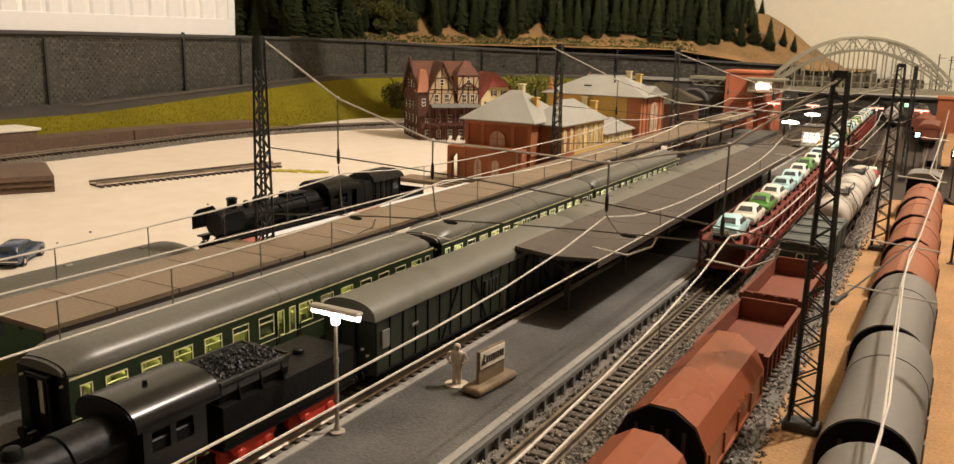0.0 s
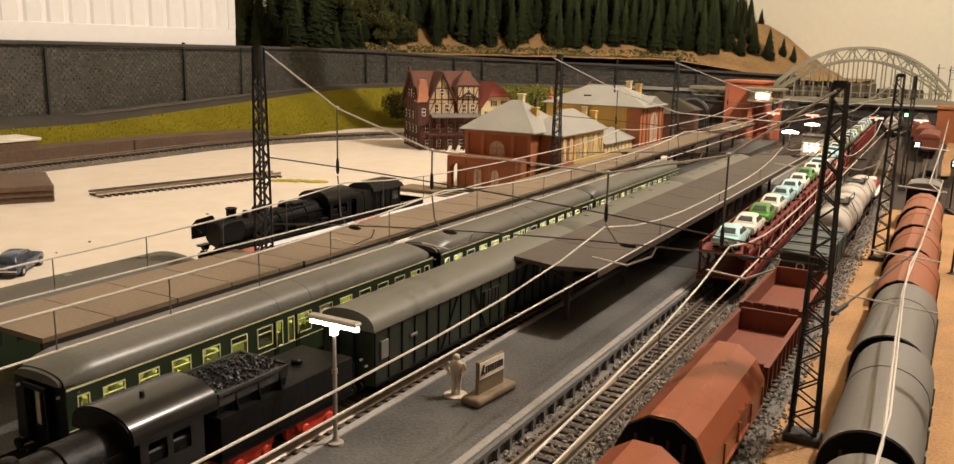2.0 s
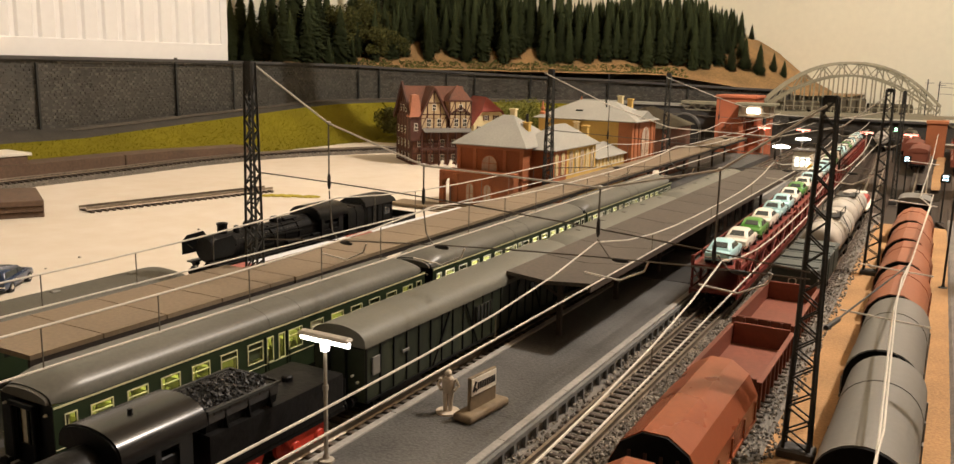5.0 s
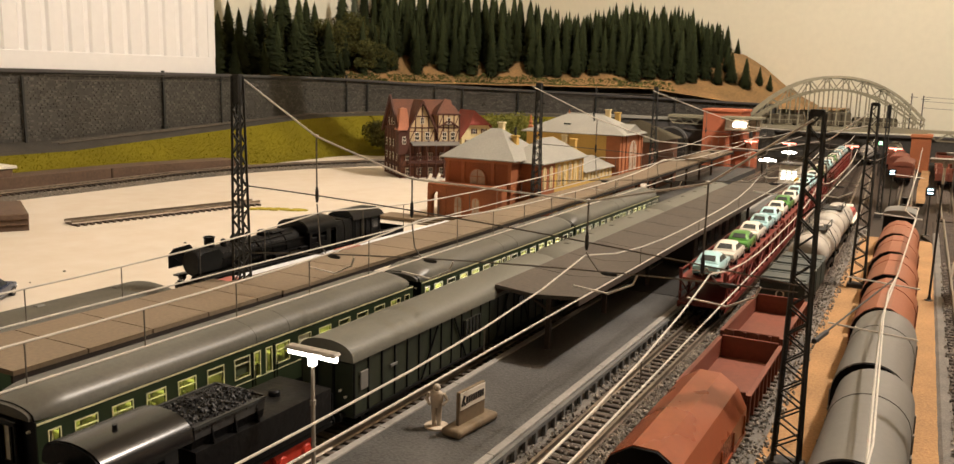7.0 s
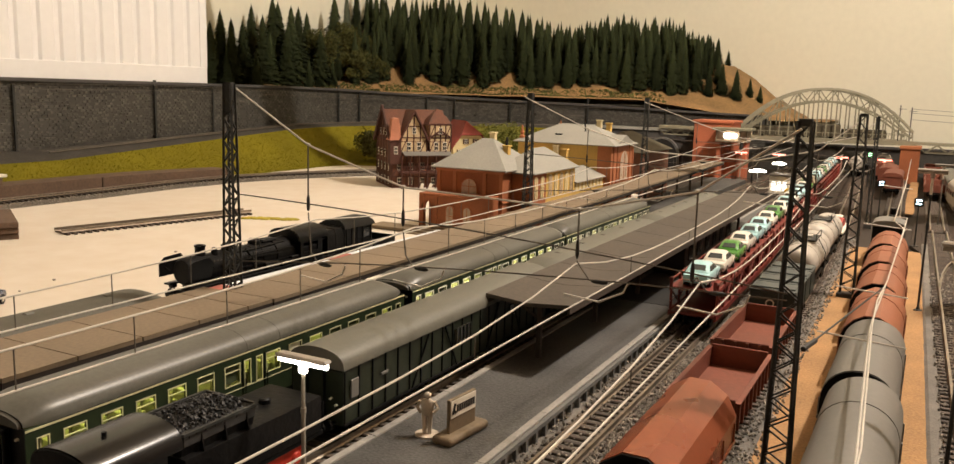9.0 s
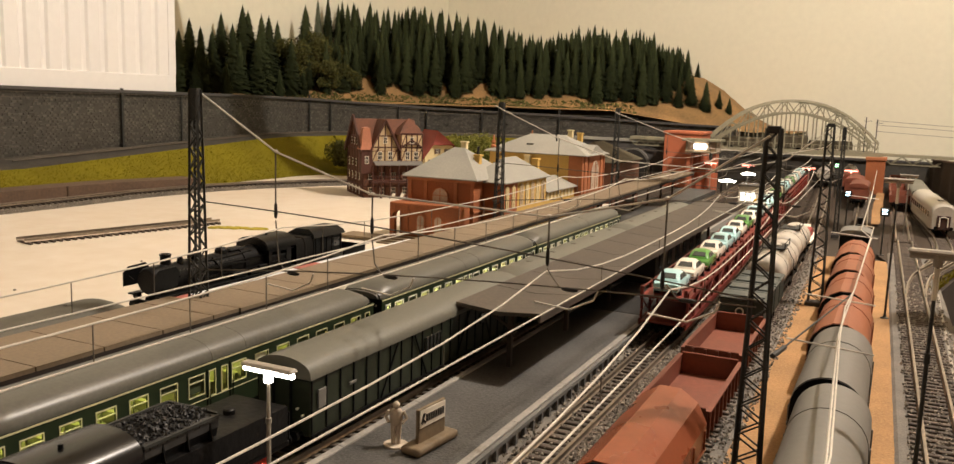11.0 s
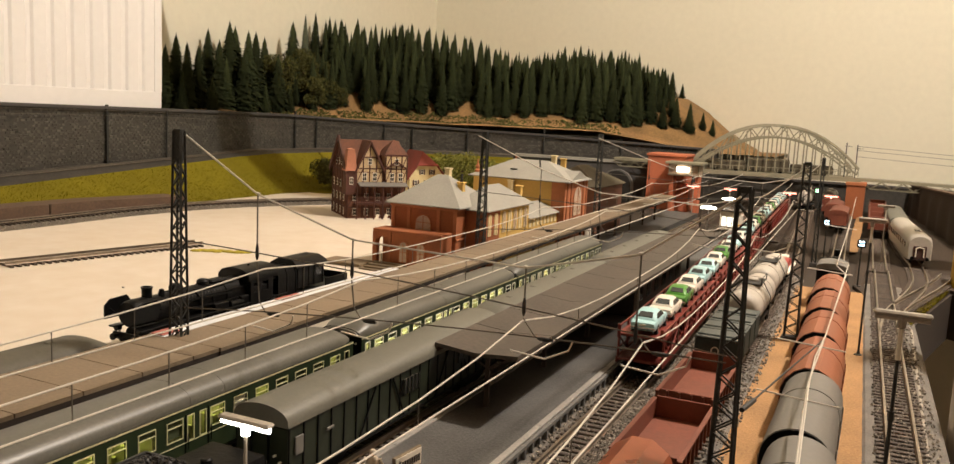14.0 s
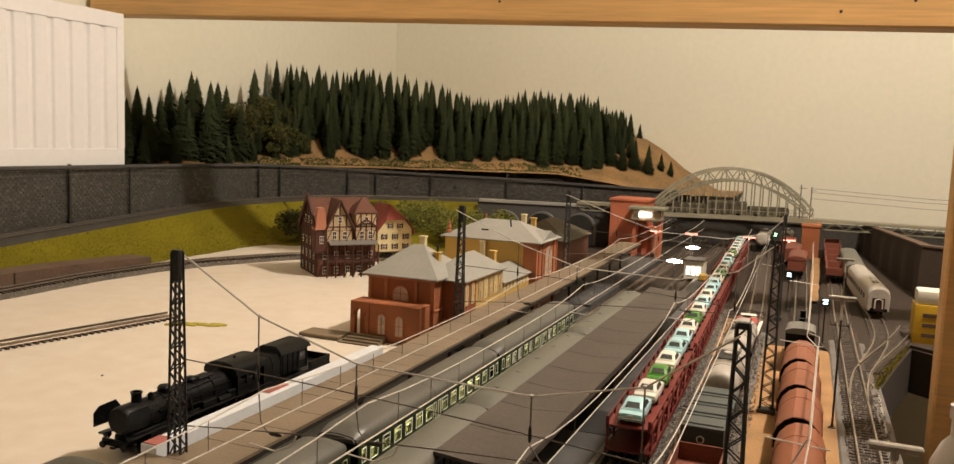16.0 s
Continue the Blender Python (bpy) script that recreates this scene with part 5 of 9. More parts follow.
    bm = new_bm(); box(bm, -0.006, 0.006, -0.118, 0.06, 0.0055, 0.0165, 0.0004); box(bm, -0.0150, 0.0150, -0.1235, -0.1212, 0.0085, 0.0135, 0.0004); part("frame", bm, wheel_mat if wheel_mat is M["red_wheel"] else dark, e)
    buffers(e, -0.1235, -1, 0.0112)
    bm = new_bm()
    for x in (-0.0105, 0.0105):
        cyl(bm, (x, -0.1245, 0.0165), (x, -0.1205, 0.0165), 0.0021, 0.0021, 12)
        cyl(bm, (x, -0.121, 0.0135), (x, -0.121, 0.0165), 0.0006, 0.0006, 6)
    part("headlamp", bm, M["black"], e)
    co = 0.0 if coal else -0.0465
    # cab
    g = M["black_gloss"] if gloss else M["black"]
    cab = new_bm()
    for s in (-1, 1):
        x0, x1 = sorted((s * 0.0150, s * 0.0157))
        for a, b, lo, hi in ((0.034, 0.062, 0.0165, 0.0255), (0.034, 0.0375, 0.0255, 0.0355), (0.0455, 0.0480, 0.0255, 0.0355), (0.0560, 0.062, 0.0255, 0.0355), (0.0375, 0.0455, 0.0335, 0.0355), (0.0480, 0.0560, 0.0335, 0.0355)):
            box(cab, x0, x1, a + co, b + co, lo, hi)
    box(cab, -0.0150, 0.0150, 0.034 + co, 0.0348 + co, 0.0165, 0.0355)
    part("cab_side", cab, g, e)
    # Solid black block added for the darkness inside the open cab.
    bm = new_bm(); box(bm, -0.0146, 0.0146, 0.0352 + co, 0.0600 + co, 0.0160, 0.0300, 0.0006); part("cab_interior", bm, M["soot"], e)
    bm = new_bm(); prism(bm, arch(0.0162, 0.0352, 0.0452, 16), 0.0315 + co, 0.069 + co); part("cab_roof", bm, g, e, "glossy curved cab roof", 60)
    bm = new_bm(); prism(bm, arch(0.0155, 0.0350, 0.0445, 16), 0.0309 + co, 0.0315 + co); part("cab_front", bm, M["black"], e)
    bm = new_bm(); cyl(bm, (0.002, 0.047 + co, 0.0445), (0.002, 0.047 + co, 0.0466), 0.0011, 0.0009, 8); part("whistle", bm, M["black"], e)
    # tender
    if not coal:
        bm = new_bm(); prism(bm, [(-0.0140, 0.0150), (0.0140, 0.0150), (0.0140, 0.0330), (0.0115, 0.0385), (-0.0115, 0.0385), (-0.0140, 0.0330)], 0.024, 0.050); part("tender_tank", bm, dark, e)
        for yy in (0.024, 0.036, 0.0480):
            bm = new_bm(); prism(bm, [(-0.0145, 0.0150), (0.0145, 0.0150), (0.0145, 0.0332), (0.0119, 0.0391), (-0.0119, 0.0391), (-0.0145, 0.0332)], yy, yy + 0.0012); part("tender_rib", bm, M["black"], e)
        bm = new_bm(); box(bm, -0.0130, 0.0130, 0.0500, 0.0920, 0.0180, 0.0370, 0.0006); hc = part("brake_cabin", bm, M["black"], e, "small black cabin with a hipped roof")
        bm = new_bm(); loft(bm, [[(sx * 0.0150, yy, 0.0368) for sx, yy in ((-1, 0.0480), (1, 0.0480), (1, 0.0945), (-1, 0.0945))], [(sx * 0.0135, yy, 0.0400) for sx, yy in ((-1, 0.0490), (1, 0.0490), (1, 0.0935), (-1, 0.0935))], [(sx * 0.0070, yy, 0.0438) for sx, yy in ((-1, 0.0510), (1, 0.0510), (1, 0.0915), (-1, 0.0915))]]); part("cabin_roof", bm, M["black"], hc)
        bm = new_bm(); box(bm, 0.0131, 0.0135, 0.078, 0.087, 0.026, 0.034, 0.0002); part("cabin_window", bm, M["pane"], hc)
        for yy in (0.052, 0.060, 0.068, 0.076, 0.089):
            bm = new_bm(); box(bm, 0.0130, 0.0137, yy, yy + 0.0008, 0.0182, 0.0366, 0.0001); part("rib", bm, M["soot"], hc)
        # feed dome, pipes, pumps and rivet lines along the boiler
        for sgn in (-1, 1):
            bm = new_bm()
            tube(bm, [(sgn * 0.0070, -0.088, 0.0358), (sgn * 0.0078, -0.060, 0.0352), (sgn * 0.0074, -0.024, 0.0362)], 0.0006, 6)
            tube(bm, [(sgn * 0.0100, -0.094, 0.0280), (sgn * 0.0108, -0.070, 0.0300), (sgn * 0.0106, -0.030, 0.0290)], 0.0008, 6)
            tube(bm, [(sgn * 0.0062, -0.066, 0.0365), (sgn * 0.0112, -0.064, 0.0300), (sgn * 0.0120, -0.062, 0.0200)], 0.0009, 6)
            cyl(bm, (sgn * 0.0128, -0.082, 0.0185), (sgn * 0.0128, -0.082, 0.0275), 0.0022, 0.0020, 10)
            cyl(bm, (sgn * 0.0130, -0.034, 0.0200), (sgn * 0.0130, -0.020, 0.0200), 0.0026, 0.0026, 10)
            part("pipework", bm, M["black"], e)
            bm = new_bm()
            for k in range(26):
                yy = -0.104 + 0.0034 * k
                box(bm, sgn * 0.0086 - 0.0002, sgn * 0.0086 + 0.0002, yy - 0.0002, yy + 0.0002, 0.0322, 0.0330)
            tagged(part("rivets", bm, M["steel"], e), kind="stuff")
        bm = new_bm(); box(bm, -0.0045, 0.0045, -0.045, -0.028, 0.0372, 0.0396, 0.0012); part("sand_box", bm, M["soot"], e)
        bm = new_bm(); turned(bm, [(0.0026, 0.036), (0.0022, 0.0395), (0.0016, 0.0412), (0.0006, 0.0416)], (0.003, -0.095, 0), 10); part("bell", bm, M["black"], e)
        bm = new_bm(); box(bm, -0.0145, 0.0145, 0.016, 0.1280, 0.0120, 0.0152, 0.0004); part("tender_frame", bm, M["black"], e)
        bm = new_bm()
        for q in ((-0.0145, -0.0135, 0.0930, 0.1280), (0.0135, 0.0145, 0.0930, 0.1280), (-0.0145, 0.0145, 0.1270, 0.1280)):
            box(bm, q[0], q[1], q[2], q[3], 0.0150, 0.0215)
        part("rear_deck_rim", bm, M["black"], e, "low rim of the rear deck")
        for k in range(5):
            wheelset(e, 0.034 + 0.021 * k, 0.0055, wheel_mat)
        buffers(e, 0.128, 1, 0.0112)
        return e
    t = part("tender_tank", (lambda b: box(b, -0.0152, 0.0152, 0.0705, 0.1505, 0.0135, 0.0300, 0.0012, seg=2) and b)(new_bm()), dark, e)
    bm = new_bm()
    loft(bm, [[(-0.0120, 0.0715, 0.030), (0.0120, 0.0715, 0.030), (0.0138, 0.0715, 0.0385), (-0.0138, 0.0715, 0.0385)], [(-0.0120, 0.1095, 0.030), (0.0120, 0.1095, 0.030), (0.0138, 0.1095, 0.0385), (-0.0138, 0.1095, 0.0385)]])
    part("coal_bunker", bm, dark, t)
    bm = new_bm()
    for s in (-1, 1):
        bar(bm, (s * 0.0138, 0.071, 0.0388), (s * 0.0138, 0.110, 0.0388), 0.0012)
    bar(bm, (-0.0138, 0.1098, 0.0388), (0.0138, 0.1098, 0.0388), 0.0012)
    part("bunker_rim", bm, M["mast"] if gloss else M["black"], t, "worn dark rim of the bunker")
    bm = new_bm()
    for s in (-1, 1):
        for yy in (0.080, 0.092, 0.104):
            prism(bm, [(s * 0.0124, 0.030), (s * 0.0150, 0.030), (s * 0.0136, 0.037)], yy, yy + 0.0007)
    pieces("gusset", bm, dark, t)
    sv, sf = [], []
    for k in range(620):
        x, y2 = rnd.uniform(-0.0132, 0.0132), rnd.uniform(0.0722, 0.1090)
        z = 0.0372 + 0.0045 * (1 - (x / 0.0135) ** 2) * (0.5 + 0.5 * math.sin((y2 - 0.07) / 0.04 * math.pi)) + rnd.uniform(-0.0006, 0.0008)
        s = rnd.uniform(0.0006, 0.0014)
        q = Euler((rnd.uniform(0, 6), rnd.uniform(0, 6), 0)).to_matrix()
        b = len(sv)
        for v in ((1, 0, 0), (-1, 0, 0), (0, 1, 0), (0, -1, 0), (0, 0, 0.9), (0, 0, -0.9)):
            p = q @ Vector(v) * s * rnd.uniform(0.7, 1.2)
            sv.append((x + p.x, y2 + p.y, z + p.z))
        sf += [(b + i, b + j, b + k2) for i, j, k2 in ((0, 2, 4), (2, 1, 4), (1, 3, 4), (3, 0, 4), (2, 0, 5), (1, 2, 5), (3, 1, 5), (0, 3, 5))]
    me = bpy.data.meshes.new("coal"); me.from_pydata(sv, [], sf); me.materials.append(M["coal"])
    o = new("coal", me); o.parent = t; tagged(o, "heaped glossy black coal", kind="stuff")
    bm = new_bm(); box(bm, -0.0136, 0.0136, 0.0718, 0.1092, 0.034, 0.0386); part("coal_bed", bm, M["coal"], t)
    bm = new_bm(); turned(bm, [(0.0026, 0.0298), (0.0026, 0.0318), (0.0020, 0.0324)], (0.0, 0.130, 0)); part("water_hatch", bm, dark, t)
    for s in (-1, 1):
        bm = new_bm(); tube(bm, [(s * 0.0148, 0.1510, 0.0145), (s * 0.0148, 0.1512, 0.027)], 0.0005, 5)
        part("handrail", bm, M["black"], t)
    for k in range(4):
        wheelset(e, 0.0785 + 0.0195 * k, 0.0055, wheel_mat)
    bm = new_bm()
    for s in (-1, 1):
        for a in (0.0760, 0.1150):
            prism_x(bm, [(a, 0.010), (a + 0.0255, 0.010), (a + 0.0225, 0.0045), (a + 0.003, 0.0045)], s * 0.0106, s * 0.0126)
            for yy in (a + 0.005, a + 0.0205):
                loft(bm, [ring((s * 0.0126, yy, 0.0058), (1, 0, 0), 0.0030, 10), ring((s * 0.0138, yy, 0.0058), (1, 0, 0), 0.0024, 10)])
    pieces("tender_bogie", bm, wheel_mat, e)
    bm = new_bm(); box(bm, -0.0145, 0.0145, 0.0705, 0.152, 0.0112, 0.0135, 0.0003); part("tender_frame", bm, dark, e)
    buffers(e, 0.152, 1, 0.0112)
    return e


steam_engine(T2(0.33), 0.294, "black steam engine with heaped coal tender and red running gear", M["red_wheel"], gloss=True)
steam_engine(-0.402, 0.7050, "matt black steam engine with smoke deflectors, standing unlit", M["soot"], coal=False).location.z = RAIL + 0.0055


def hood_wagon(x, y, L, mat, label, facets=False, group="hooded steel coil wagons"):
    """Telescopic hood wagon: hoods of folded sheet with end walls and ribs."""
    c = thing("hood_wagon", x, y, RAIL, label, "goods wagon", group)
    w = 0.0172
    if facets == 2:
        prof = [(-w, 0.0125), (-w, 0.0245), (-0.0128, 0.0335), (-0.0048, 0.0388), (0.0048, 0.0388), (0.0128, 0.0335), (w, 0.0245), (w, 0.0125)]
    elif facets:
        prof = [(-w, 0.0125), (-w, 0.0235), (-0.0150, 0.0295), (-0.0100, 0.0352), (-0.0040, 0.0384), (0.0040, 0.0384), (0.0100, 0.0352), (0.0150, 0.0295), (w, 0.0235), (w, 0.0125)]
    else:
        prof = [(-w, 0.0125), (-w, 0.0215)] + [(-w * math.cos(a), 0.0215 + 0.0185 * math.sin(a) ** 0.85) for a in (math.pi * k / 14 for k in range(1, 14))] + [(w, 0.0215), (w, 0.0125)]
    inner = [(a * 0.988, 0.0125 + (b - 0.0125) * 0.988) for a, b in prof]
    mid = L * 0.17
    if facets == 2:
        bm = new_bm(); prism(bm, prof, -L / 2, L / 2); part("hood", bm, mat, c, smooth=12)
    else:
        bm = new_bm(); prism(bm, prof, -L / 2, -mid); part("hood", bm, mat, c, smooth=24)
        bm = new_bm(); prism(bm, inner, -mid + 0.0002, mid - 0.0002); part("hood", bm, mat, c, smooth=24)
        bm = new_bm(); prism(bm, prof, mid, L / 2); part("hood", bm, mat, c, smooth=24)
    for s in (-1, 1):
        bm = new_bm()
        ye = s * L / 2
        # End walls painted black in place of the shade between coupled wagons.
        prism(bm, [(a * 0.985, 0.012 + (b - 0.012) * 0.982) for a, b in prof], *sorted((ye, ye + s * 0.0012)))
        part("end_wall", bm, M["soot"], c)
        bm = new_bm()
        for xx in (-0.009, -0.003, 0.003, 0.009):
            box(bm, xx - 0.0006, xx + 0.0006, *sorted((ye + s * 0.0012, ye + s * 0.0020)), 0.0128, 0.031)
        part("end_rib", bm, M["wagon_dark"], c)
        x0, x1 = sorted((s * w, s * (w + 0.0007)))
        bm = new_bm()
        for k in range(5):
            yy = -L / 2 + 0.004 + k * (L - 0.008) / 4
            box(bm, x0, x1, yy - 0.0006, yy + 0.0006, 0.0125, 0.0225)
        box(bm, x0, x1, -L / 2 + 0.001, L / 2 - 0.001, 0.0125, 0.0140)
        part("side_rib", bm, mat, c)
    two_axle_frame(c, L, L * 0.56, 0.0155)
    return c


hood_wagon(T5(0.40), 0.3975, 0.092, M["hood_grey"], "grey telescopic hood wagon beside the sand strip")
hood_wagon(T5(0.52), 0.5190, 0.112, M["hood_grey"], "grey telescopic hood wagon beside the lattice mast")
hood_wagon(T5(0.64), 0.6390, 0.111, M["hood_grey"], "grey hood wagon coupled to brown ones")
for y in (0.7525, 0.8545, 0.952, 1.050):
    hood_wagon(T5(y), y, 0.086 if y > 0.8 else 0.092, M["hood_brown"], "faded red-brown hood wagon on the sanded track", facets=True)
hood_wagon(T4(0.38), 0.366, 0.096, M["hood_red"], "glossy red-brown hood wagon with angular roof", facets=2)
hood_wagon(T4(0.49), 0.4855, 0.097, M["hood_red"], "glossy red-brown hood wagon with angular roof", facets=2)


def open_wagon(x, y, L=0.100):
    c = thing("open_wagon", x, y, RAIL, "empty red-brown open goods wagon", "goods wagon", "open goods wagons")
    w, z0, z1 = 0.0165, 0.0127, 0.0240
    for s in (-1, 1):
        bm = new_bm(); box(bm, *sorted((s * w, s * (w - 0.0010))), -L / 2, L / 2, z0, z1, 0.0002); side = part("side_wall", bm, M["wagon_brown"], c)
        for k in range(9):
            yy = -L / 2 + 0.0012 + k * (L - 0.0024) / 8
            bm = new_bm(); box(bm, *sorted((s * w, s * (w + 0.0013))), yy - 0.0008, yy + 0.0008, z0 - 0.001, z1, 0.0002); part("rib", bm, M["wagon_brown"], side)
        bm = new_bm(); box(bm, *sorted((s * (w - 0.0011), s * (w + 0.0015))), -L / 2, L / 2, z1, z1 + 0.0011, 0.0002); part("rim", bm, M["wagon_brown"], side)
        bm = new_bm(); box(bm, -w + 0.001, w - 0.001, *sorted((s * L / 2, s * (L / 2 - 0.0012))), z0, z1 + 0.0024, 0.0003); part("end_wall", bm, M["wagon_brown"], c)
        bm = new_bm()
        for xx in (-0.0105, -0.0035, 0.0035, 0.0105):
            box(bm, xx - 0.0008, xx + 0.0008, *sorted((s * L / 2, s * (L / 2 + 0.0012))), z0, z1 + 0.002, 0.0002)
        part("end_rib", bm, M["wagon_brown"], c)
    bm = new_bm(); box(bm, -w + 0.001, w - 0.001, -L / 2 + 0.0012, L / 2 - 0.0012, z0, z0 + 0.0014); part("floor_panel", bm, M["wagon_brown"], c)
    two_axle_frame(c, L, L * 0.55)
    return c


open_wagon(T4(0.59), 0.5935, 0.090)
open_wagon(T4(0.70), 0.7015, 0.100)


def container_wagon(x, y, L=0.118):
    c = thing("container_wagon", x, y, RAIL, "flat wagon under three dark green lidded containers", "goods wagon")
    bm = new_bm(); box(bm, -0.0150, 0.0150, -L / 2, L / 2, 0.0125, 0.0150, 0.0003); part("deck", bm, M["soot"], c)
    two_axle_frame(c, L, L * 0.55)
    for k in range(4):
        yy = -0.0435 + 0.0288 * k
        d = thing("goods_container", x, y + yy, RAIL + 0.0150, "dark green steel container with a grey lid and round emblem", "container", "containers on the flat wagon")
        bm = new_bm(); box(bm, -0.0155, 0.0155, -0.0125, 0.0125, 0, 0.0170, 0.0006); part("body", bm, M["cont_green"], d)
        bm = new_bm(); box(bm, -0.0160, 0.0160, -0.0130, 0.0130, 0.0170, 0.0188, 0.0005); box(bm, -0.0150, 0.0150, -0.0085, 0.0085, 0.0188, 0.0200, 0.0005); part("lid", bm, M["cont_grey"], d)
        bm = new_bm(); loft(bm, [ring((-0.001, -0.0126, 0.009), (0, 1, 0), 0.0030, 14), ring((-0.001, -0.0130, 0.009), (0, 1, 0), 0.0030, 14)]); part("emblem", bm, M["curtain_white"], d, "pale round emblem")
        bm = new_bm(); loft(bm, [ring((-0.001, -0.0130, 0.009), (0, 1, 0), 0.0021, 14), ring((-0.001, -0.0132, 0.009), (0, 1, 0), 0.0021, 14)]); part("emblem_core", bm, M["cont_green"], d)


container_wagon(T4(0.82), 0.824)


def tank_wagon(x, y, label, L=0.130):
    c = thing("tank_wagon", x, y, RAIL, label, "tank wagon", "pale tank wagons")
    r, zc = 0.0155, 0.0275
    bm = new_bm()
    loft(bm, [ring((0, yy, zc), (0, 1, 0), rr, 24) for yy, rr in ((-L / 2 + 0.002, 0.004), (-L / 2 + 0.0028, r * 0.72), (-L / 2 + 0.0052, r * 0.93), (-L / 2 + 0.009, r), (L / 2 - 0.009, r), (L / 2 - 0.0052, r * 0.93), (L / 2 - 0.0028, r * 0.72), (L / 2 - 0.002, 0.004))])
    part("tank", bm, M["tank"], c, smooth=50)
    for yy in (-0.032, 0.0, 0.032):
        bm = new_bm(); loft(bm, [ring((0, yy - 0.0008, zc), (0, 1, 0), r + 0.0004, 24), ring((0, yy + 0.0008, zc), (0, 1, 0), r + 0.0004, 24)]); part("band", bm, M["tank"], c)
    bm = new_bm(); turned(bm, [(0.0048, zc + r - 0.001), (0.0048, zc + r + 0.0022), (0.0040, zc + r + 0.003)], (0, 0.006, 0)); part("dome", bm, M["tank"], c)
    bm = new_bm()
    box(bm, -0.0095, 0.0095, -0.014, 0.022, zc + r + 0.0002, zc + r + 0.0008)
    part("walkway", bm, M["mast"], c)
    bm = new_bm()
    for s in (-1, 1):
        tube(bm, [(s * 0.0095, -0.014, zc + r), (s * 0.0095, -0.014, zc + r + 0.006), (s * 0.0095, 0.022, zc + r + 0.006), (s * 0.0095, 0.022, zc + r)], 0.0004, 5)
        tube(bm, [(s * 0.0100, 0.002, zc + r), (s * 0.0165, 0.002, zc + 0.004), (s * 0.0160, 0.002, 0.013)], 0.0004, 5)
    part("railing", bm, M["mast"], c)
    for yy in (-0.036, 0.036):
        bm = new_bm(); box(bm, -0.0135, 0.0135, yy - 0.003, yy + 0.003, 0.0125, 0.0185, 0.0004)
        part("saddle", bm, M["soot"], c)
    two_axle_frame(c, L, L * 0.56)
    return c


tank_wagon(T4(0.96), 0.961, "pale grey tank wagon with a dark top walkway")
tank_wagon(T4(1.1), 1.106, "pale cream tank wagon with riveted bands")
fw = thing("flat_wagon", T4(1.25), 1.245, RAIL, "flat wagon carrying a red and white boxy load", "goods wagon")
bm = new_bm(); box(bm, -0.016, 0.016, -0.05, 0.05, 0.0125, 0.0155, 0.0003); part("deck", bm, M["soot"], fw)
two_axle_frame(fw, 0.10, 0.056)
ld = thing("boxed_load", T4(1.25), 1.238, RAIL + 0.0155, "red box load with a white lid on the flat wagon", "crate")
bm = new_bm(); box(bm, -0.0165, 0.0165, -0.045, 0.045, 0.0, 0.0022, 0.0004); part("tray", bm, M["paper"], ld, "white tray")
bm = new_bm(); prism_x(bm, [(-0.038, 0.0022), (0.030, 0.0022), (0.024, 0.009), (0.005, 0.013), (-0.022, 0.009), (-0.038, 0.006)], -0.0125, 0.0125); part("body", bm, M["flat_red"], ld)
bm = new_bm(); box(bm, -0.010, 0.010, 0.004, 0.022, 0.011, 0.0145, 0.001); part("cover", bm, M["paper"], ld)

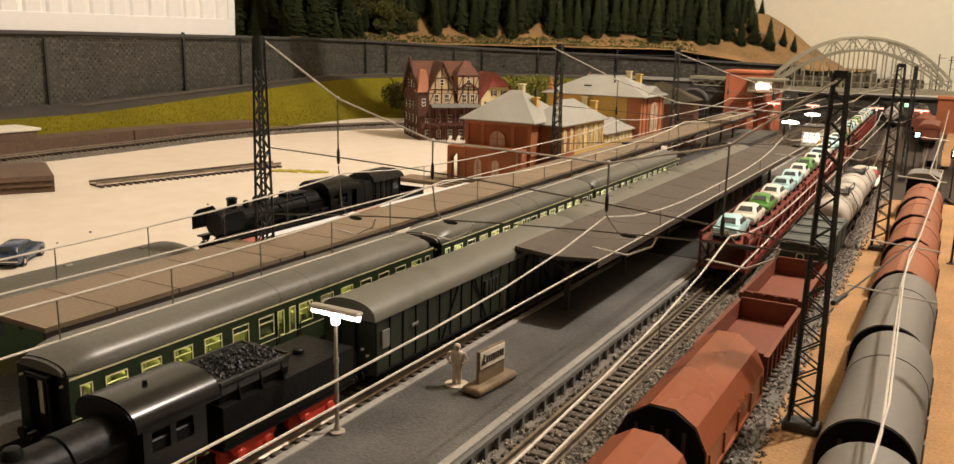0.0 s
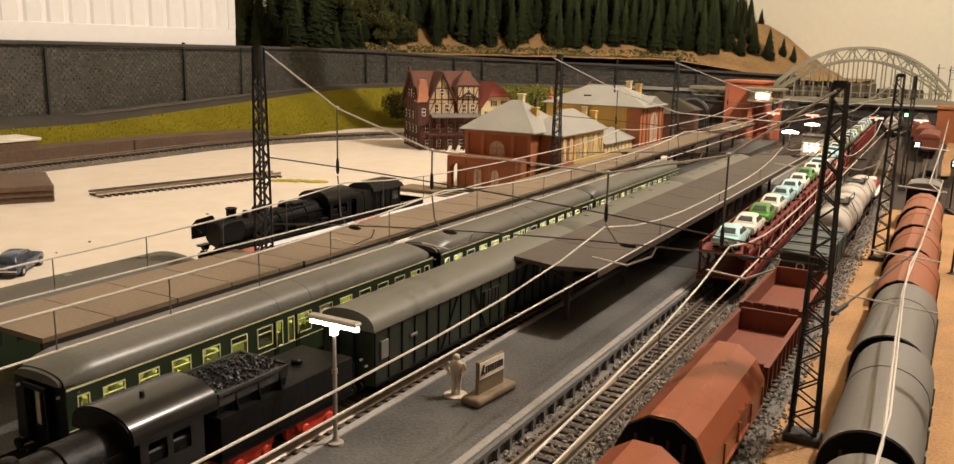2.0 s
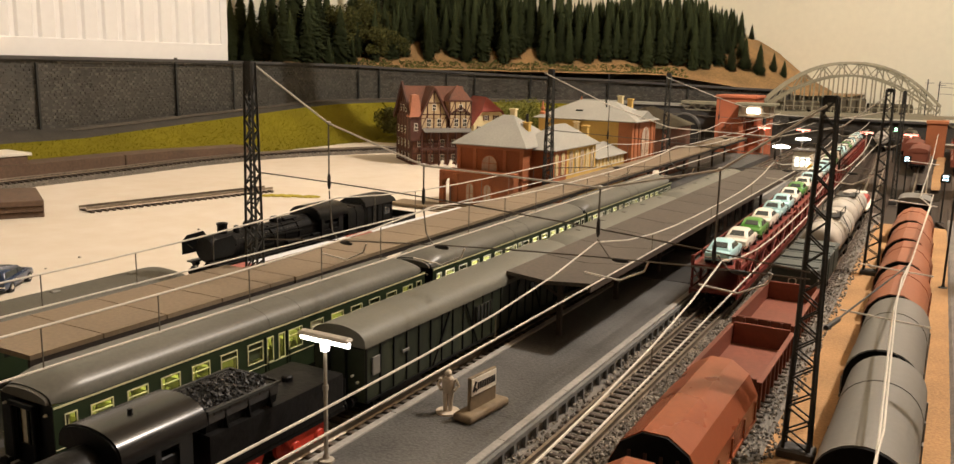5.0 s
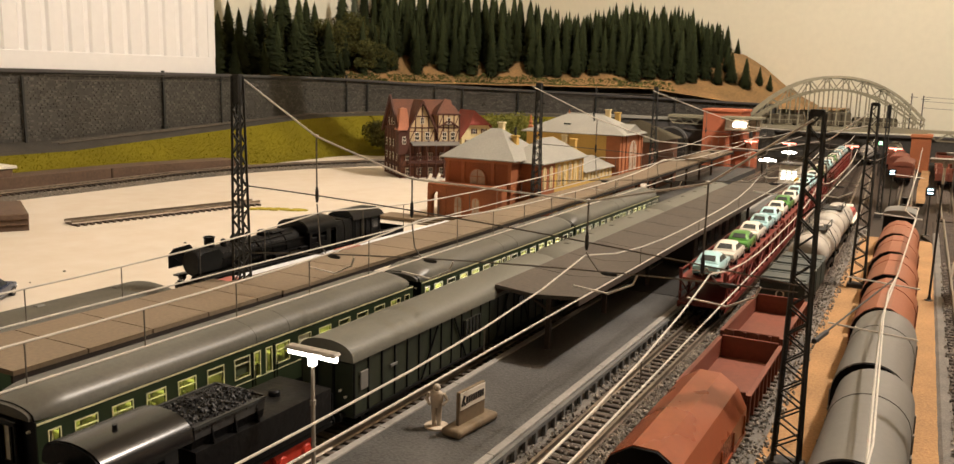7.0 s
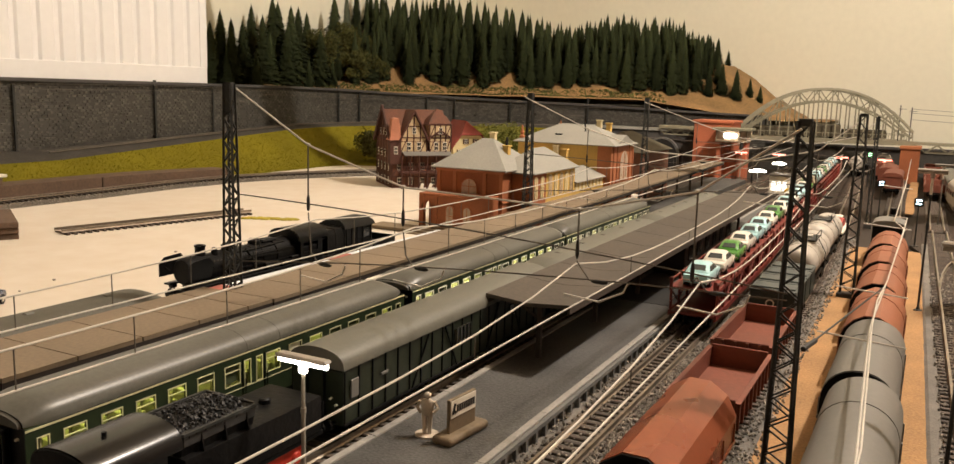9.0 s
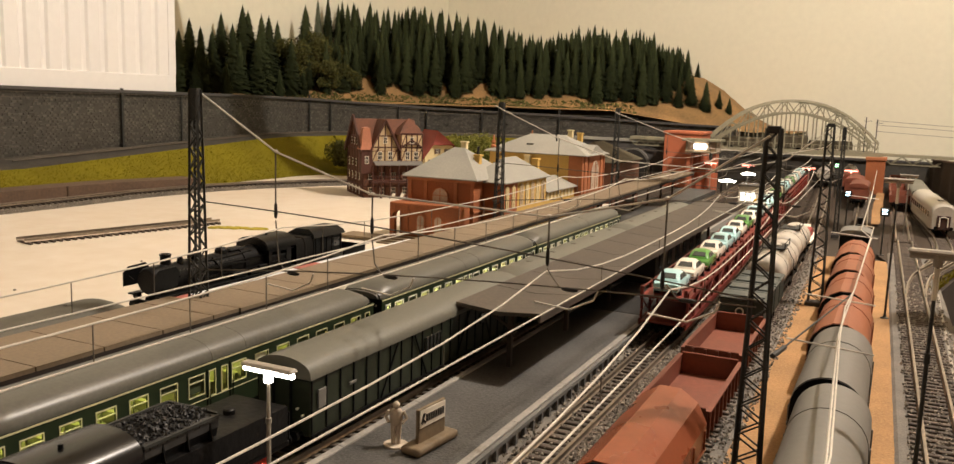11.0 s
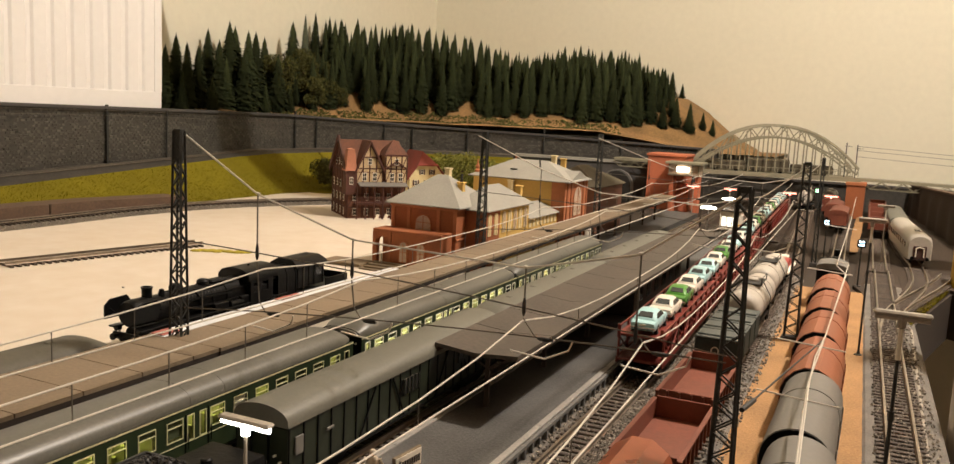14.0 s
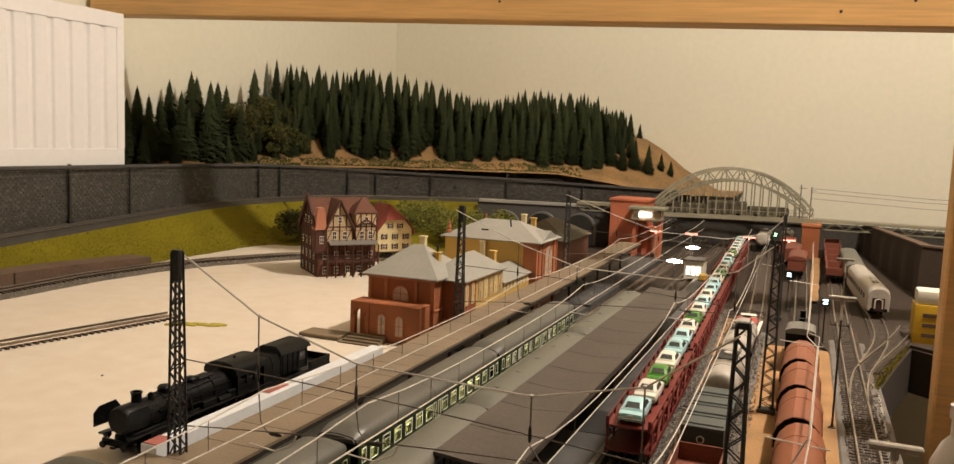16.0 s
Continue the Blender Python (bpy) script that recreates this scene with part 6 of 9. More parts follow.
# ---------------------------------------------------------------- model cars and the carrier train
def model_car(name, x, y, z, paint, label, rz=0.0, estate=False):
    """Small saloon, rear towards -y."""
    c = thing(name, x, y, z, label, "model car", "model cars on the carrier train" if not estate else "", rz)
    L, w = 0.0485, 0.0096
    body = [(-0.0240, 0.0042, 0.84, 0.0040), (-0.0236, 0.0088, 0.90, 0.0034), (-0.0215, 0.0101, 0.96, 0.0032), (-0.010, 0.0104, 1.0, 0.0030), (0.006, 0.0104, 1.0, 0.0030), (0.017, 0.0099, 0.97, 0.0032), (0.0228, 0.0090, 0.90, 0.0034), (0.0240, 0.0060, 0.84, 0.0042)]
    bm = new_bm()
    loft(bm, [[(-w * a * 0.92, yy, lo), (-w * a, yy, lo + 0.0018), (-w * a, yy, zt - 0.0022), (-w * a * 0.93, yy, zt - 0.0004), (-w * a * 0.5, yy, zt), (w * a * 0.5, yy, zt), (w * a * 0.93, yy, zt - 0.0004), (w * a, yy, zt - 0.0022), (w * a, yy, lo + 0.0018), (w * a * 0.92, yy, lo)] for yy, zt, a, lo in body])
    part("body", bm, paint, c, smooth=40)
    back, knee = (-0.0222, -0.0190) if estate else (-0.0192, -0.0105)
    stations = [(back, 0.0099, 0.80), (back * 0.55 + knee * 0.45, 0.0128, 0.76), (knee, 0.0150, 0.70), (knee * 0.5, 0.0160, 0.68), (0.0005, 0.0160, 0.67), (0.0036, 0.0150, 0.69), (0.0078, 0.0123, 0.77), (0.0112, 0.0099, 0.82)]
    bm = new_bm()
    loft(bm, [[(sx * w * f, yy, z) for sx, f, z in ((-1, 0.88, 0.0096), (-1, 0.88 + (g - 0.88) * 0.85, 0.0096 + (zt - 0.0096) * 0.80), (-1, g * 0.84, zt - 0.0003), (-1, g * 0.45, zt), (1, g * 0.45, zt), (1, g * 0.84, zt - 0.0003), (1, 0.88 + (g - 0.88) * 0.85, 0.0096 + (zt - 0.0096) * 0.80), (1, 0.88, 0.0096))] for yy, zt, g in stations])
    part("cabin", bm, paint, c, smooth=60)

    def end_glass(name, y0, z0, y1, z1, f0, f1):
        out = Vector((0, -(z1 - z0), y1 - y0)).normalized() * (0.00035 if y1 > y0 else -0.00035)
        bm = new_bm()
        quad = [(-w * f0, y0, z0), (w * f0, y0, z0), (w * f1, y1, z1), (-w * f1, y1, z1)]
        loft(bm, [[tuple(Vector(p) + out * k) for p in quad] for k in (-1, 1)])
        part(name, bm, M["car_glass"], c, "dark tinted glass")

    # rear window and windscreen lie on the sloping ends of the cabin
    end_glass("rear_window", back + (knee - back) * 0.30, 0.0099 + 0.0051 * 0.38, back + (knee - back) * 0.88, 0.0099 + 0.0051 * 0.90, 0.56, 0.47)
    end_glass("windscreen", 0.0103, 0.0106, 0.0045, 0.0145, 0.70, 0.58)
    for s in (-1, 1):
        for y0, y1, y2, y3 in ((knee - 0.0022, -0.0022, -0.0022, knee + 0.0008), (-0.0012, 0.0070, 0.0028, -0.0012)):
            bm = new_bm()
            loft(bm, [[(s * (w * 0.850 + q), y0, 0.0110), (s * (w * 0.850 + q), y1, 0.0110), (s * (w * 0.745 + q), y2, 0.0142), (s * (w * 0.745 + q), y3, 0.0142)] for q in (-0.0003, 0.00045)])
            part("side_window", bm, M["car_glass"], c, "dark tinted glass")
    for yy in (-0.0145, 0.0148):
        for s in (-1, 1):
            bm = new_bm(); loft(bm, [ring((s * w * 0.62, yy, 0.0036), (1, 0, 0), 0.0036, 14), ring((s * w * 1.005, yy, 0.0036), (1, 0, 0), 0.0036, 14)]); wh = part("wheel", bm, M["rubber"], c)
            bm = new_bm(); loft(bm, [ring((s * w * 1.005, yy, 0.0036), (1, 0, 0), 0.0019, 10), ring((s * w * 1.03, yy, 0.0036), (1, 0, 0), 0.0016, 10)]); part("hubcap", bm, M["chrome"], wh)
    bm = new_bm(); box(bm, -w * 0.9, w * 0.9, -0.0247, -0.0236, 0.0048, 0.0060, 0.0003); part("rear_bumper", bm, M["chrome"], c)
    bm = new_bm(); box(bm, -w * 0.9, w * 0.9, 0.0236, 0.0247, 0.0048, 0.0060, 0.0003); part("front_bumper", bm, M["chrome"], c)
    bm = new_bm(); box(bm, -0.0022, 0.0022, -0.0244, -0.0239, 0.0066, 0.0080); part("rear_plate", bm, M["curtain_white"], c)
    return c


DECK = 0.0385
def car_carrier(x, y, L=0.262, rz=0.0):
    """Open double-deck car carrier: two decks, posts and guard rails."""
    c = thing("car_carrier_wagon", x, y, RAIL, "red double-deck car carrier wagon with open lattice sides", "car carrier", "car carrier train", rz)
    w = 0.0158
    zt = DECK - RAIL
    for z in (0.0125, zt - 0.0018):
        bm = new_bm(); box(bm, -w, w, -L / 2, L / 2, z, z + 0.0018, 0.0003); part("deck", bm, M["carrier_red"], c)
    for s in (-1, 1):
        for k in range(11):
            yy = -L / 2 + 0.004 + k * (L - 0.008) / 10
            bm = new_bm(); box(bm, *sorted((s * (w - 0.0004), s * (w + 0.0012))), yy - 0.0010, yy + 0.0010, 0.0105, zt + 0.0050, 0.0002); part("post", bm, M["carrier_red"], c)
        bm = new_bm()
        box(bm, *sorted((s * w, s * (w + 0.0010))), -L / 2, L / 2, zt + 0.0036, zt + 0.0050, 0.0002)
        box(bm, *sorted((s * w, s * (w + 0.0010))), -L / 2, L / 2, zt - 0.0034, zt - 0.0002, 0.0002)
        box(bm, *sorted((s * w, s * (w + 0.0012))), -L / 2, L / 2, 0.0105, 0.0152, 0.0002)
        box(bm, *sorted((s * w, s * (w + 0.0006))), -L / 2, L / 2, 0.0205, 0.0215)
        part("side_rail", bm, M["carrier_red"], c)
        bm = new_bm()
        for k in range(10):
            yy = -L / 2 + 0.004 + k * (L - 0.008) / 10
            bar(bm, (s * (w + 0.0006), yy, 0.0150 if k % 2 else zt - 0.003), (s * (w + 0.0006), yy + (L - 0.008) / 10, zt - 0.003 if k % 2 else 0.0150), 0.0008)
        pieces("side_brace", bm, M["carrier_red"], c)
        wheelset(c, s * (L / 2 - 0.024)); wheelset(c, s * 0.018); buffers(c, s * L / 2, s, 0.0108)
        bm = new_bm()
        for q in (-1, 1):
            box(bm, q * w * 0.97 - 0.0012, q * w * 0.97 + 0.0012, *sorted((s * L / 2, s * (L / 2 + 0.0016))), zt - 0.002, zt + 0.0066, 0.0003)
        pieces("end_stop", bm, M["carrier_red"], c)
    return c


tail = 0.745
colours = ["car_blue", "car_white", "car_green", "car_white", "car_blue", "car_blue", "car_white", "car_green", "car_white", "car_blue", "car_white", "car_blue"]
names = {"car_blue": "pale blue model saloon with dark windows on the carrier", "car_white": "ivory model saloon with dark windows on the carrier", "car_green": "bright green model saloon on the carrier"}
for k in range(5):
    ym = tail + 0.131 + 0.272 * k
    car_carrier((T3(ym - 0.11) + T3(ym + 0.11)) / 2, ym, rz=math.degrees(math.atan2(T3(ym - 0.11) - T3(ym + 0.11), 0.22)))
k = 0
y = tail + 0.0265
while y < tail + 5 * 0.272 - 0.02:
    col = colours[k % len(colours)]
    model_car("model_car", T3(y), y, DECK, M[col], names[col], rz=math.degrees(math.atan2(T3(y - 0.1) - T3(y + 0.1), 0.2)) + rnd.uniform(-1.5, 1.5))
    y += 0.0532
    k += 1
model_car("parked_car", -0.5150, 0.5045, 0.012, M["car_navy"], "dark blue estate car parked on the card ground", rz=35, estate=True)

# goods stock on the far sidings
def goods_van(x, y, L, mat, label, roof=None, group="distant goods wagons", rz=0.0):
    c = thing("goods_van", x, y, RAIL, label, "goods wagon", group, rz)
    bm = new_bm(); box(bm, -0.0155, 0.0155, -L / 2, L / 2, 0.0125, 0.0330, 0.0004); part("body", bm, mat, c)
    bm = new_bm(); prism(bm, arch(0.0163, 0.0328, 0.0405, 12), -L / 2 - 0.001, L / 2 + 0.001); part("roof", bm, roof or mat, c, smooth=50)
    for s in (-1, 1):
        bm = new_bm(); box(bm, *sorted((s * 0.0155, s * 0.0163)), -0.016, 0.016, 0.0135, 0.0320, 0.0002); part("door", bm, mat, c)
    two_axle_frame(c, L, L * 0.56)


for k in range(5):
    open_wagon(T8(1.865 + 0.112 * k), 1.865 + 0.112 * k, 0.102)
rc = thing("railcar", T7(1.632), 1.632, RAIL, "pale cream railcar with a dark end door on the siding", "railcar", rz=4.9)
L = 0.262
bm = new_bm(); loft(bm, [[(x * a, y, z0 + (z - z0) * b) for z0 in (0.0085,) for x, z in [(-0.0165, 0.0085), (-0.0168, 0.030)] + [(-0.0165 * math.cos(t), 0.030 + 0.0145 * math.sin(t) ** 0.8) for t in (math.pi * q / 10 for q in range(1, 10))] + [(0.0168, 0.030), (0.0165, 0.0085)]] for y, a, b in ((-L / 2, 0.86, 0.90), (-L / 2 + 0.004, 0.95, 0.97), (-L / 2 + 0.012, 1, 1), (L / 2 - 0.012, 1, 1), (L / 2, 0.86, 0.9))])
part("body", bm, M["tank"], rc, smooth=45)
bm = new_bm(); box(bm, -0.0085, 0.0085, -L / 2 - 0.0012, -L / 2 + 0.0002, 0.0080, 0.0275, 0.0003); part("end_door", bm, M["wagon_dark"], rc, "dark recessed end door")
bm = new_bm(); tube(bm, [(-0.0052, -L / 2 - 0.0017, 0.012), (-0.0050, -L / 2 - 0.0017, 0.0245), (0.0, -L / 2 - 0.0017, 0.0262), (0.0050, -L / 2 - 0.0017, 0.0245), (0.0052, -L / 2 - 0.0017, 0.012)], 0.0010, 6); part("gangway_hoop", bm, M["paper"], rc)
for s in (-1, 1):
    for k in range(9):
        bm = new_bm(); box(bm, *sorted((s * 0.0166, s * 0.0171)), -0.11 + 0.027 * k, -0.094 + 0.027 * k, 0.022, 0.030, 0.0003); part("window", bm, M["pane"], rc)
    bogie(rc, s * 0.09); buffers(rc, s * L / 2, s, 0.0105)
bm = new_bm(); box(bm, -0.004, 0.004, -0.09, -0.075, 0.0443, 0.0458, 0.0005); part("roof_vent", bm, M["pane"], rc)
goods_van(T7(1.915), 1.915, 0.27, M["hood_grey"], "dull grey long wagon behind the railcar", M["van_roof"], rz=2.0)
# dark tank engine at the head of the hood wagons
de = thing("tank_engine", T5(1.2), 1.185, RAIL, "black shunting engine with a grey cab roof before the hood wagons", "locomotive")
bm = new_bm(); box(bm, -0.0150, 0.0150, -0.06, 0.06, 0.0085, 0.0150, 0.0006); part("frame", bm, M["soot"], de)
bm = new_bm(); loft(bm, [ring((0, yy, 0.0265), (0, 1, 0), r, 18) for yy, r in ((-0.016, 0.0105), (0.052, 0.0105), (0.055, 0.0090), (0.0565, 0.002))]); part("boiler", bm, M["soot"], de)
bm = new_bm(); box(bm, -0.0150, 0.0150, -0.052, -0.016, 0.0150, 0.0370, 0.0006); part("cab", bm, M["black"], de)
bm = new_bm(); prism(bm, arch(0.0160, 0.0368, 0.0435, 12), -0.056, -0.013); part("cab_roof", bm, M["hood_grey"], de, "dull grey arched cab roof", 50)
for yy, zt in ((0.045, 0.046), (0.020, 0.041)):
    bm = new_bm(); turned(bm, [(0.0035, 0.034), (0.0032, zt - 0.002), (0.0038, zt - 0.001), (0.0034, zt)], (0, yy, 0)); part("chimney" if yy > 0.03 else "dome", bm, M["black"], de)
for s in (-1, 1):
    bm = new_bm(); box(bm, *sorted((s * 0.0090, s * 0.0150)), -0.012, 0.036, 0.0150, 0.0290, 0.0008); part("side_tank", bm, M["black"], de)
    buffers(de, s * 0.06, s, 0.0105)
for yy in (-0.035, 0.0, 0.035):
    wheelset(de, yy, 0.0065, M["soot"])
# stock deep under the bridge
tank_wagon(-0.088, 2.285, "pale round-ended tank wagon in front of the bridge")
for k in range(3):
    goods_van(0.0 - 0.014 * k, 1.89 + 0.13 * k, 0.118, M["wagon_brown"], "red-brown covered wagon before the bridge", M["wagon_brown"])
tank_wagon(-0.040, 2.335, "pale domed tank wagon before the bridge pier")

# ---------------------------------------------------------------- masts and overhead line
def lattice_mast(x, y, z, h, label, base=0.0125, top=0.0062, solid=0.017):
    """Tapered lattice tower mast: four corner angles, zigzag lacing and a plinth."""
    t = thing("lattice_mast", x, y, z, label, "overhead line mast", "lattice masts of the overhead line")
    z0 = 0.004
    def corner(f, sx, sy):
        w = base + (top - base) * f
        return Vector((sx * w, sy * w * 0.62, z0 + (h - z0) * f))
    for sx in (-1, 1):
        for sy in (-1, 1):
            bm = new_bm(); bar(bm, corner(0, sx, sy), corner(1, sx, sy), 0.0013); part("leg", bm, M["mast"], t)
    steps = 24
    for a, b in (((-1, -1), (1, -1)), ((-1, 1), (1, 1)), ((-1, -1), (-1, 1)), ((1, -1), (1, 1))):
        for k in range(steps):
            f0, f1 = k / steps, (k + 1) / steps
            p, q = (a, b) if k % 2 else (b, a)
            bm = new_bm(); bar(bm, corner(f0, *p), corner(f1, *q), 0.0007); part("lacing", bm, M["mast"], t)
    f = 1 - solid / h
    bm = new_bm(); loft(bm, [[corner(f, *s) * 0.999 for s in ((-1, -1), (1, -1), (1, 1), (-1, 1))], [corner(1, *s) + Vector((0, 0, 0.001)) for s in ((-1, -1), (1, -1), (1, 1), (-1, 1))]]); part("head", bm, M["mast"], t)
    bm = new_bm(); box(bm, -base - 0.0025, base + 0.0025, -base * 0.62 - 0.0025, base * 0.62 + 0.0025, -0.002, z0, 0.0008); part("plinth", bm, M["coping"], t)
    return t


lattice_mast(-0.3075, 0.533, 0.0105, 0.1610, "dark lattice mast standing beside the brown canopy", 0.0050, 0.0027)
lattice_mast(-0.3225, 0.992, 0.0105, 0.1585, "dark lattice mast in front of the station", 0.0050, 0.0027)
lattice_mast(0.0095, 0.5475, 0.0, 0.163, "tall dark lattice mast on the sand strip", 0.0056, 0.0028, 0.0020)
lattice_mast(0.004, 0.9625, 0.0, 0.160, "tall dark lattice mast between the freight trains", 0.0056, 0.0028, 0.0020)
lattice_mast(-0.335, 1.45, 0.0, 0.165, "dark lattice mast beside the far canopy", 0.0048, 0.0027)
lattice_mast(-0.01, 1.435, 0.0, 0.150, "slender dark lattice mast near the bridge", 0.0026, 0.0016)

LINES = ((T1, -0.252), (T2, -0.188), (T3, -0.088), (T4, -0.032))


def cross_span(y, left, right, label, zc=0.116, nodes=True):
    """Cross-span of one mast pair: head rope, two lower span wires, droppers with insulators."""
    t = thing("cross_span", 0, 0, 0, label, "overhead line", "cross spans of the overhead line")
    xl, zl = left
    xr, zr = right
    knots = [(xl, zl), (-0.252, zc + 0.0235), (-0.188, zc + 0.0045), (-0.088, zc + 0.0015), (-0.032, zc + 0.0145), (xr, zr)]
    def rope(x):
        for (a, za), (b, zb) in zip(knots, knots[1:]):
            if x <= b:
                return za + (zb - za) * (x - a) / (b - a)
        return zr
    bm = new_bm(); tube(bm, [(a, y, b) for a, b in knots], 0.00058, 6); part("head_rope", bm, M["wire"], t)
    for z0, z1, sag in ((0.107, 0.089, -0.003), (0.066, 0.086, -0.004)):
        bm = new_bm(); tube(bm, [(xl + (xr - xl) * k / 12, y, z0 + (z1 - z0) * k / 12 - sag * 4 * (k / 12) * (1 - k / 12)) for k in range(13)], 0.0004, 5); part("span_wire", bm, M["wire_dark"], t)
    for f, x in LINES:
        k = (x - xl) / (xr - xl)
        zu = 0.107 + (0.089 - 0.107) * k + 0.003 * 4 * k * (1 - k)
        zw = 0.066 + (0.086 - 0.066) * k + 0.004 * 4 * k * (1 - k)
        bm = new_bm(); tube(bm, [(x, y, rope(x)), (x, y, zu)], 0.00045, 5); part("dropper", bm, M["wire_dark"], t)
        bm = new_bm(); turned(bm, [(0.0005, zu + 0.005), (0.0009, zu + 0.003), (0.0010, zu - 0.002), (0.0005, zu - 0.004)], (x, y, 0), 8); part("insulator", bm, M["ink"], t)
        bm = new_bm(); turned(bm, [(0.0004, rope(x) + 0.0012), (0.0013, rope(x) + 0.0008), (0.0013, rope(x)), (0.0004, rope(x) - 0.0002)], (x, y, 0), 8); part("clamp", bm, M["wire"], t)
        bm = new_bm(); tube(bm, [(x, y, zu - 0.005), (x + 0.002, y, zw + 0.006), (x + 0.007, y, zw)], 0.0004, 5); part("hanger", bm, M["wire_dark"], t)
        # registration arm
        bm = new_bm(); tube(bm, [(x + 0.026, y, zw + 0.001), (x + 0.024, y, zw - 0.004), (x + 0.012, y, zw - 0.010), (x - 0.006, y, zw - 0.0085)], 0.0005, 5); part("steady_arm", bm, M["wire"], t)
        bm = new_bm(); turned(bm, [(0.0006, -0.004), (0.0011, -0.002), (0.0011, 0.002), (0.0006, 0.004)], (0, 0, 0), 8); bmesh.ops.transform(bm, matrix=pose(x + 0.012, y, zw - 0.0003, 0, 90, 0), verts=bm.verts); part("insulator", bm, M["ink"], t)
    return t


cross_span(0.536, (-0.3065, 0.170), (0.0095, 0.160), "cross-span wires between the lattice masts", 0.1155)
cross_span(0.980, (-0.325, 0.166), (0.004, 0.157), "cross-span wires in front of the station", 0.112)
cross_span(1.435, (-0.335, 0.160), (-0.01, 0.146), "cross-span wires near the signal box", 0.108)


def overhead_line(xs, ys, zc, zt, label, dips=0.0075, r=0.00042, mat=None, zig=0.0, hung=range(1, 10)):
    """Carrier and contact wire of one track with droppers, hung at the places ys."""
    t = thing("contact_line", 0, 0, 0, label, "overhead line", "contact lines over the tracks")
    up, down, drop = [], [], []
    for i, (a, b) in enumerate(zip(ys, ys[1:])):
        n = 10
        for k in range(n):
            f = k / n
            y = a + (b - a) * f
            x = xs(y) + zig * (1 if (i % 2) == 0 else -1) * (1 - 2 * f)
            up.append((x, y, zc - dips * (1 - abs(2 * f - 1) ** 3.2)))
            down.append((x, y, zt))
        if hung == range(1, 10):
            y = b - 0.049
            while y > a + 0.015:
                drop.append((xs(y), y))
                y -= 0.0447
        else:
            drop += [(xs(a + (b - a) * k / n), a + (b - a) * k / n) for k in hung]
    bm = new_bm(); tube(bm, up, r, 6); part("carrier_wire", bm, mat or M["wire"], t)
    bm = new_bm(); tube(bm, down, r, 6); part("contact_wire", bm, mat or M["wire"], t)
    for x, y in drop:
        z = min(up, key=lambda p: abs(p[1] - y))[2]
        bm = new_bm(); tube(bm, [(x, y, zt), (x, y, z)], 0.00026, 5); part("dropper", bm, M["wire_dark"], t)


SPANS = [0.02, 0.536, 0.980, 1.435, 1.95]
overhead_line(lambda y: -0.247, SPANS, 0.0970, 0.0765, "pale contact line above the express coaches")
overhead_line(lambda y: -0.181, SPANS, 0.0990, 0.0780, "pale contact line above the baggage car")
overhead_line(lambda y: -0.0885, SPANS, 0.0905, 0.0698, "pale contact line above the main track", 0.0130, hung=(2, 5, 8))
overhead_line(lambda y: -0.030 - 0.018 * (y - 0.63), SPANS, 0.0890, 0.0675, "pale contact line above the freight track", 0.0130, hung=(2, 5, 8))
# separate line on brackets over the hooded wagons
bl = thing("bracket_line", 0, 0, 0, "white zigzag contact line on bracket arms over the hood wagons", "overhead line")
zz = [(0.044, 0.10, 0.064), (0.048, 0.42, 0.060), (0.041, 0.585, 0.064), (0.040, 0.64, 0.059), (0.042, 0.70, 0.064), (0.044, 0.99, 0.061), (0.034, 1.02, 0.064), (0.032, 1.40, 0.062), (0.025, 1.9, 0.064)]
bm = new_bm(); tube(bm, zz, 0.0005, 6); part("contact_wire", bm, M["wire"], bl)
bm = new_bm(); tube(bm, [(x + 0.001, y, z + 0.004 + 0.006 * (i % 2)) for i, (x, y, z) in enumerate(zz)], 0.0004, 6); part("carrier_wire", bm, M["wire"], bl)
for y, mx in ((0.585, 0.0095), (0.70, 0.0095), (1.00, 0.004), (1.40, -0.005)):
    x = 0.038 - 0.02 * (y - 0.7)
    bm = new_bm(); tube(bm, [(x - 0.022, y, 0.062), (x + 0.017, y, 0.0595)], 0.0005, 6); part("bracket_arm", bm, M["wire"], bl)
bm = new_bm(); tube(bm, [(0.018, 0.552, 0.063), (0.041, 0.70, 0.064)], 0.0005, 6); part("stay", bm, M["mast"], bl)
bm = new_bm(); tube(bm, [(0.017, 0.545, 0.063), (0.020, 0.563, 0.063)], 0.0012, 8); part("insulator", bm, M["ink"], bl)


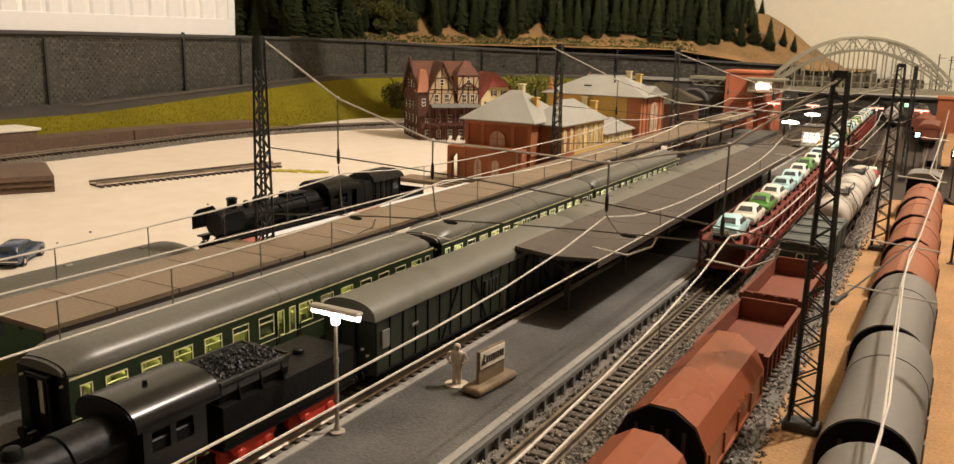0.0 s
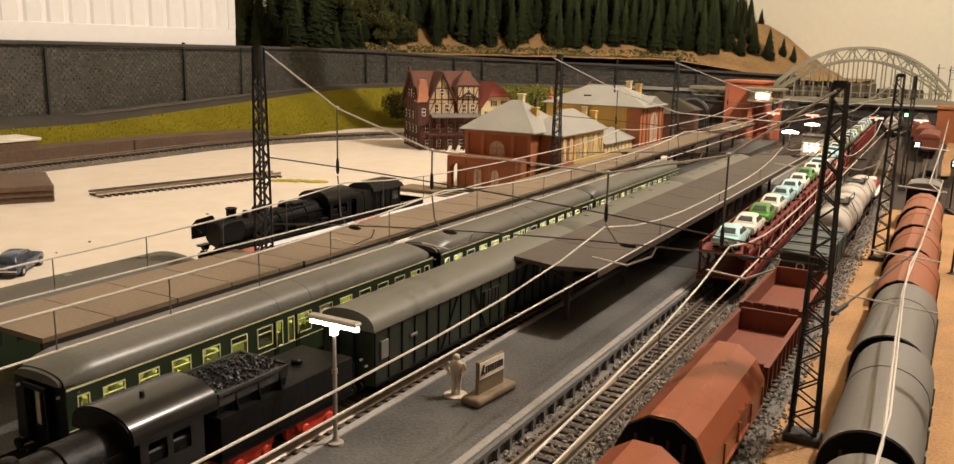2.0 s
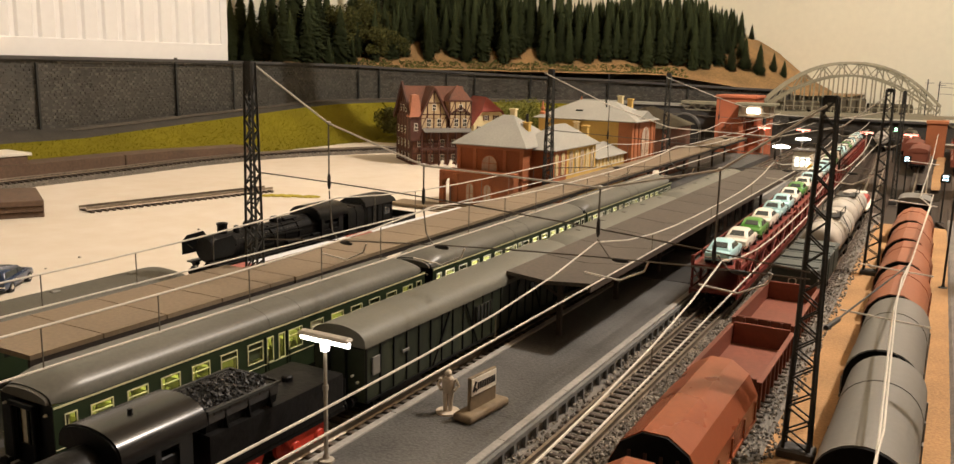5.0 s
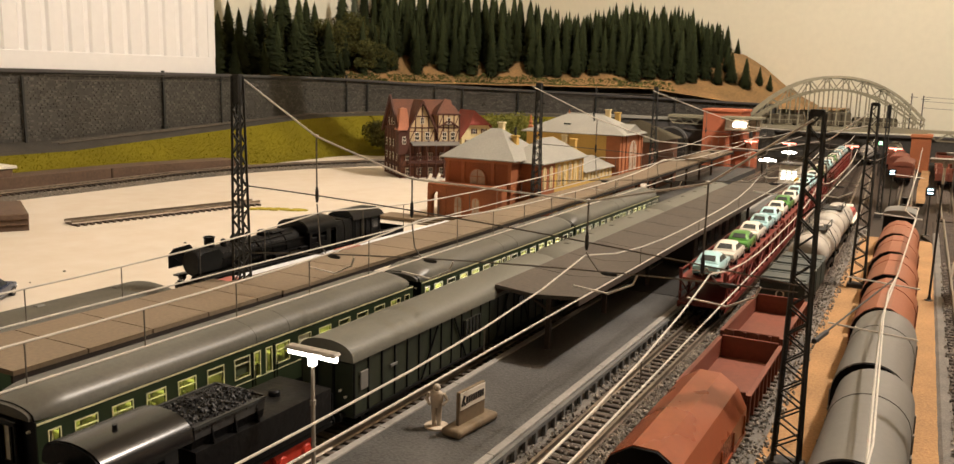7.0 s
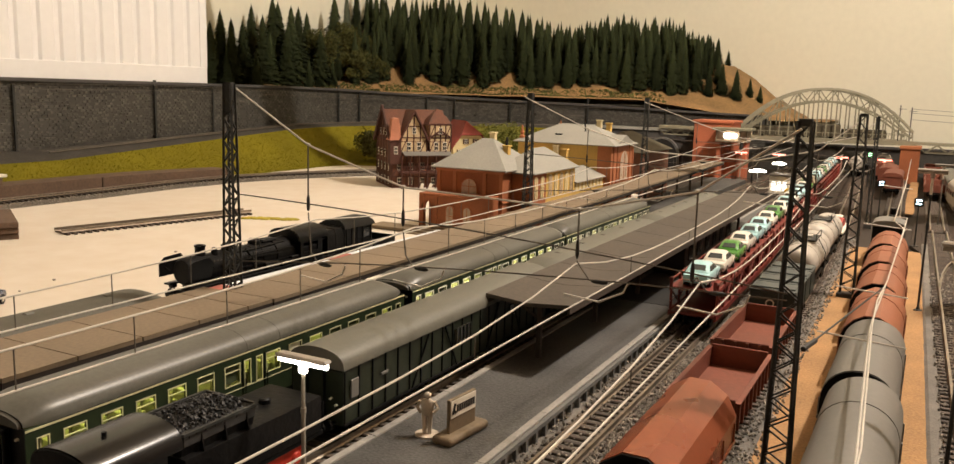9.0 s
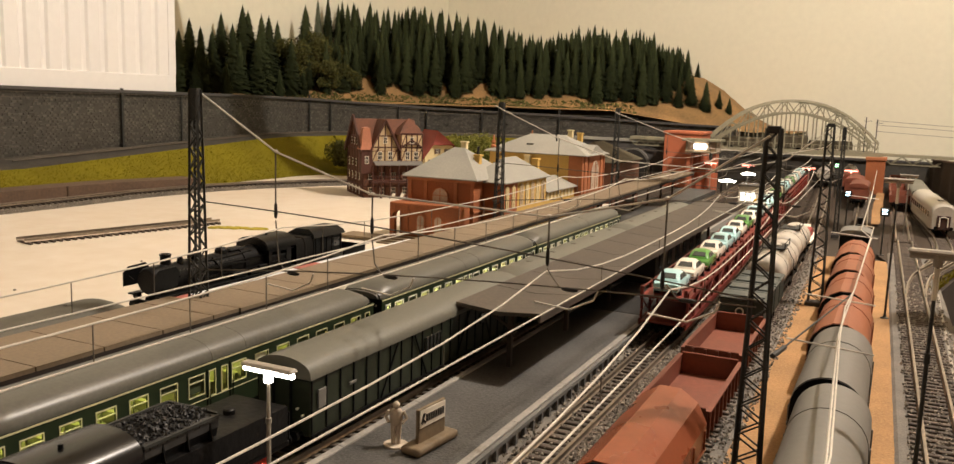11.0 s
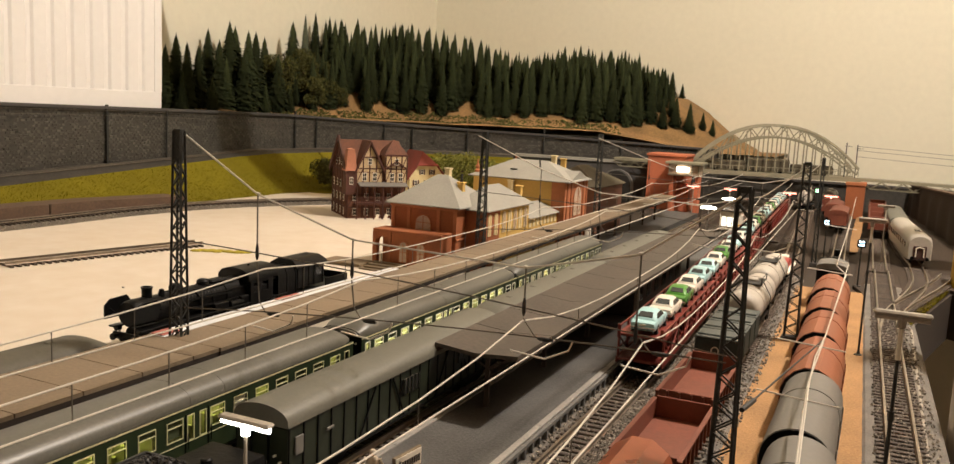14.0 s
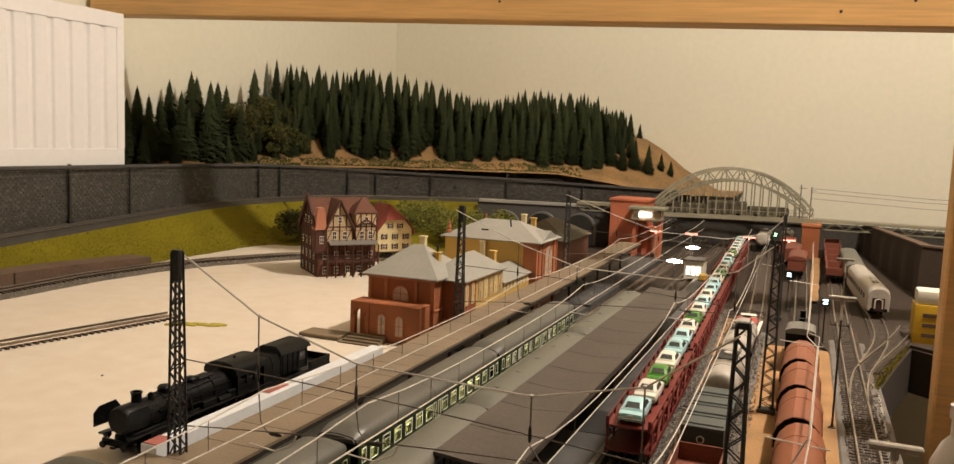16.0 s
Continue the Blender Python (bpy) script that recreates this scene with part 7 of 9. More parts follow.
# ---------------------------------------------------------------- lamps and signals
def t_lamp(x, y, z, h, half, label, lit=True, glow="lamp_white", pole="lamp_pale", r=0.0008, group="platform lamps"):
    t = thing("platform_lamp", x, y, z, label, "street lamp", group)
    bm = new_bm(); turned(bm, [(0.0034, 0.0), (0.0034, 0.0010), (0.0016, 0.0016), (r * 1.2, 0.004)], (0, 0, 0)); part("base", bm, M[pole], t)
    bm = new_bm(); cyl(bm, (0, 0, 0.001), (0, 0, h * 0.62), r * 1.15, r * 1.1, 8); cyl(bm, (0, 0, h * 0.62), (0, 0, h), r, r * 0.9, 8); part("pole", bm, M[pole], t)
    bm = new_bm(); cyl(bm, (0, 0, h * 0.60), (0, 0, h * 0.64), r * 1.6, r * 1.5, 8); part("collar", bm, M[pole], t)
    if not lit:
        bm = new_bm(); cyl(bm, (0, 0, h - 0.018), (0, 0, h - 0.0045), r * 1.35, r * 1.35, 8); part("sleeve", bm, M["paper"], t, "white upper sleeve of the pole")
    bm = new_bm(); box(bm, -half, half, -0.0026, 0.0026, h + 0.0012, h + 0.0030, 0.0008); part("shade", bm, M["lamp_pale"], t, "pale lamp cover")
    bm = new_bm()
    for s in (-1, 1):
        tube(bm, [(s * 0.001, 0, h + 0.0002), (s * (half - 0.0008), 0, h + 0.0002)], 0.0013, 8)
    cyl(bm, (0, 0, h - 0.004), (0, 0, h + 0.001), 0.0018, 0.0020, 8)
    part("tube", bm, M[glow] if lit else M["lamp_pale"], t, "glowing white tubes" if lit else "unlit pale tube")
    return t


t_lamp(-0.1565, 0.414, PZ - 0.0005, 0.0525, 0.0128, "glowing double-arm platform lamp on a pale pole")
t_lamp(0.0775, 0.552, 0.0, 0.113, 0.0115, "tall dark yard lamp with a pale unlit bar", False, pole="mast", group="yard lamps")
t_lamp(0.061, 0.945, -0.0005, 0.116, 0.0115, "tall dark yard lamp beside the sand", False, pole="mast", group="yard lamps")
t_lamp(0.075, 1.50, 0.0, 0.085, 0.012, "pale yard lamp beside the far siding", False, pole="steel", group="yard lamps")


def disc_lamp(x, y, z, h, label):
    t = thing("platform_lamp", x, y, z, label, "street lamp", "round platform lamps")
    bm = new_bm(); turned(bm, [(0.003, 0), (0.003, 0.001), (0.0011, 0.002), (0.0009, h)], (0, 0, 0), 8); part("pole", bm, M["steel"], t)
    bm = new_bm(); turned(bm, [(0.002, h), (0.0125, h + 0.001), (0.0125, h + 0.0028), (0.004, h + 0.005)], (0, 0, 0), 18); part("head", bm, M["lamp_soft"], t, "round glowing lamp head")


disc_lamp(-0.172, 1.50, PZ - 0.0005, 0.050, "round glowing platform lamp at the canopy end")
disc_lamp(-0.178, 1.74, 0.0, 0.055, "round glowing lamp beside the signal hut")
for x, y in ((-0.29, 1.98), (-0.215, 1.98), (-0.10, 2.0), (-0.022, 2.0)):
    t_lamp(x, y, -0.0045, 0.062, 0.013, "small lamp glowing red in front of the bridge", True, "lamp_red", group="red-lit lamps by the bridge")


def light_signal(x, y, z, h, label, glow="lamp_blue"):
    t = thing("light_signal", x, y, z, label, "railway signal", "light signals")
    bm = new_bm(); cyl(bm, (0, 0, 0), (0, 0, h), 0.0010, 0.0009, 8); box(bm, -0.004, 0.004, -0.003, 0.003, 0, 0.0012, 0.0003); part("post", bm, M["mast"], t)
    bm = new_bm(); box(bm, -0.0052, 0.0052, -0.0012, 0.0012, h - 0.002, h + 0.0085, 0.0014); part("head", bm, M["ink"], t)
    for dz in (0.0008, 0.0048):
        bm = new_bm(); box(bm, -0.0030, 0.0030, -0.0019, -0.0013, h + dz, h + dz + 0.0018, 0.0003); part("light", bm, M[glow], t, "bright bluish white light")


light_signal(0.0505, 1.30, 0.0, 0.050, "dark dwarf signal with two bluish white lights")
light_signal(-0.002, 1.52, 0.0, 0.050, "dark signal with bluish lights behind the mast")
light_signal(-0.05, 2.02, 0.0, 0.062, "dark signal showing a green light under the bridge", "lamp_green")

# sign and figure on the island platform
sg = thing("platform_sign", -0.1265, 0.4935, PZ - 0.0005, "grey-brown advertising board on a rounded bench base", "sign", rz=-6)
bm = new_bm(); box(bm, -0.0055, 0.0055, -0.0165, 0.0165, 0, 0.0042, 0.0020, seg=3); part("base", bm, M["signwood"], sg)
bm = new_bm(); box(bm, -0.0009, 0.0009, -0.0108, 0.0108, 0.004, 0.0205, 0.0003); part("board", bm, M["signwood"], sg)
bm = new_bm(); box(bm, 0.0009, 0.0013, -0.0101, 0.0101, 0.0115, 0.0198); pl = part("panel", bm, M["paper"], sg, "white lettered panel")
bm = new_bm()
x = -0.0056
for k in range(8):
    box(bm, 0.0013, 0.0015, x, x + 0.0013, 0.0137, 0.0172)
    x += 0.0019
part("lettering_bar", bm, M["ink"], pl)
bm = new_bm(); bar(bm, (0.0014, -0.0090, 0.0134), (0.0014, -0.0070, 0.0182), 0.0004, 0.0013); bar(bm, (0.0014, -0.0081, 0.0152), (0.0014, -0.0062, 0.0134), 0.0004, 0.0011); part("mark", bm, M["ink"], pl)
fg = new_bm()
turned(fg, [(0.0058, 0.0), (0.0058, 0.0008)], (0, 0, 0), 18)
for s in (-1, 1):
    cyl(fg, (s * 0.0012, 0, 0.0008), (s * 0.0013, 0, 0.0105), 0.0010, 0.0014, 8)
loft(fg, [[(a * math.cos(q), b * math.sin(q), z) for q in (2 * math.pi * k / 10 for k in range(10))] for z, a, b in ((0.0100, 0.0026, 0.0018), (0.0125, 0.0030, 0.0020), (0.0165, 0.0034, 0.0021), (0.0178, 0.0022, 0.0016))])
for s in (-1, 1):
    tube(fg, [(s * 0.0034, 0, 0.0168), (s * 0.0050, 0.0004, 0.0135), (s * 0.0030, -0.0014, 0.0115)], 0.0009, 6)
bmesh.ops.create_icosphere(fg, subdivisions=2, radius=0.0018, matrix=Matrix.Translation((0, 0, 0.0197)))
fo = part("model_figure", fg, M["figure"], None, "", 60)
fo.matrix_basis = pose(-0.1405, 0.4855, PZ - 0.0005, 0, 0, 20)
tagged(fo, "small plain painted figure on a round foot plate", "figurine")

# ---------------------------------------------------------------- buildings
def hip_roof(bm, x0, x1, y0, y1, z0, z1, inset, along_y=True, over=0.004, drop=0.0012):
    a, b, c, d = x0 - over, x1 + over, y0 - over, y1 + over
    xm, ym = (a + b) / 2, (c + d) / 2
    if along_y:
        r = [(xm, c + inset, z1), (xm, d - inset, z1)]
    else:
        r = [(a + inset, ym, z1), (b - inset, ym, z1)]
    lo = [bm.verts.new(p) for p in ((a, c, z0), (b, c, z0), (b, d, z0), (a, d, z0))]
    under = [bm.verts.new((v.co.x, v.co.y, z0 - drop)) for v in lo]
    t = [bm.verts.new(p) for p in r]
    if along_y:
        faces = ((lo[0], lo[1], t[0]), (lo[1], lo[2], t[1], t[0]), (lo[2], lo[3], t[1]), (lo[3], lo[0], t[0], t[1]))
    else:
        faces = ((lo[0], lo[1], t[1], t[0]), (lo[1], lo[2], t[1]), (lo[2], lo[3], t[0], t[1]), (lo[3], lo[0], t[0]))
    for f in faces:
        bm.faces.new(f)
    for i in range(4):
        bm.faces.new((lo[i], under[i], under[(i + 1) % 4], lo[(i + 1) % 4]))
    bm.faces.new(under)
    return bm


def arched(bm, c, w, h, axis, depth, n=8):
    """A round-headed panel standing on c, facing -y or +x, depth thick."""
    pts = [(-w / 2, 0), (w / 2, 0)] + [(w / 2 * math.cos(math.pi * k / n), h - w / 2 + w / 2 * math.sin(math.pi * k / n)) for k in range(n + 1)]
    if axis == "y":
        return loft(bm, [[(c[0] + a, c[1], c[2] + b) for a, b in pts], [(c[0] + a, c[1] - depth, c[2] + b) for a, b in pts]])
    return loft(bm, [[(c[0], c[1] + a, c[2] + b) for a, b in pts], [(c[0] + depth, c[1] + a, c[2] + b) for a, b in pts]])


def arched_window(parent, c, w, h, axis, frame_mat, pane_mat):
    bm = new_bm(); arched(bm, c, w, h, axis, 0.0010); f = part("window", bm, frame_mat, parent)
    off = (0, -0.0010, 0) if axis == "y" else (0.0010, 0, 0)
    c2 = (c[0] + off[0], c[1] + off[1], c[2] + 0.0010)
    bm = new_bm(); arched(bm, c2, w - 0.0022, h - 0.0020, axis, 0.0003); part("pane", bm, pane_mat, f)
    bm = new_bm()
    if axis == "y":
        box(bm, c2[0] - 0.0003, c2[0] + 0.0003, c2[1] - 0.0009, c2[1] - 0.0003, c2[2], c2[2] + h - 0.003); box(bm, c2[0] - w / 2 + 0.001, c2[0] + w / 2 - 0.001, c2[1] - 0.0009, c2[1] - 0.0003, c2[2] + h * 0.45, c2[2] + h * 0.45 + 0.0006)
    else:
        box(bm, c2[0] + 0.0003, c2[0] + 0.0009, c2[1] - 0.0003, c2[1] + 0.0003, c2[2], c2[2] + h - 0.003); box(bm, c2[0] + 0.0003, c2[0] + 0.0009, c2[1] - w / 2 + 0.001, c2[1] + w / 2 - 0.001, c2[2] + h * 0.45, c2[2] + h * 0.45 + 0.0006)
    part("glazing_bar", bm, frame_mat, f)
    return f


def chimney(parent, x, y, z, h, mat, pipe=False):
    bm = new_bm(); box(bm, x - 0.0034, x + 0.0034, y - 0.0034, y + 0.0034, z, z + h, 0.0003); box(bm, x - 0.0044, x + 0.0044, y - 0.0044, y + 0.0044, z + h, z + h + 0.0020, 0.0004); c = part("chimney", bm, mat, parent)
    if pipe:
        bm = new_bm(); cyl(bm, (x, y, z + h), (x, y, z + h + 0.011), 0.0016, 0.0014, 8); part("flue", bm, M["mast"], c)


def finial(parent, x, y, z):
    bm = new_bm(); turned(bm, [(0.0042, 0), (0.0042, 0.003), (0.002, 0.0045), (0.0034, 0.008), (0.0012, 0.0125), (0.0016, 0.0150), (0.0003, 0.0185)], (x, y, z), 8); part("finial", bm, M["brick_trim"], parent)


ST = 0.012
st = thing("station_building", 0, 0, 0, "red brick and ochre station building with hipped grey roofs", "station building")
# front pavilion
x0, x1, y0, y1, ze = -0.4395, -0.3560, 1.000, 1.085, 0.0845
bm = new_bm(); box(bm, x0, x1, y0, y1, ST - 0.003, ze, 0.0003); part("wall", bm, M["brick"], st, "red brick front wall")
bm = new_bm(); box(bm, x0 - 0.0012, x1 + 0.0012, y0 - 0.0012, y1 + 0.0012, 0.0470, 0.0492, 0.0003); box(bm, x0 - 0.0016, x1 + 0.0016, y0 - 0.0016, y1 + 0.0016, 0.0800, 0.0845, 0.0005); part("cornice", bm, M["brick_trim"], st)
for sx in (x0 + 0.002, x1 - 0.002, (x0 + x1) / 2 - 0.019, (x0 + x1) / 2 + 0.019):
    bm = new_bm(); box(bm, sx - 0.0022, sx + 0.0022, y0 - 0.0012, y0 + 0.0001, ST - 0.003, 0.080, 0.0002); part("pilaster", bm, M["brick_trim"], st)
bm = new_bm(); hip_roof(bm, x0, x1, y0, y1, ze, 0.1165, 0.041, False, 0.006); part("roof", bm, M["slate"], st, smooth=20)
arched_window(st, ((x0 + x1) / 2, y0 - 0.0002, 0.0545), 0.0210, 0.0190, "y", M["brick_trim"], M["pane_pale"])
for dx in (-0.005, 0.010):
    arched_window(st, ((x0 + x1) / 2 + dx, y0 - 0.0002, 0.0200), 0.0105, 0.0220, "y", M["brick_trim"], M["pane_pale"])
# porch in front
px0, px1, py0 = -0.4470, -0.3600, 0.972
bm = new_bm(); box(bm, px0, px1, py0, y0, 0.0530, 0.0560, 0.0006); part("porch_roof", bm, M["brick"], st)
for a, b, c, d in ((px0, px0 + 0.006, py0, py0 + 0.006), (px0, px0 + 0.006, y0 - 0.006, y0 + 0.002), (px0 + 0.018, px0 + 0.024, py0, py0 + 0.006), (px0 + 0.024, px1, py0 + 0.001, y0)):
    bm = new_bm(); box(bm, a, b, c, d, ST - 0.003, 0.0532, 0.0004); part("porch_pier", bm, M["brick"], st)
bm = new_bm()
for k in range(9):
    a = math.pi * k / 8
    bar(bm, (px0 + 0.012 + 0.0075 * math.cos(a), py0 + 0.003, 0.040 + 0.0085 * math.sin(a)), (px0 + 0.012 + 0.0075 * math.cos(a + 0.4), py0 + 0.003, 0.040 + 0.0085 * math.sin(a + 0.4)), 0.006, 0.0022) if k < 8 else None
box(bm, px0, px0 + 0.024, py0 + 0.0005, py0 + 0.0055, 0.0475, 0.0532)
part("porch_arch", bm, M["brick"], st)
for dx in (0.040, 0.062):
    arched_window(st, (px0 + dx, py0 + 0.0008, 0.0205), 0.0105, 0.0240, "y", M["brick_trim"], M["pane_pale"])
for k in range(4):
    bm = new_bm(); box(bm, px0 + 0.004 - 0.002 * k, px0 + 0.046, py0 - 0.006 * (k + 1), py0 - 0.006 * k, ST - 0.001, ST + 0.0075 - 0.002 * k, 0.0003); part("step", bm, M["signwood"], st)
bm = new_bm(); box(bm, px0 - 0.055, px0 - 0.004, py0 - 0.020, py0 + 0.010, ST + 0.001, ST + 0.0045, 0.0004); box(bm, px0 - 0.050, px0 - 0.008, py0 - 0.012, py0 + 0.006, ST - 0.001, ST + 0.001); part("ramp_slab", bm, M["signwood"], st, "loose brown paved slab")
# recessed middle wing towards the platform
bm = new_bm(); box(bm, x1 - 0.0002, -0.330, 1.022, 1.060, ST - 0.003, 0.0815, 0.0003); part("wall", bm, M["brick"], st)
bm = new_bm(); hip_roof(bm, x1 - 0.02, -0.330, 1.022, 1.150, 0.0815, 0.1065, 0.05, True, 0.004); part("roof", bm, M["slate"], st, smooth=20)
bm = new_bm(); box(bm, -0.384, -0.3305, 1.0605, 1.150, ST - 0.003, 0.0813, 0.0003); part("wall", bm, M["ochre"], st, "ochre stuccoed platform wall")
for yy in (1.030, 1.048):
    arched_window(st, (-0.3301, yy, 0.052), 0.0090, 0.0250, "x", M["cream"], M["cream"])
for k in range(5):
    arched_window(st, (-0.3306, 1.072 + 0.0165 * k, 0.052), 0.0105, 0.0255, "x", M["cream"], M["cream"] if k % 2 else M["pane_pale"])
# low linking wing
bm = new_bm(); box(bm, -0.392, -0.332, 1.1505, 1.262, ST - 0.003, 0.0600, 0.0003); part("wall", bm, M["ochre"], st)
bm = new_bm(); prism(bm, [(-0.396, 0.0600), (-0.328, 0.0600), (-0.328, 0.0612), (-0.362, 0.0740), (-0.396, 0.0612)], 1.1508, 1.262); part("roof", bm, M["slate"], st, smooth=20)
for k in range(8):
    bm = new_bm(); box(bm, -0.332, -0.3312, 1.156 + 0.0128 * k, 1.164 + 0.0128 * k, 0.0490, 0.0585, 0.0002); part("window", bm, M["cream"], st)
chimney(st, -0.3720, 1.040, 0.0930, 0.0150, M["ochre"], True)
chimney(st, -0.4100, 1.080, 0.1000, 0.0200, M["cream"])
chimney(st, -0.3450, 1.150, 0.0800, 0.0200, M["ochre"])
bm = new_bm(); cyl(bm, (-0.362, 1.20, 0.072), (-0.362, 1.20, 0.086), 0.0010, 0.0010, 6); part("vent_pipe", bm, M["mast"], st)
# rear hall
x0, x1, y0, y1, ze = -0.462, -0.322, 1.262, 1.350, 0.1020
bm = new_bm(); box(bm, x0, x1 - 0.0202, y0, y1, ST - 0.003, ze, 0.0003); part("wall", bm, M["ochre"], st, "ochre stuccoed hall wall")
bm = new_bm(); box(bm, x1 - 0.020, x1, y0 - 0.003, y1 + 0.003, ST - 0.003, ze + 0.0002, 0.0003); part("wall", bm, M["brick_trim"], st, "orange brick platform front")
bm = new_bm(); hip_roof(bm, x0, x1, y0, y1, ze, 0.1265, 0.050, False, 0.006); part("roof", bm, M["slate"], st, smooth=20)
arched_window(st, (x1 + 0.0002, (y0 + y1) / 2 + 0.004, 0.052), 0.0330, 0.0420, "x", M["brick_trim"], M["pane_pale"])
for d in (-0.038, -0.022, 0.030, 0.045):
    bm = new_bm(); box(bm, x1, x1 + 0.0012, (y0 + y1) / 2 + d - 0.0022, (y0 + y1) / 2 + d + 0.0022, ST, ze - 0.002, 0.0002); part("pilaster", bm, M["brick"], st)
bm = new_bm(); prism_x(bm, [(y0 + 0.010, ze), (y1 - 0.002, ze), ((y0 + y1) / 2 + 0.004, ze + 0.0130)], x1 - 0.030, x1 + 0.003); part("gable_roof", bm, M["slate"], st, smooth=20)
finial(st, x0 + 0.004, y0 + 0.004, ze + 0.004); finial(st, x0 + 0.030, y1 - 0.006, ze + 0.010)
chimney(st, -0.352, 1.330, 0.1100, 0.0180, M["ochre"]); chimney(st, -0.372, 1.345, 0.1080, 0.0230, M["cream"]); chimney(st, -0.402, 1.258, 0.0750, 0.0220, M["cream"])
bm = new_bm(); box(bm, -0.412, -0.402, 1.276, 1.280, 0.1122, 0.1140, 0.0003); part("skylight", bm, M["pane"], st)
bm = new_bm(); tube(bm, [(-0.372, 1.290, 0.118), (-0.372, 1.286, 0.130)], 0.0011, 6); part("vent_pipe", bm, M["mast"], st)
# further brown sheds behind the hall
sh = thing("goods_shed", -0.402, 1.57, 0.0, "dark brown boarded shed behind the station hall", "shed")
bm = new_bm(); box(bm, -0.052, 0.052, -0.075, 0.075, 0.0, 0.079, 0.0004); part("wall", bm, M["house_brown"], sh)
bm = new_bm(); hip_roof(bm, -0.052, 0.052, -0.075, 0.075, 0.079, 0.109, 0.055, True, 0.005); part("roof", bm, M["shade_brown"], sh, smooth=20)


def timber_front(parent, o, u, w, h, rows, cols, infill, gable=0.0):
    """Half-timbered face: infill panel with proud beams; o lower corner, u direction along the face."""
    o, u = Vector(o), Vector(u)
    n = Vector((u.y, -u.x, 0))
    pts = [(0, 0), (w, 0), (w, h)] + ([(w / 2, h + gable)] if gable else []) + [(0, h)]
    bm = new_bm(); loft(bm, [[o + u * a + Vector((0, 0, b)) for a, b in pts], [o + u * a + Vector((0, 0, b)) - n * 0.0012 for a, b in pts]]); part("wall_panel", bm, infill, parent)
    bm = new_bm()
    for i in range(cols + 1):
        a = w * i / cols
        top = h + (gable * (1 - abs(2 * a / w - 1)) if gable else 0)
        bar(bm, o + u * a + n * 0.0003, o + u * a + n * 0.0003 + Vector((0, 0, top)), 0.0016, 0.0012)
    for j in range(rows + 1):
        bar(bm, o + n * 0.0004 + Vector((0, 0, h * j / rows)), o + u * w + n * 0.0004 + Vector((0, 0, h * j / rows)), 0.0012, 0.0018)
    if gable:
        bar(bm, o + n * 0.0006 + Vector((0, 0, h)), o + u * (w / 2) + n * 0.0006 + Vector((0, 0, h + gable)), 0.0018, 0.0022)
        bar(bm, o + u * w + n * 0.0006 + Vector((0, 0, h)), o + u * (w / 2) + n * 0.0006 + Vector((0, 0, h + gable)), 0.0018, 0.0022)
        bar(bm, o + u * w * 0.25 + n * 0.0005 + Vector((0, 0, h + gable * 0.45)), o + u * w * 0.75 + n * 0.0005 + Vector((0, 0, h + gable * 0.45)), 0.0012, 0.0018)
    for j in range(rows):
        for i in (0, cols - 1):
            a0, a1 = w * i / cols, w * (i + 1) / cols
            bar(bm, o + u * a0 + n * 0.0003 + Vector((0, 0, h * j / rows)), o + u * a1 + n * 0.0003 + Vector((0, 0, h * (j + 1) / rows)), 0.0010, 0.0013)
    part("timber_frame", bm, M["timber"], parent)


def small_window(parent, o, u, a, z, w, h, shutters=None):
    o, u = Vector(o), Vector(u)
    n = Vector((u.y, -u.x, 0))
    c = o + u * a + Vector((0, 0, z)) + n * 0.0006
    bm = new_bm(); loft(bm, [[c - u * w / 2, c + u * w / 2, c + u * w / 2 + Vector((0, 0, h)), c - u * w / 2 + Vector((0, 0, h))], [q + n * 0.0006 for q in (c - u * w / 2, c + u * w / 2, c + u * w / 2 + Vector((0, 0, h)), c - u * w / 2 + Vector((0, 0, h)))]]); f = part("window", bm, M["paper"], parent)
    g = w * 0.5 - 0.0009
    for s in (-1, 1):
        for k in range(2):
            d = c + u * (s * (g / 2 + 0.00025)) + n * 0.0006 + Vector((0, 0, h * (0.08 + 0.46 * k)))
            q = [d - u * g / 2, d + u * g / 2, d + u * g / 2 + Vector((0, 0, h * 0.38)), d - u * g / 2 + Vector((0, 0, h * 0.38))]
            bm = new_bm(); loft(bm, [q, [v + n * 0.0002 for v in q]]); part("pane", bm, M["pane"], f)
    if shutters:
        bm = new_bm()
        for s in (-1, 1):
            d = c + u * s * (w * 0.5 + w * 0.28)
            q = [d - u * w * 0.22, d + u * w * 0.22, d + u * w * 0.22 + Vector((0, 0, h)), d - u * w * 0.22 + Vector((0, 0, h))]
            loft(bm, [q, [v + n * 0.0008 for v in q]])
        pieces("shutter", bm, shutters, f)


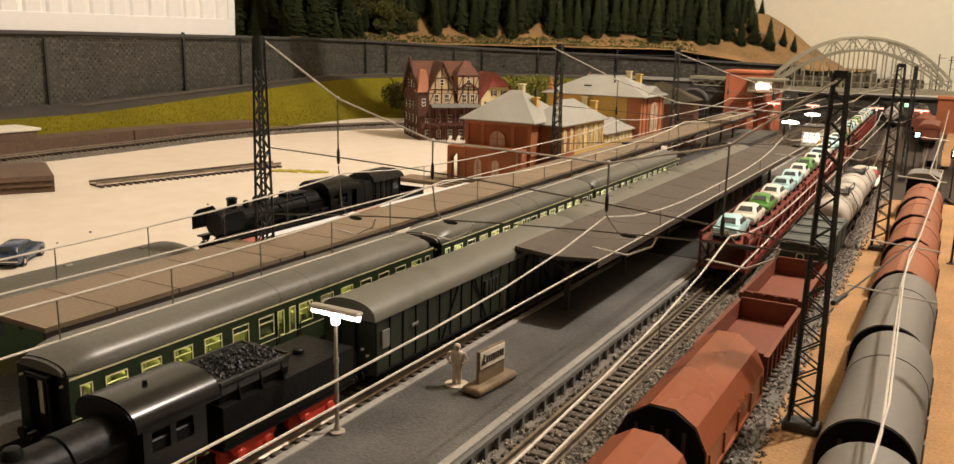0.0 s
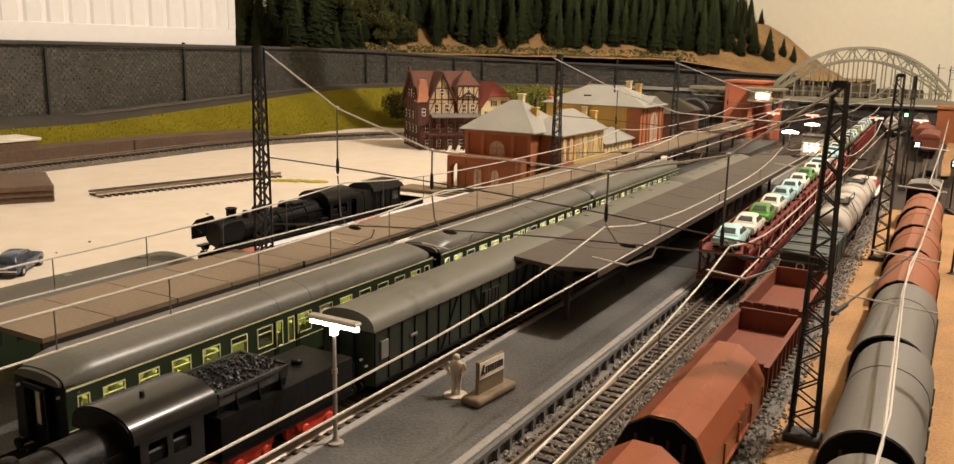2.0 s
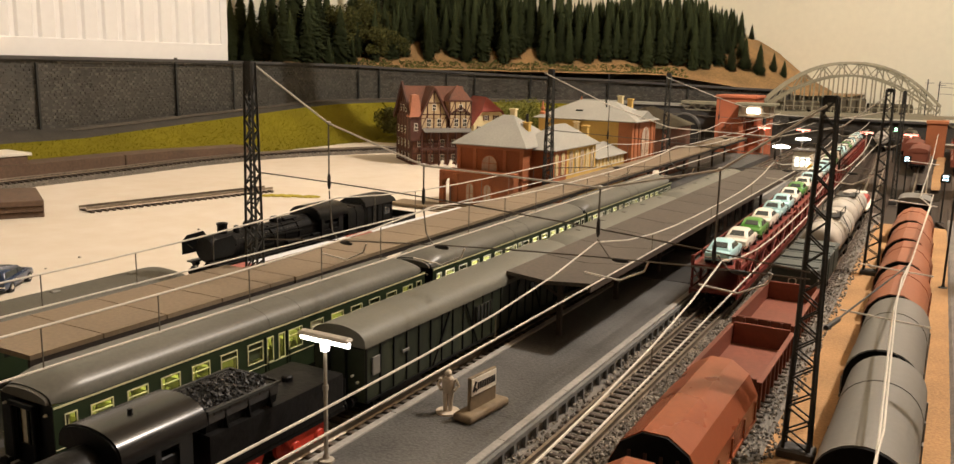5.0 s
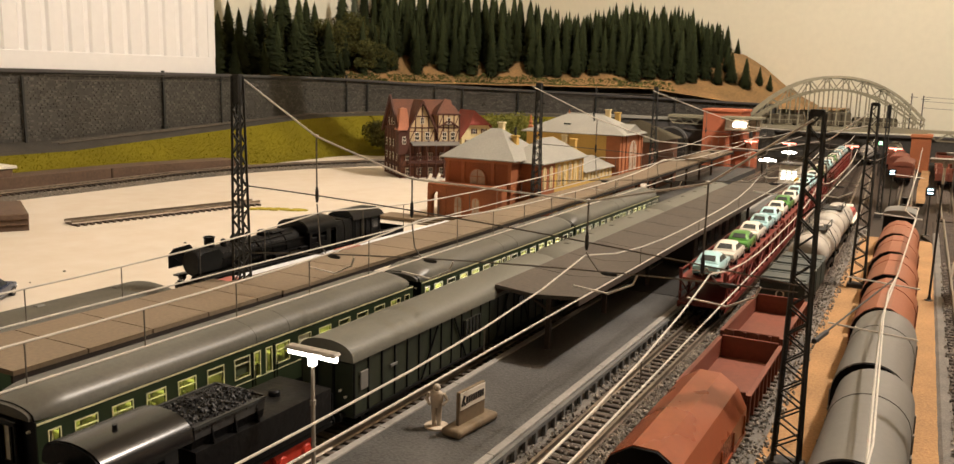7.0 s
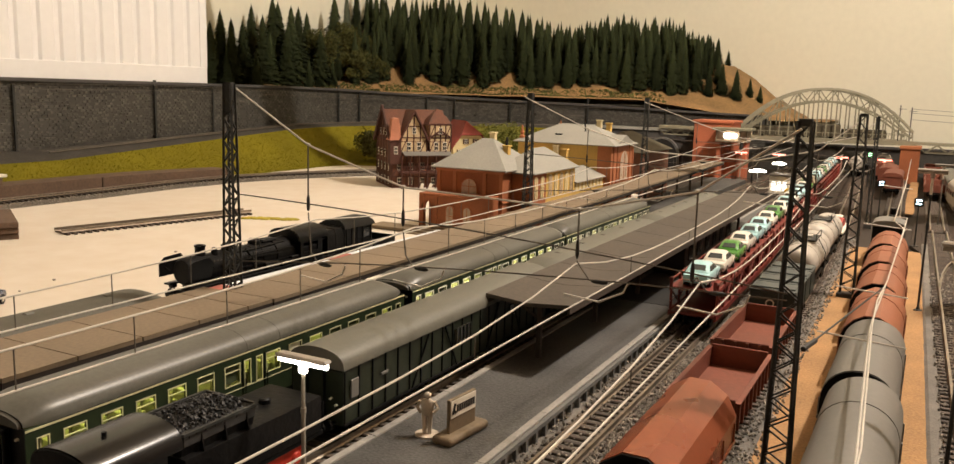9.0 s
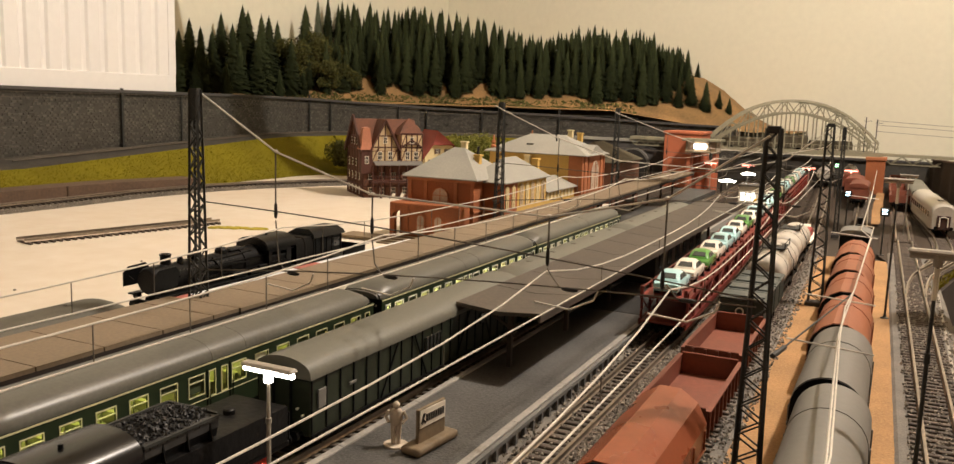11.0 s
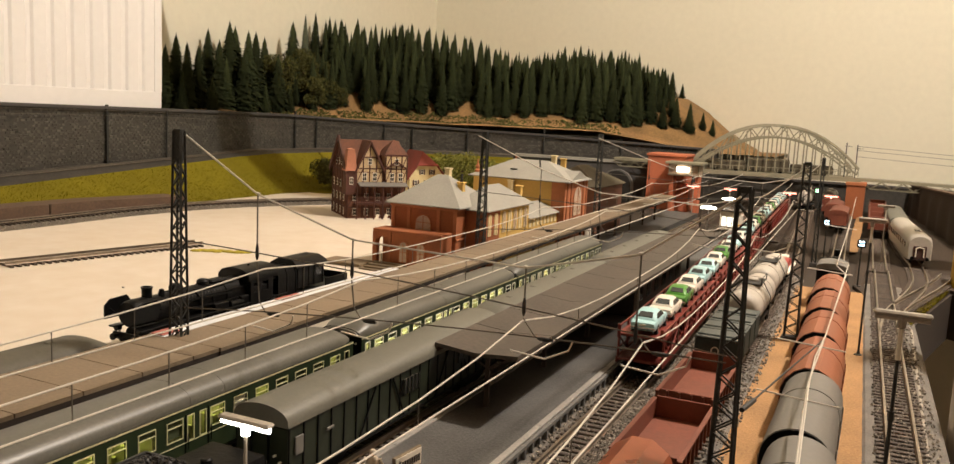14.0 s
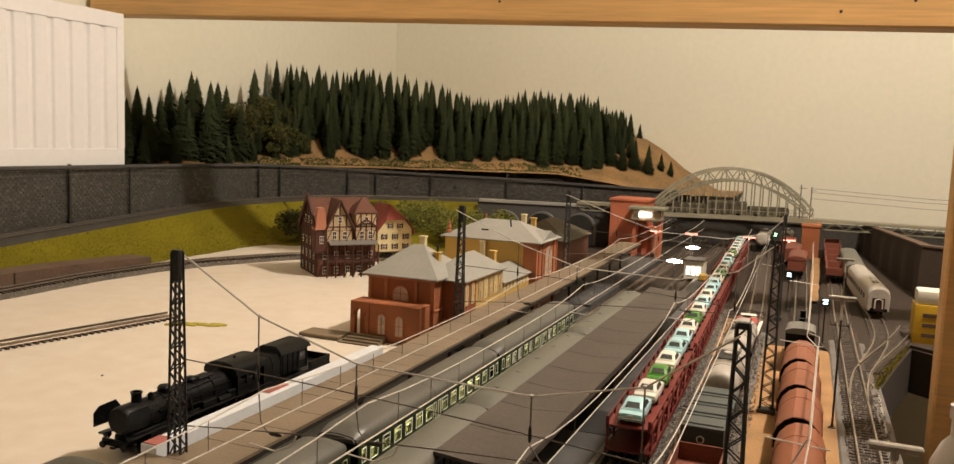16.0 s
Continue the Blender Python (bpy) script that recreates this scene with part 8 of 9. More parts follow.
# half-timbered house
ho = thing("half_timbered_house", 0, 0, 0, "brown half-timbered house with orange tiled gables and a balcony", "house")
ux = Vector((0.66, 0.75, 0)).normalized()      # long front, facing the platforms
uy = Vector((0.75, -0.66, 0)).normalized()     # gable side, facing the card ground
A = Vector((-0.7730, 1.3640, 0.0105))          # outer corner of the gable side
B = A + uy * 0.096                             # corner between gable side and long front
Wd, Ln, Hh = 0.096, 0.096, 0.078
C = B + ux * Ln
D = A + ux * Ln
bm = new_bm(); q = [A + uy * 0.0015 + ux * 0.0015, B - uy * 0.0015 + ux * 0.0015, C - uy * 0.0015 - ux * 0.0015, D + uy * 0.0015 - ux * 0.0015]; loft(bm, [q, [v + Vector((0, 0, Hh)) for v in q]]); part("core", bm, M["plaster"], ho)
timber_front(ho, A, uy, Wd, Hh, 4, 9, M["house_brown"], 0.044)
for q in (A - uy * 0.005, B + uy * 0.005):
    bm = new_bm(); bar(bm, q - ux * 0.0045 + Vector((0, 0, Hh - 0.005)), (A + B) / 2 - ux * 0.0045 + Vector((0, 0, Hh + 0.052)), 0.0026, 0.0070); part("barge_board", bm, M["timber"], ho)
timber_front(ho, B, ux, Ln, Hh, 4, 8, M["house_brown"])
for j in range(3):
    for i in range(4):
        small_window(ho, A, uy, 0.012 + 0.0215 * i, 0.006 + 0.0215 * j, 0.0068, 0.0120)
for i in range(3):
    small_window(ho, A, uy, 0.028 + 0.016 * i, 0.084, 0.0060, 0.0110)
for j in range(2):
    for i in range(5):
        small_window(ho, B, ux, 0.012 + 0.0190 * i, 0.006 + 0.0240 * j, 0.0068, 0.0120)
bm = new_bm()
rise = 0.046
apA, apB = A + uy * Wd / 2 + Vector((0, 0, Hh + rise)), D + uy * Wd / 2 + Vector((0, 0, Hh + rise))
for lo0, lo1 in ((A - uy * 0.004, D - uy * 0.004), (B + uy * 0.004, C + uy * 0.004)):
    q = [lo0 - ux * 0.004 + Vector((0, 0, Hh - 0.003)), lo1 + ux * 0.003 + Vector((0, 0, Hh - 0.003)), apB + ux * 0.003, apA - ux * 0.004]
    part("roof", loft(new_bm(), [q, [v + Vector((0, 0, 0.0016)) for v in q]]), M["tile_brown"], ho, "dark red-brown tiled roof", 20)
bm.free()
# corner oriel with a bell-shaped cap
q = [B - uy * 0.012 - ux * 0.004, B + uy * 0.005 - ux * 0.004, B + uy * 0.005 + ux * 0.013, B - uy * 0.012 + ux * 0.013]
tur = part("oriel", loft(new_bm(), [[v + Vector((0, 0, 0.040)) for v in q], [v + Vector((0, 0, Hh)) for v in q]]), M["timber"], ho, "red-brown corner oriel")
m = sum(q, Vector()) / 4
part("oriel_cap", loft(new_bm(), [[m + (v - m) * f + Vector((0, 0, Hh + z)) for v in q] for f, z in ((1.30, 0.0), (0.95, 0.008), (0.82, 0.022), (0.62, 0.034), (0.04, 0.036))]), M["tile_orange"], tur, "orange tiled cap")
small_window(ho, B + uy * 0.005 - ux * 0.004, ux, 0.0085, 0.056, 0.0060, 0.0120)
# two steep cross gables, the second one a hipped bay
for k, (off, wg) in enumerate(((0.013, 0.043), (0.061, 0.036))):
    o = B + ux * off + uy * 0.0040
    base = Vector((0, 0, Hh - 0.020))
    timber_front(ho, o + base, ux, wg, 0.024, 1, 4, M["plaster"], 0.040 if k == 0 else 0.012)
    for i in range(2):
        small_window(ho, o + base, ux, wg * (0.30 + 0.40 * i), 0.004, 0.0072, 0.0135)
    small_window(ho, o + Vector((0, 0, Hh + 0.004)), ux, wg / 2, 0.006, 0.0062, 0.0105)
    ztop = Hh + 0.0465
    if k == 0:
        top0, top1 = o + ux * wg / 2 + uy * 0.004 + Vector((0, 0, ztop)), o + ux * wg / 2 - uy * 0.048 + Vector((0, 0, ztop))
        for s in (-0.0035, wg + 0.0035):
            e0, e1 = o + ux * s + uy * 0.004 + Vector((0, 0, Hh - 0.002)), o + ux * s - uy * 0.012 + Vector((0, 0, Hh - 0.002))
            q = [e0, e1, top1, top0]
            part("gable_roof", loft(new_bm(), [q, [v + Vector((0, 0, 0.0014)) for v in q]]), M["tile_brown"], ho, smooth=20)
        bm = new_bm()
        for s in (-0.0035, wg + 0.0035):
            bar(bm, o + ux * s + uy * 0.0045 + Vector((0, 0, Hh - 0.002)), top0 + uy * 0.0005, 0.0020, 0.0024)
        part("barge_board", bm, M["timber"], ho)
    else:
        body = [o - uy * 0.002, o + ux * wg - uy * 0.002, o + ux * wg - uy * 0.036, o - uy * 0.036]
        part("bay", loft(new_bm(), [[v + base for v in body], [v + Vector((0, 0, Hh + 0.026)) for v in body]]), M["plaster"], ho)
        timber_front(ho, o + Vector((0, 0, Hh + 0.004)), ux, wg, 0.022, 1, 4, M["plaster"])
        m = sum(body, Vector()) / 4
        part("bay_roof", loft(new_bm(), [[m + (v - m) * f + Vector((0, 0, Hh + z)) for v in body] for f, z in ((1.16, 0.024), (0.75, 0.036), (0.05, 0.050))]), M["tile_brown"], ho, "steep red-brown hipped roof")
# balcony roof, gallery and posts
bm = new_bm(); q = [B + ux * 0.016 + uy * 0.001, C + uy * 0.001, C + uy * 0.017, B + ux * 0.016 + uy * 0.017]; loft(bm, [[q[0] + Vector((0, 0, 0.060)), q[1] + Vector((0, 0, 0.060)), q[2] + Vector((0, 0, 0.054)), q[3] + Vector((0, 0, 0.054))], [q[0] + Vector((0, 0, 0.0615)), q[1] + Vector((0, 0, 0.0615)), q[2] + Vector((0, 0, 0.0555)), q[3] + Vector((0, 0, 0.0555))]]); part("balcony_roof", bm, M["hood_grey"], ho, "grey-brown lean-to roof")
bm = new_bm(); q = [B + ux * 0.010 + uy * 0.001, C + uy * 0.001, C + uy * 0.015, B + ux * 0.010 + uy * 0.015]; loft(bm, [[v + Vector((0, 0, 0.0255)) for v in q], [v + Vector((0, 0, 0.0280)) for v in q]]); part("balcony_floor", bm, M["timber"], ho)
for k in range(7):
    p = B + ux * (0.012 + 0.0142 * k) + uy * 0.0145
    bm = new_bm(); bar(bm, p - Vector((0, 0, 0.001)), p + Vector((0, 0, 0.054)), 0.0018); part("post", bm, M["timber"], ho)
bm = new_bm()
for z in (0.030, 0.0365):
    bar(bm, B + ux * 0.010 + uy * 0.0145 + Vector((0, 0, z)), C + uy * 0.0145 + Vector((0, 0, z)), 0.0010, 0.0014)
for k in range(34):
    p = B + ux * (0.011 + 0.0026 * k) + uy * 0.0145
    bar(bm, p + Vector((0, 0, 0.030)), p + Vector((0, 0, 0.0365)), 0.0007)
part("railing", bm, M["timber"], ho)
for k in (0.45, 0.60):
    p = B + ux * Ln * k + uy * 0.016
    bm = new_bm(); bar(bm, p + Vector((0, 0, -0.001)), p + Vector((0, 0, 0.010)) + ux * 0.004, 0.0012, 0.0050); part("leaning_board", bm, M["paper"], ho, "white leaning board")
bm = new_bm(); cyl(bm, apA, apA + Vector((0, 0, 0.010)), 0.0006, 0.0002, 5); part("spike", bm, M["mast"], ho)

# second house, yellow with shutters
h2 = thing("yellow_house", 0, 0, 0, "pale yellow house with dark shutters and a steep red roof", "house")
v = Vector((0.62, 0.785, 0)).normalized()
vy = Vector((0.785, -0.62, 0)).normalized()
o = Vector((-0.697, 1.492, 0.032))
wd, hh, gb = 0.066, 0.040, 0.040
up = Vector((0, 0, 1))
pts = [o, o + v * wd, o + v * wd + up * hh, o + v * wd * 0.78 + up * (hh + gb * 0.44), o + v * wd * 0.22 + up * (hh + gb * 0.44), o + up * hh]
part("wall", loft(new_bm(), [pts, [p - vy * 0.085 for p in pts]]), M["plaster_yellow"], h2)
for i in range(3):
    small_window(h2, o, v, 0.012 + 0.021 * i, 0.022, 0.0060, 0.0100, M["timber"])
    small_window(h2, o, v, 0.012 + 0.021 * i, 0.0042, 0.0060, 0.0100, M["timber"])
for i in range(2):
    small_window(h2, o, v, 0.0235 + 0.019 * i, 0.042, 0.0055, 0.0090, M["timber"])
# half-hipped roof
ap0, ap1 = o + v * wd / 2 - vy * 0.022 + up * (hh + gb + 0.001), o + v * wd / 2 - vy * 0.088 + up * (hh + gb + 0.001)
cut = [o + v * wd * f + vy * 0.006 + up * (hh + gb * 0.44) for f in (0.20, 0.80)]
for e, c in ((o - v * 0.006, cut[0]), (o + v * (wd + 0.006), cut[1])):
    q = [e + vy * 0.006 + up * (hh - 0.008), e - vy * 0.088 + up * (hh - 0.008), ap1, ap0, c]
    part("roof", loft(new_bm(), [q, [p + up * 0.0018 for p in q]]), M["tile_red"], h2, "dark red tiled roof", 20)
q = [cut[0], cut[1], ap0]
part("hip", loft(new_bm(), [q, [p + up * 0.0018 for p in q]]), M["tile_red"], h2, "dark red tiled hip", 20)
bm = new_bm(); box(bm, -0.62, -0.57, 1.44, 1.50, 0.010, 0.030, 0.0005); structure("garden_terrace", bm, M["box_brown"], "low brown terrace wall beside the houses", category="terrace")

# red tower, signal box and bridge
tw = thing("brick_tower", -0.365, 2.09, -0.004, "salmon red brick bridge tower with a signal box", "tower")
bm = new_bm(); box(bm, -0.042, 0.040, -0.045, 0.045, 0, 0.122, 0.001); part("wall", bm, M["tower"], tw)
bm = new_bm(); box(bm, -0.045, 0.043, -0.048, 0.048, 0.117, 0.123, 0.001); part("cornice", bm, M["tower"], tw)
bm = new_bm(); box(bm, 0.034, 0.054, -0.052, 0.02, 0.0, 0.060, 0.001); part("buttress", bm, M["tower"], tw)
sb = thing("signal_box", -0.318, 2.02, 0.076, "glazed signal box cabin lit from inside", "signal box")
bm = new_bm(); box(bm, -0.032, 0.034, -0.022, 0.024, 0.0, 0.004, 0.0006); part("floor_slab", bm, M["canopy_brown"], sb)
bm = new_bm(); box(bm, -0.038, 0.042, -0.030, 0.028, 0.0245, 0.030, 0.001); part("roof", bm, M["bridge"], sb)
for x in (-0.030, -0.014, 0.002, 0.018, 0.032):
    bm = new_bm(); box(bm, x - 0.001, x + 0.001, -0.021, -0.019, 0.004, 0.0246); part("mullion", bm, M["bridge"], sb)
bm = new_bm(); box(bm, -0.031, 0.033, -0.018, 0.022, 0.0038, 0.0246, 0.0004); part("glazing", bm, M["pane_pale"], sb)
bm = new_bm(); box(bm, -0.014, 0.012, -0.0225, -0.0212, 0.009, 0.019, 0.002); part("light", bm, M["lamp_soft"], sb, "bright interior light")
bm = new_bm(); box(bm, -0.030, -0.022, -0.010, 0.02, -0.080, 0.0, 0.0004); box(bm, 0.024, 0.032, -0.010, 0.02, -0.080, 0.0, 0.0004); pieces("pier", bm, M["tower"], sb)
hut = thing("signal_hut", -0.166, 1.695, PZ - 0.001, "small pale hut with glowing windows beside the tracks", "hut")
bm = new_bm(); box(bm, -0.016, 0.018, -0.02, 0.02, 0, 0.032, 0.0006); part("wall", bm, M["paper"], hut)
bm = new_bm(); box(bm, -0.018, 0.020, -0.023, 0.023, 0.032, 0.0345, 0.0008); part("roof", bm, M["canopy"], hut)
for x in (-0.012, -0.003, 0.006):
    bm = new_bm(); box(bm, x, x + 0.0065, -0.0212, -0.0202, 0.007, 0.022, 0.0003); part("window", bm, M["hut_glow"], hut, "glowing white window")
cart = thing("luggage_cart", -0.146, 1.655, PZ - 0.0005, "small yellow platform cart beside the hut", "cart")
bm = new_bm(); box(bm, -0.007, 0.007, -0.009, 0.009, 0.003, 0.013, 0.0015); part("body", bm, M["yellow"], cart)
for s in (-1, 1):
    bm = new_bm(); loft(bm, [ring((s * 0.007, 0, 0.003), (1, 0, 0), 0.003, 10), ring((s * 0.008, 0, 0.003), (1, 0, 0), 0.003, 10)]); part("wheel", bm, M["rubber"], cart)

br = thing("arch_bridge", -0.164, 2.232, 0.0, "khaki steel through-arch bridge with lattice arches", "bridge", rz=15)
Lb, zd = 0.178, 0.086
for s in (-1, 1):
    ys = s * 0.034
    lo, hi = [], []
    N = 18
    for k in range(N + 1):
        f = 2 * k / N - 1
        lo.append(Vector((Lb * f * 0.985, ys, zd + 0.006 + 0.074 * (1 - f * f))))
        hi.append(Vector((Lb * f, ys, zd + 0.019 + 0.088 * (1 - abs(f) ** 2.2))))
    for line_pts, r in ((lo, 0.0030), (hi, 0.0036)):
        bm = new_bm(); tube(bm, line_pts, r * 0.95, 4)
        part("arch_chord", bm, M["bridge"], br)
    for k in range(N):
        bm = new_bm(); bar(bm, lo[k], hi[k + 1] if k % 2 else hi[k], 0.0022); bar(bm, lo[k + 1], hi[k] if k % 2 == 0 else hi[k + 1], 0.0022); part("arch_lacing", bm, M["bridge"], br)
    for k in range(1, N):
        bm = new_bm(); bar(bm, lo[k], Vector((lo[k].x, ys, zd)), 0.0027); part("hanger", bm, M["bridge"], br)
    bm = new_bm(); box(bm, -Lb - 0.006, Lb + 0.006, ys - 0.002, ys + 0.002, zd - 0.010, zd, 0.0004); part("girder", bm, M["bridge"], br)
    bm = new_bm()
    for k in range(30):
        x = -Lb + 2 * Lb * k / 29
        box(bm, x - 0.0006, x + 0.0006, ys + s * 0.002, ys + s * 0.0028, zd, zd + 0.012)
    box(bm, -Lb, Lb, ys + s * 0.002, ys + s * 0.003, zd + 0.0115, zd + 0.0128)
    part("railing", bm, M["bridge"], br)
for k in range(3, N - 2):
    f = 2 * k / N - 1
    bm = new_bm(); bar(bm, (Lb * f, -0.034, zd + 0.019 + 0.088 * (1 - abs(f) ** 2.2)), (Lb * f, 0.034, zd + 0.019 + 0.088 * (1 - abs(f) ** 2.2)), 0.0016); part("cross_strut", bm, M["bridge"], br)
bm = new_bm(); box(bm, -Lb, Lb, -0.032, 0.032, zd - 0.007, zd - 0.003); part("deck", bm, M["bridge"], br)
for k, (xx, hw) in enumerate(((-0.105, 0.026), (-0.010, 0.034), (0.085, 0.024))):
    dw = thing("goods_wagon", *(br.matrix_basis @ Vector((xx, 0, zd - 0.0032))), "dark brown goods wagon standing on the arch bridge", "goods wagon", "wagons on the bridge", rz=15)
    bm = new_bm(); prism_x(bm, [(-0.016, 0.006), (0.016, 0.006), (0.016, hw - 0.004), (0.008, hw), (-0.008, hw), (-0.016, hw - 0.004)], -0.044, 0.044); part("body", bm, M["shade_brown"], dw)
    for a in (-0.026, 0.026):
        for s in (-1, 1):
            bm = new_bm(); loft(bm, [ring((a, s * 0.0085, 0.0055), (0, 1, 0), 0.0055, 10), ring((a, s * 0.0105, 0.0055), (0, 1, 0), 0.0055, 10)]); part("wheel", bm, M["soot"], dw)
pier = thing("bridge_pier", 0.016, 2.245, -0.004, "red brick pier carrying the bridge end", "pier")
bm = new_bm(); box(bm, -0.019, 0.019, -0.03, 0.03, 0, 0.080, 0.001); part("wall", bm, M["brick"], pier)
bm = new_bm(); box(bm, -0.021, 0.021, -0.033, 0.033, 0.074, 0.0805, 0.0008); part("capping", bm, M["brick_trim"], pier)


def truss(name, p0, p1, h, n, label):
    t = thing(name, 0, 0, 0, label, "bridge", "approach trusses")
    p0, p1 = Vector(p0), Vector(p1)
    side = Vector((0, 0.022, 0))
    bm = new_bm(); loft(bm, [[p0 - side, p0 + side, p0 + side + Vector((0, 0, 0.006)), p0 - side + Vector((0, 0, 0.006))], [p1 - side, p1 + side, p1 + side + Vector((0, 0, 0.006)), p1 - side + Vector((0, 0, 0.006))]]); part("deck", bm, M["bridge"], t)
    for s in (-1, 1):
        bm = new_bm()
        a0, a1 = p0 + side * s, p1 + side * s
        dn = Vector((0, 0, -h))
        bar(bm, a0.lerp(a1, 0.5 / n) + dn, a0.lerp(a1, 1 - 0.5 / n) + dn, 0.0022)
        for k in range(n):
            bar(bm, a0.lerp(a1, k / n), a0.lerp(a1, (k + 0.5) / n) + dn, 0.0016); bar(bm, a0.lerp(a1, (k + 0.5) / n) + dn, a0.lerp(a1, (k + 1) / n), 0.0016)
        part("lattice_side", bm, M["bridge"], t)


truss("approach_truss", (0.022, 2.285, 0.078), (0.42, 2.39, 0.070), 0.016, 9, "khaki lattice truss leading off the bridge")
truss("approach_truss", (-0.50, 2.12, 0.096), (-0.405, 2.14, 0.094), 0.013, 4, "khaki lattice truss beside the tower")
for x, y, h in ((-0.013, 2.271, 0.162), (0.010, 2.26, 0.158)):
    mp = thing("line_pole", x, y, 0.076, "thin dark line pole on the bridge end", "pole", "line poles on the bridge")
    bm = new_bm(); bar(bm, (0, 0, 0), (0, 0, h - 0.076), 0.0022); part("shaft", bm, M["mast"], mp)
    bm = new_bm(); bar(bm, (-0.004, 0, h - 0.084), (0.012, 0, h - 0.084), 0.0010); part("crossarm", bm, M["mast"], mp)
lw = thing("bridge_wires", 0, 0, 0, "thin dark wires running off the bridge", "overhead line")
for z in (0.155, 0.146, 0.132):
    bm = new_bm(); tube(bm, [(0.01, 2.26, z), (0.25, 2.31, z - 0.012), (0.6, 2.38, z - 0.018)], 0.0006, 4); part("wire", bm, M["wire_dark"], lw)

# viaduct line of posts along the wall
for x, y, zb, zt, w in ((-1.155, 0.967, 0.058, 0.160, 0.0034), (-1.155, 1.230, 0.074, 0.172, 0.0040), (-1.155, 1.367, 0.064, 0.168, 0.0026), (-1.150, 1.750, 0.080, 0.172, 0.0034), (-1.136, 1.811, 0.084, 0.160, 0.0038), (-1.054, 1.984, 0.090, 0.152, 0.0034),
                         (-1.006, 2.039, 0.090, 0.150, 0.0030), (-0.888, 2.113, 0.090, 0.150, 0.0034), (-0.717, 2.205, 0.084, 0.156, 0.0034), (-0.54, 2.29, 0.080, 0.140, 0.0030)):
    i = min(range(len(path)), key=lambda k: (Vector(path[k]) - Vector((x, y))).length)
    d = (Vector(path[min(i + 1, 12)]) - Vector(path[i - 1])).normalized()
    t = thing("wall_post", x + d.y * 0.006, y - d.x * 0.006, zb - 0.010, "thin dark line post against the black wall", "pole", "line posts along the wall")
    bm = new_bm(); bar(bm, (0, 0, 0), (0, 0, zt - zb + 0.010), w); part("shaft", bm, M["mast"], t)
    bm = new_bm(); box(bm, -0.004, 0.004, -0.004, 0.004, 0, 0.013, 0.0004); part("foot", bm, M["mast"], t)
    bm = new_bm(); bar(bm, (d.x * 0.001, d.y * 0.001, zt - zb + 0.004), (d.x * 0.009, d.y * 0.009, zt - zb + 0.004), 0.0009); part("bracket", bm, M["mast"], t)
wl = thing("wall_wires", 0, 0, 0, "thin dark line wires along the black wall", "overhead line")
for dz in (-0.004, -0.012):
    bm = new_bm(); tube(bm, [(p.x + d.y * 0.008, p.y - d.x * 0.008, (0.166 - 0.02 * max(0, min(1, (p.y - 1.3) / 0.9))) + dz) for p, d, f in along([Vector(q) for q in path[1:9]], 0.06)], 0.0005, 4); part("wire", bm, M["wire_dark"], wl)
# low arcade wall behind the station, from the corner to the tower
ar = thing("arcade_wall", 0, 0, 0, "dark stone arcade wall behind the station", "wall")
bm = new_bm(); loft(bm, [[(-0.72, 2.02, -0.003), (-0.72, 2.04, -0.003), (-0.72, 2.04, 0.093), (-0.72, 2.02, 0.093)], [(-0.41, 2.14, -0.003), (-0.41, 2.16, -0.003), (-0.41, 2.16, 0.088), (-0.41, 2.14, 0.088)]]); part("wall", bm, M["coping"], ar)
for k in (0.202, 0.47, 0.74):
    p = Vector((-0.72, 2.02, 0)).lerp(Vector((-0.41, 2.14, 0)), k)
    bm = new_bm(); arched(bm, (p.x, p.y - 0.001, 0.0), 0.078, 0.075, "y", 0.012, 14); rimm = part("arch_rim", bm, M["edge"], ar, "pale stone arch ring")
    # Flat black sheet on the closed wall paints the darkness of the arch.
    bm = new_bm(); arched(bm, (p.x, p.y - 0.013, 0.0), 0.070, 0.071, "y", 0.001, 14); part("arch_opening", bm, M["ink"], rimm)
bm = new_bm(); bar(bm, (-0.72, 2.03, 0.0955), (-0.41, 2.15, 0.0905), 0.028, 0.006); part("ledge", bm, M["slate"], ar, "pale ledge along the arcade")

# ---------------------------------------------------------------- loose things
bx = thing("stacked_boards", -0.792, 0.683, 0.012, "stack of rusty brown boards on the card ground", "board stack", rz=-30)
for k in range(3):
    bm = new_bm(); box(bm, -0.05, 0.045 + 0.002 * k, -0.03, 0.03, 0.0060 * k, 0.0060 * k + 0.0057, 0.0006); part("board", bm, M["box_brown"], bx)
b2 = thing("brown_crate", -1.045, 0.78, 0.010, "long brown crate with a pale lid beside the slope", "crate", rz=-4)
bm = new_bm(); box(bm, -0.028, 0.028, -0.12, 0.075, 0.010, 0.031, 0.0008); part("body", bm, M["box_brown"], b2)
bm = new_bm(); box(bm, -0.030, 0.030, -0.12, 0.080, 0.0312, 0.035, 0.0006); part("lid", bm, M["paper"], b2)
mu = new_bm()
for k in range(30):
    bmesh.ops.create_icosphere(mu, subdivisions=2, radius=rnd.uniform(0.003, 0.005), matrix=Matrix.Translation((-0.028 + 0.056 * k / 29 + rnd.uniform(-0.002, 0.002), rnd.uniform(-0.004, 0.004), 0.0005)) @ Matrix.Diagonal((1.5, 1, 0.45, 1)))
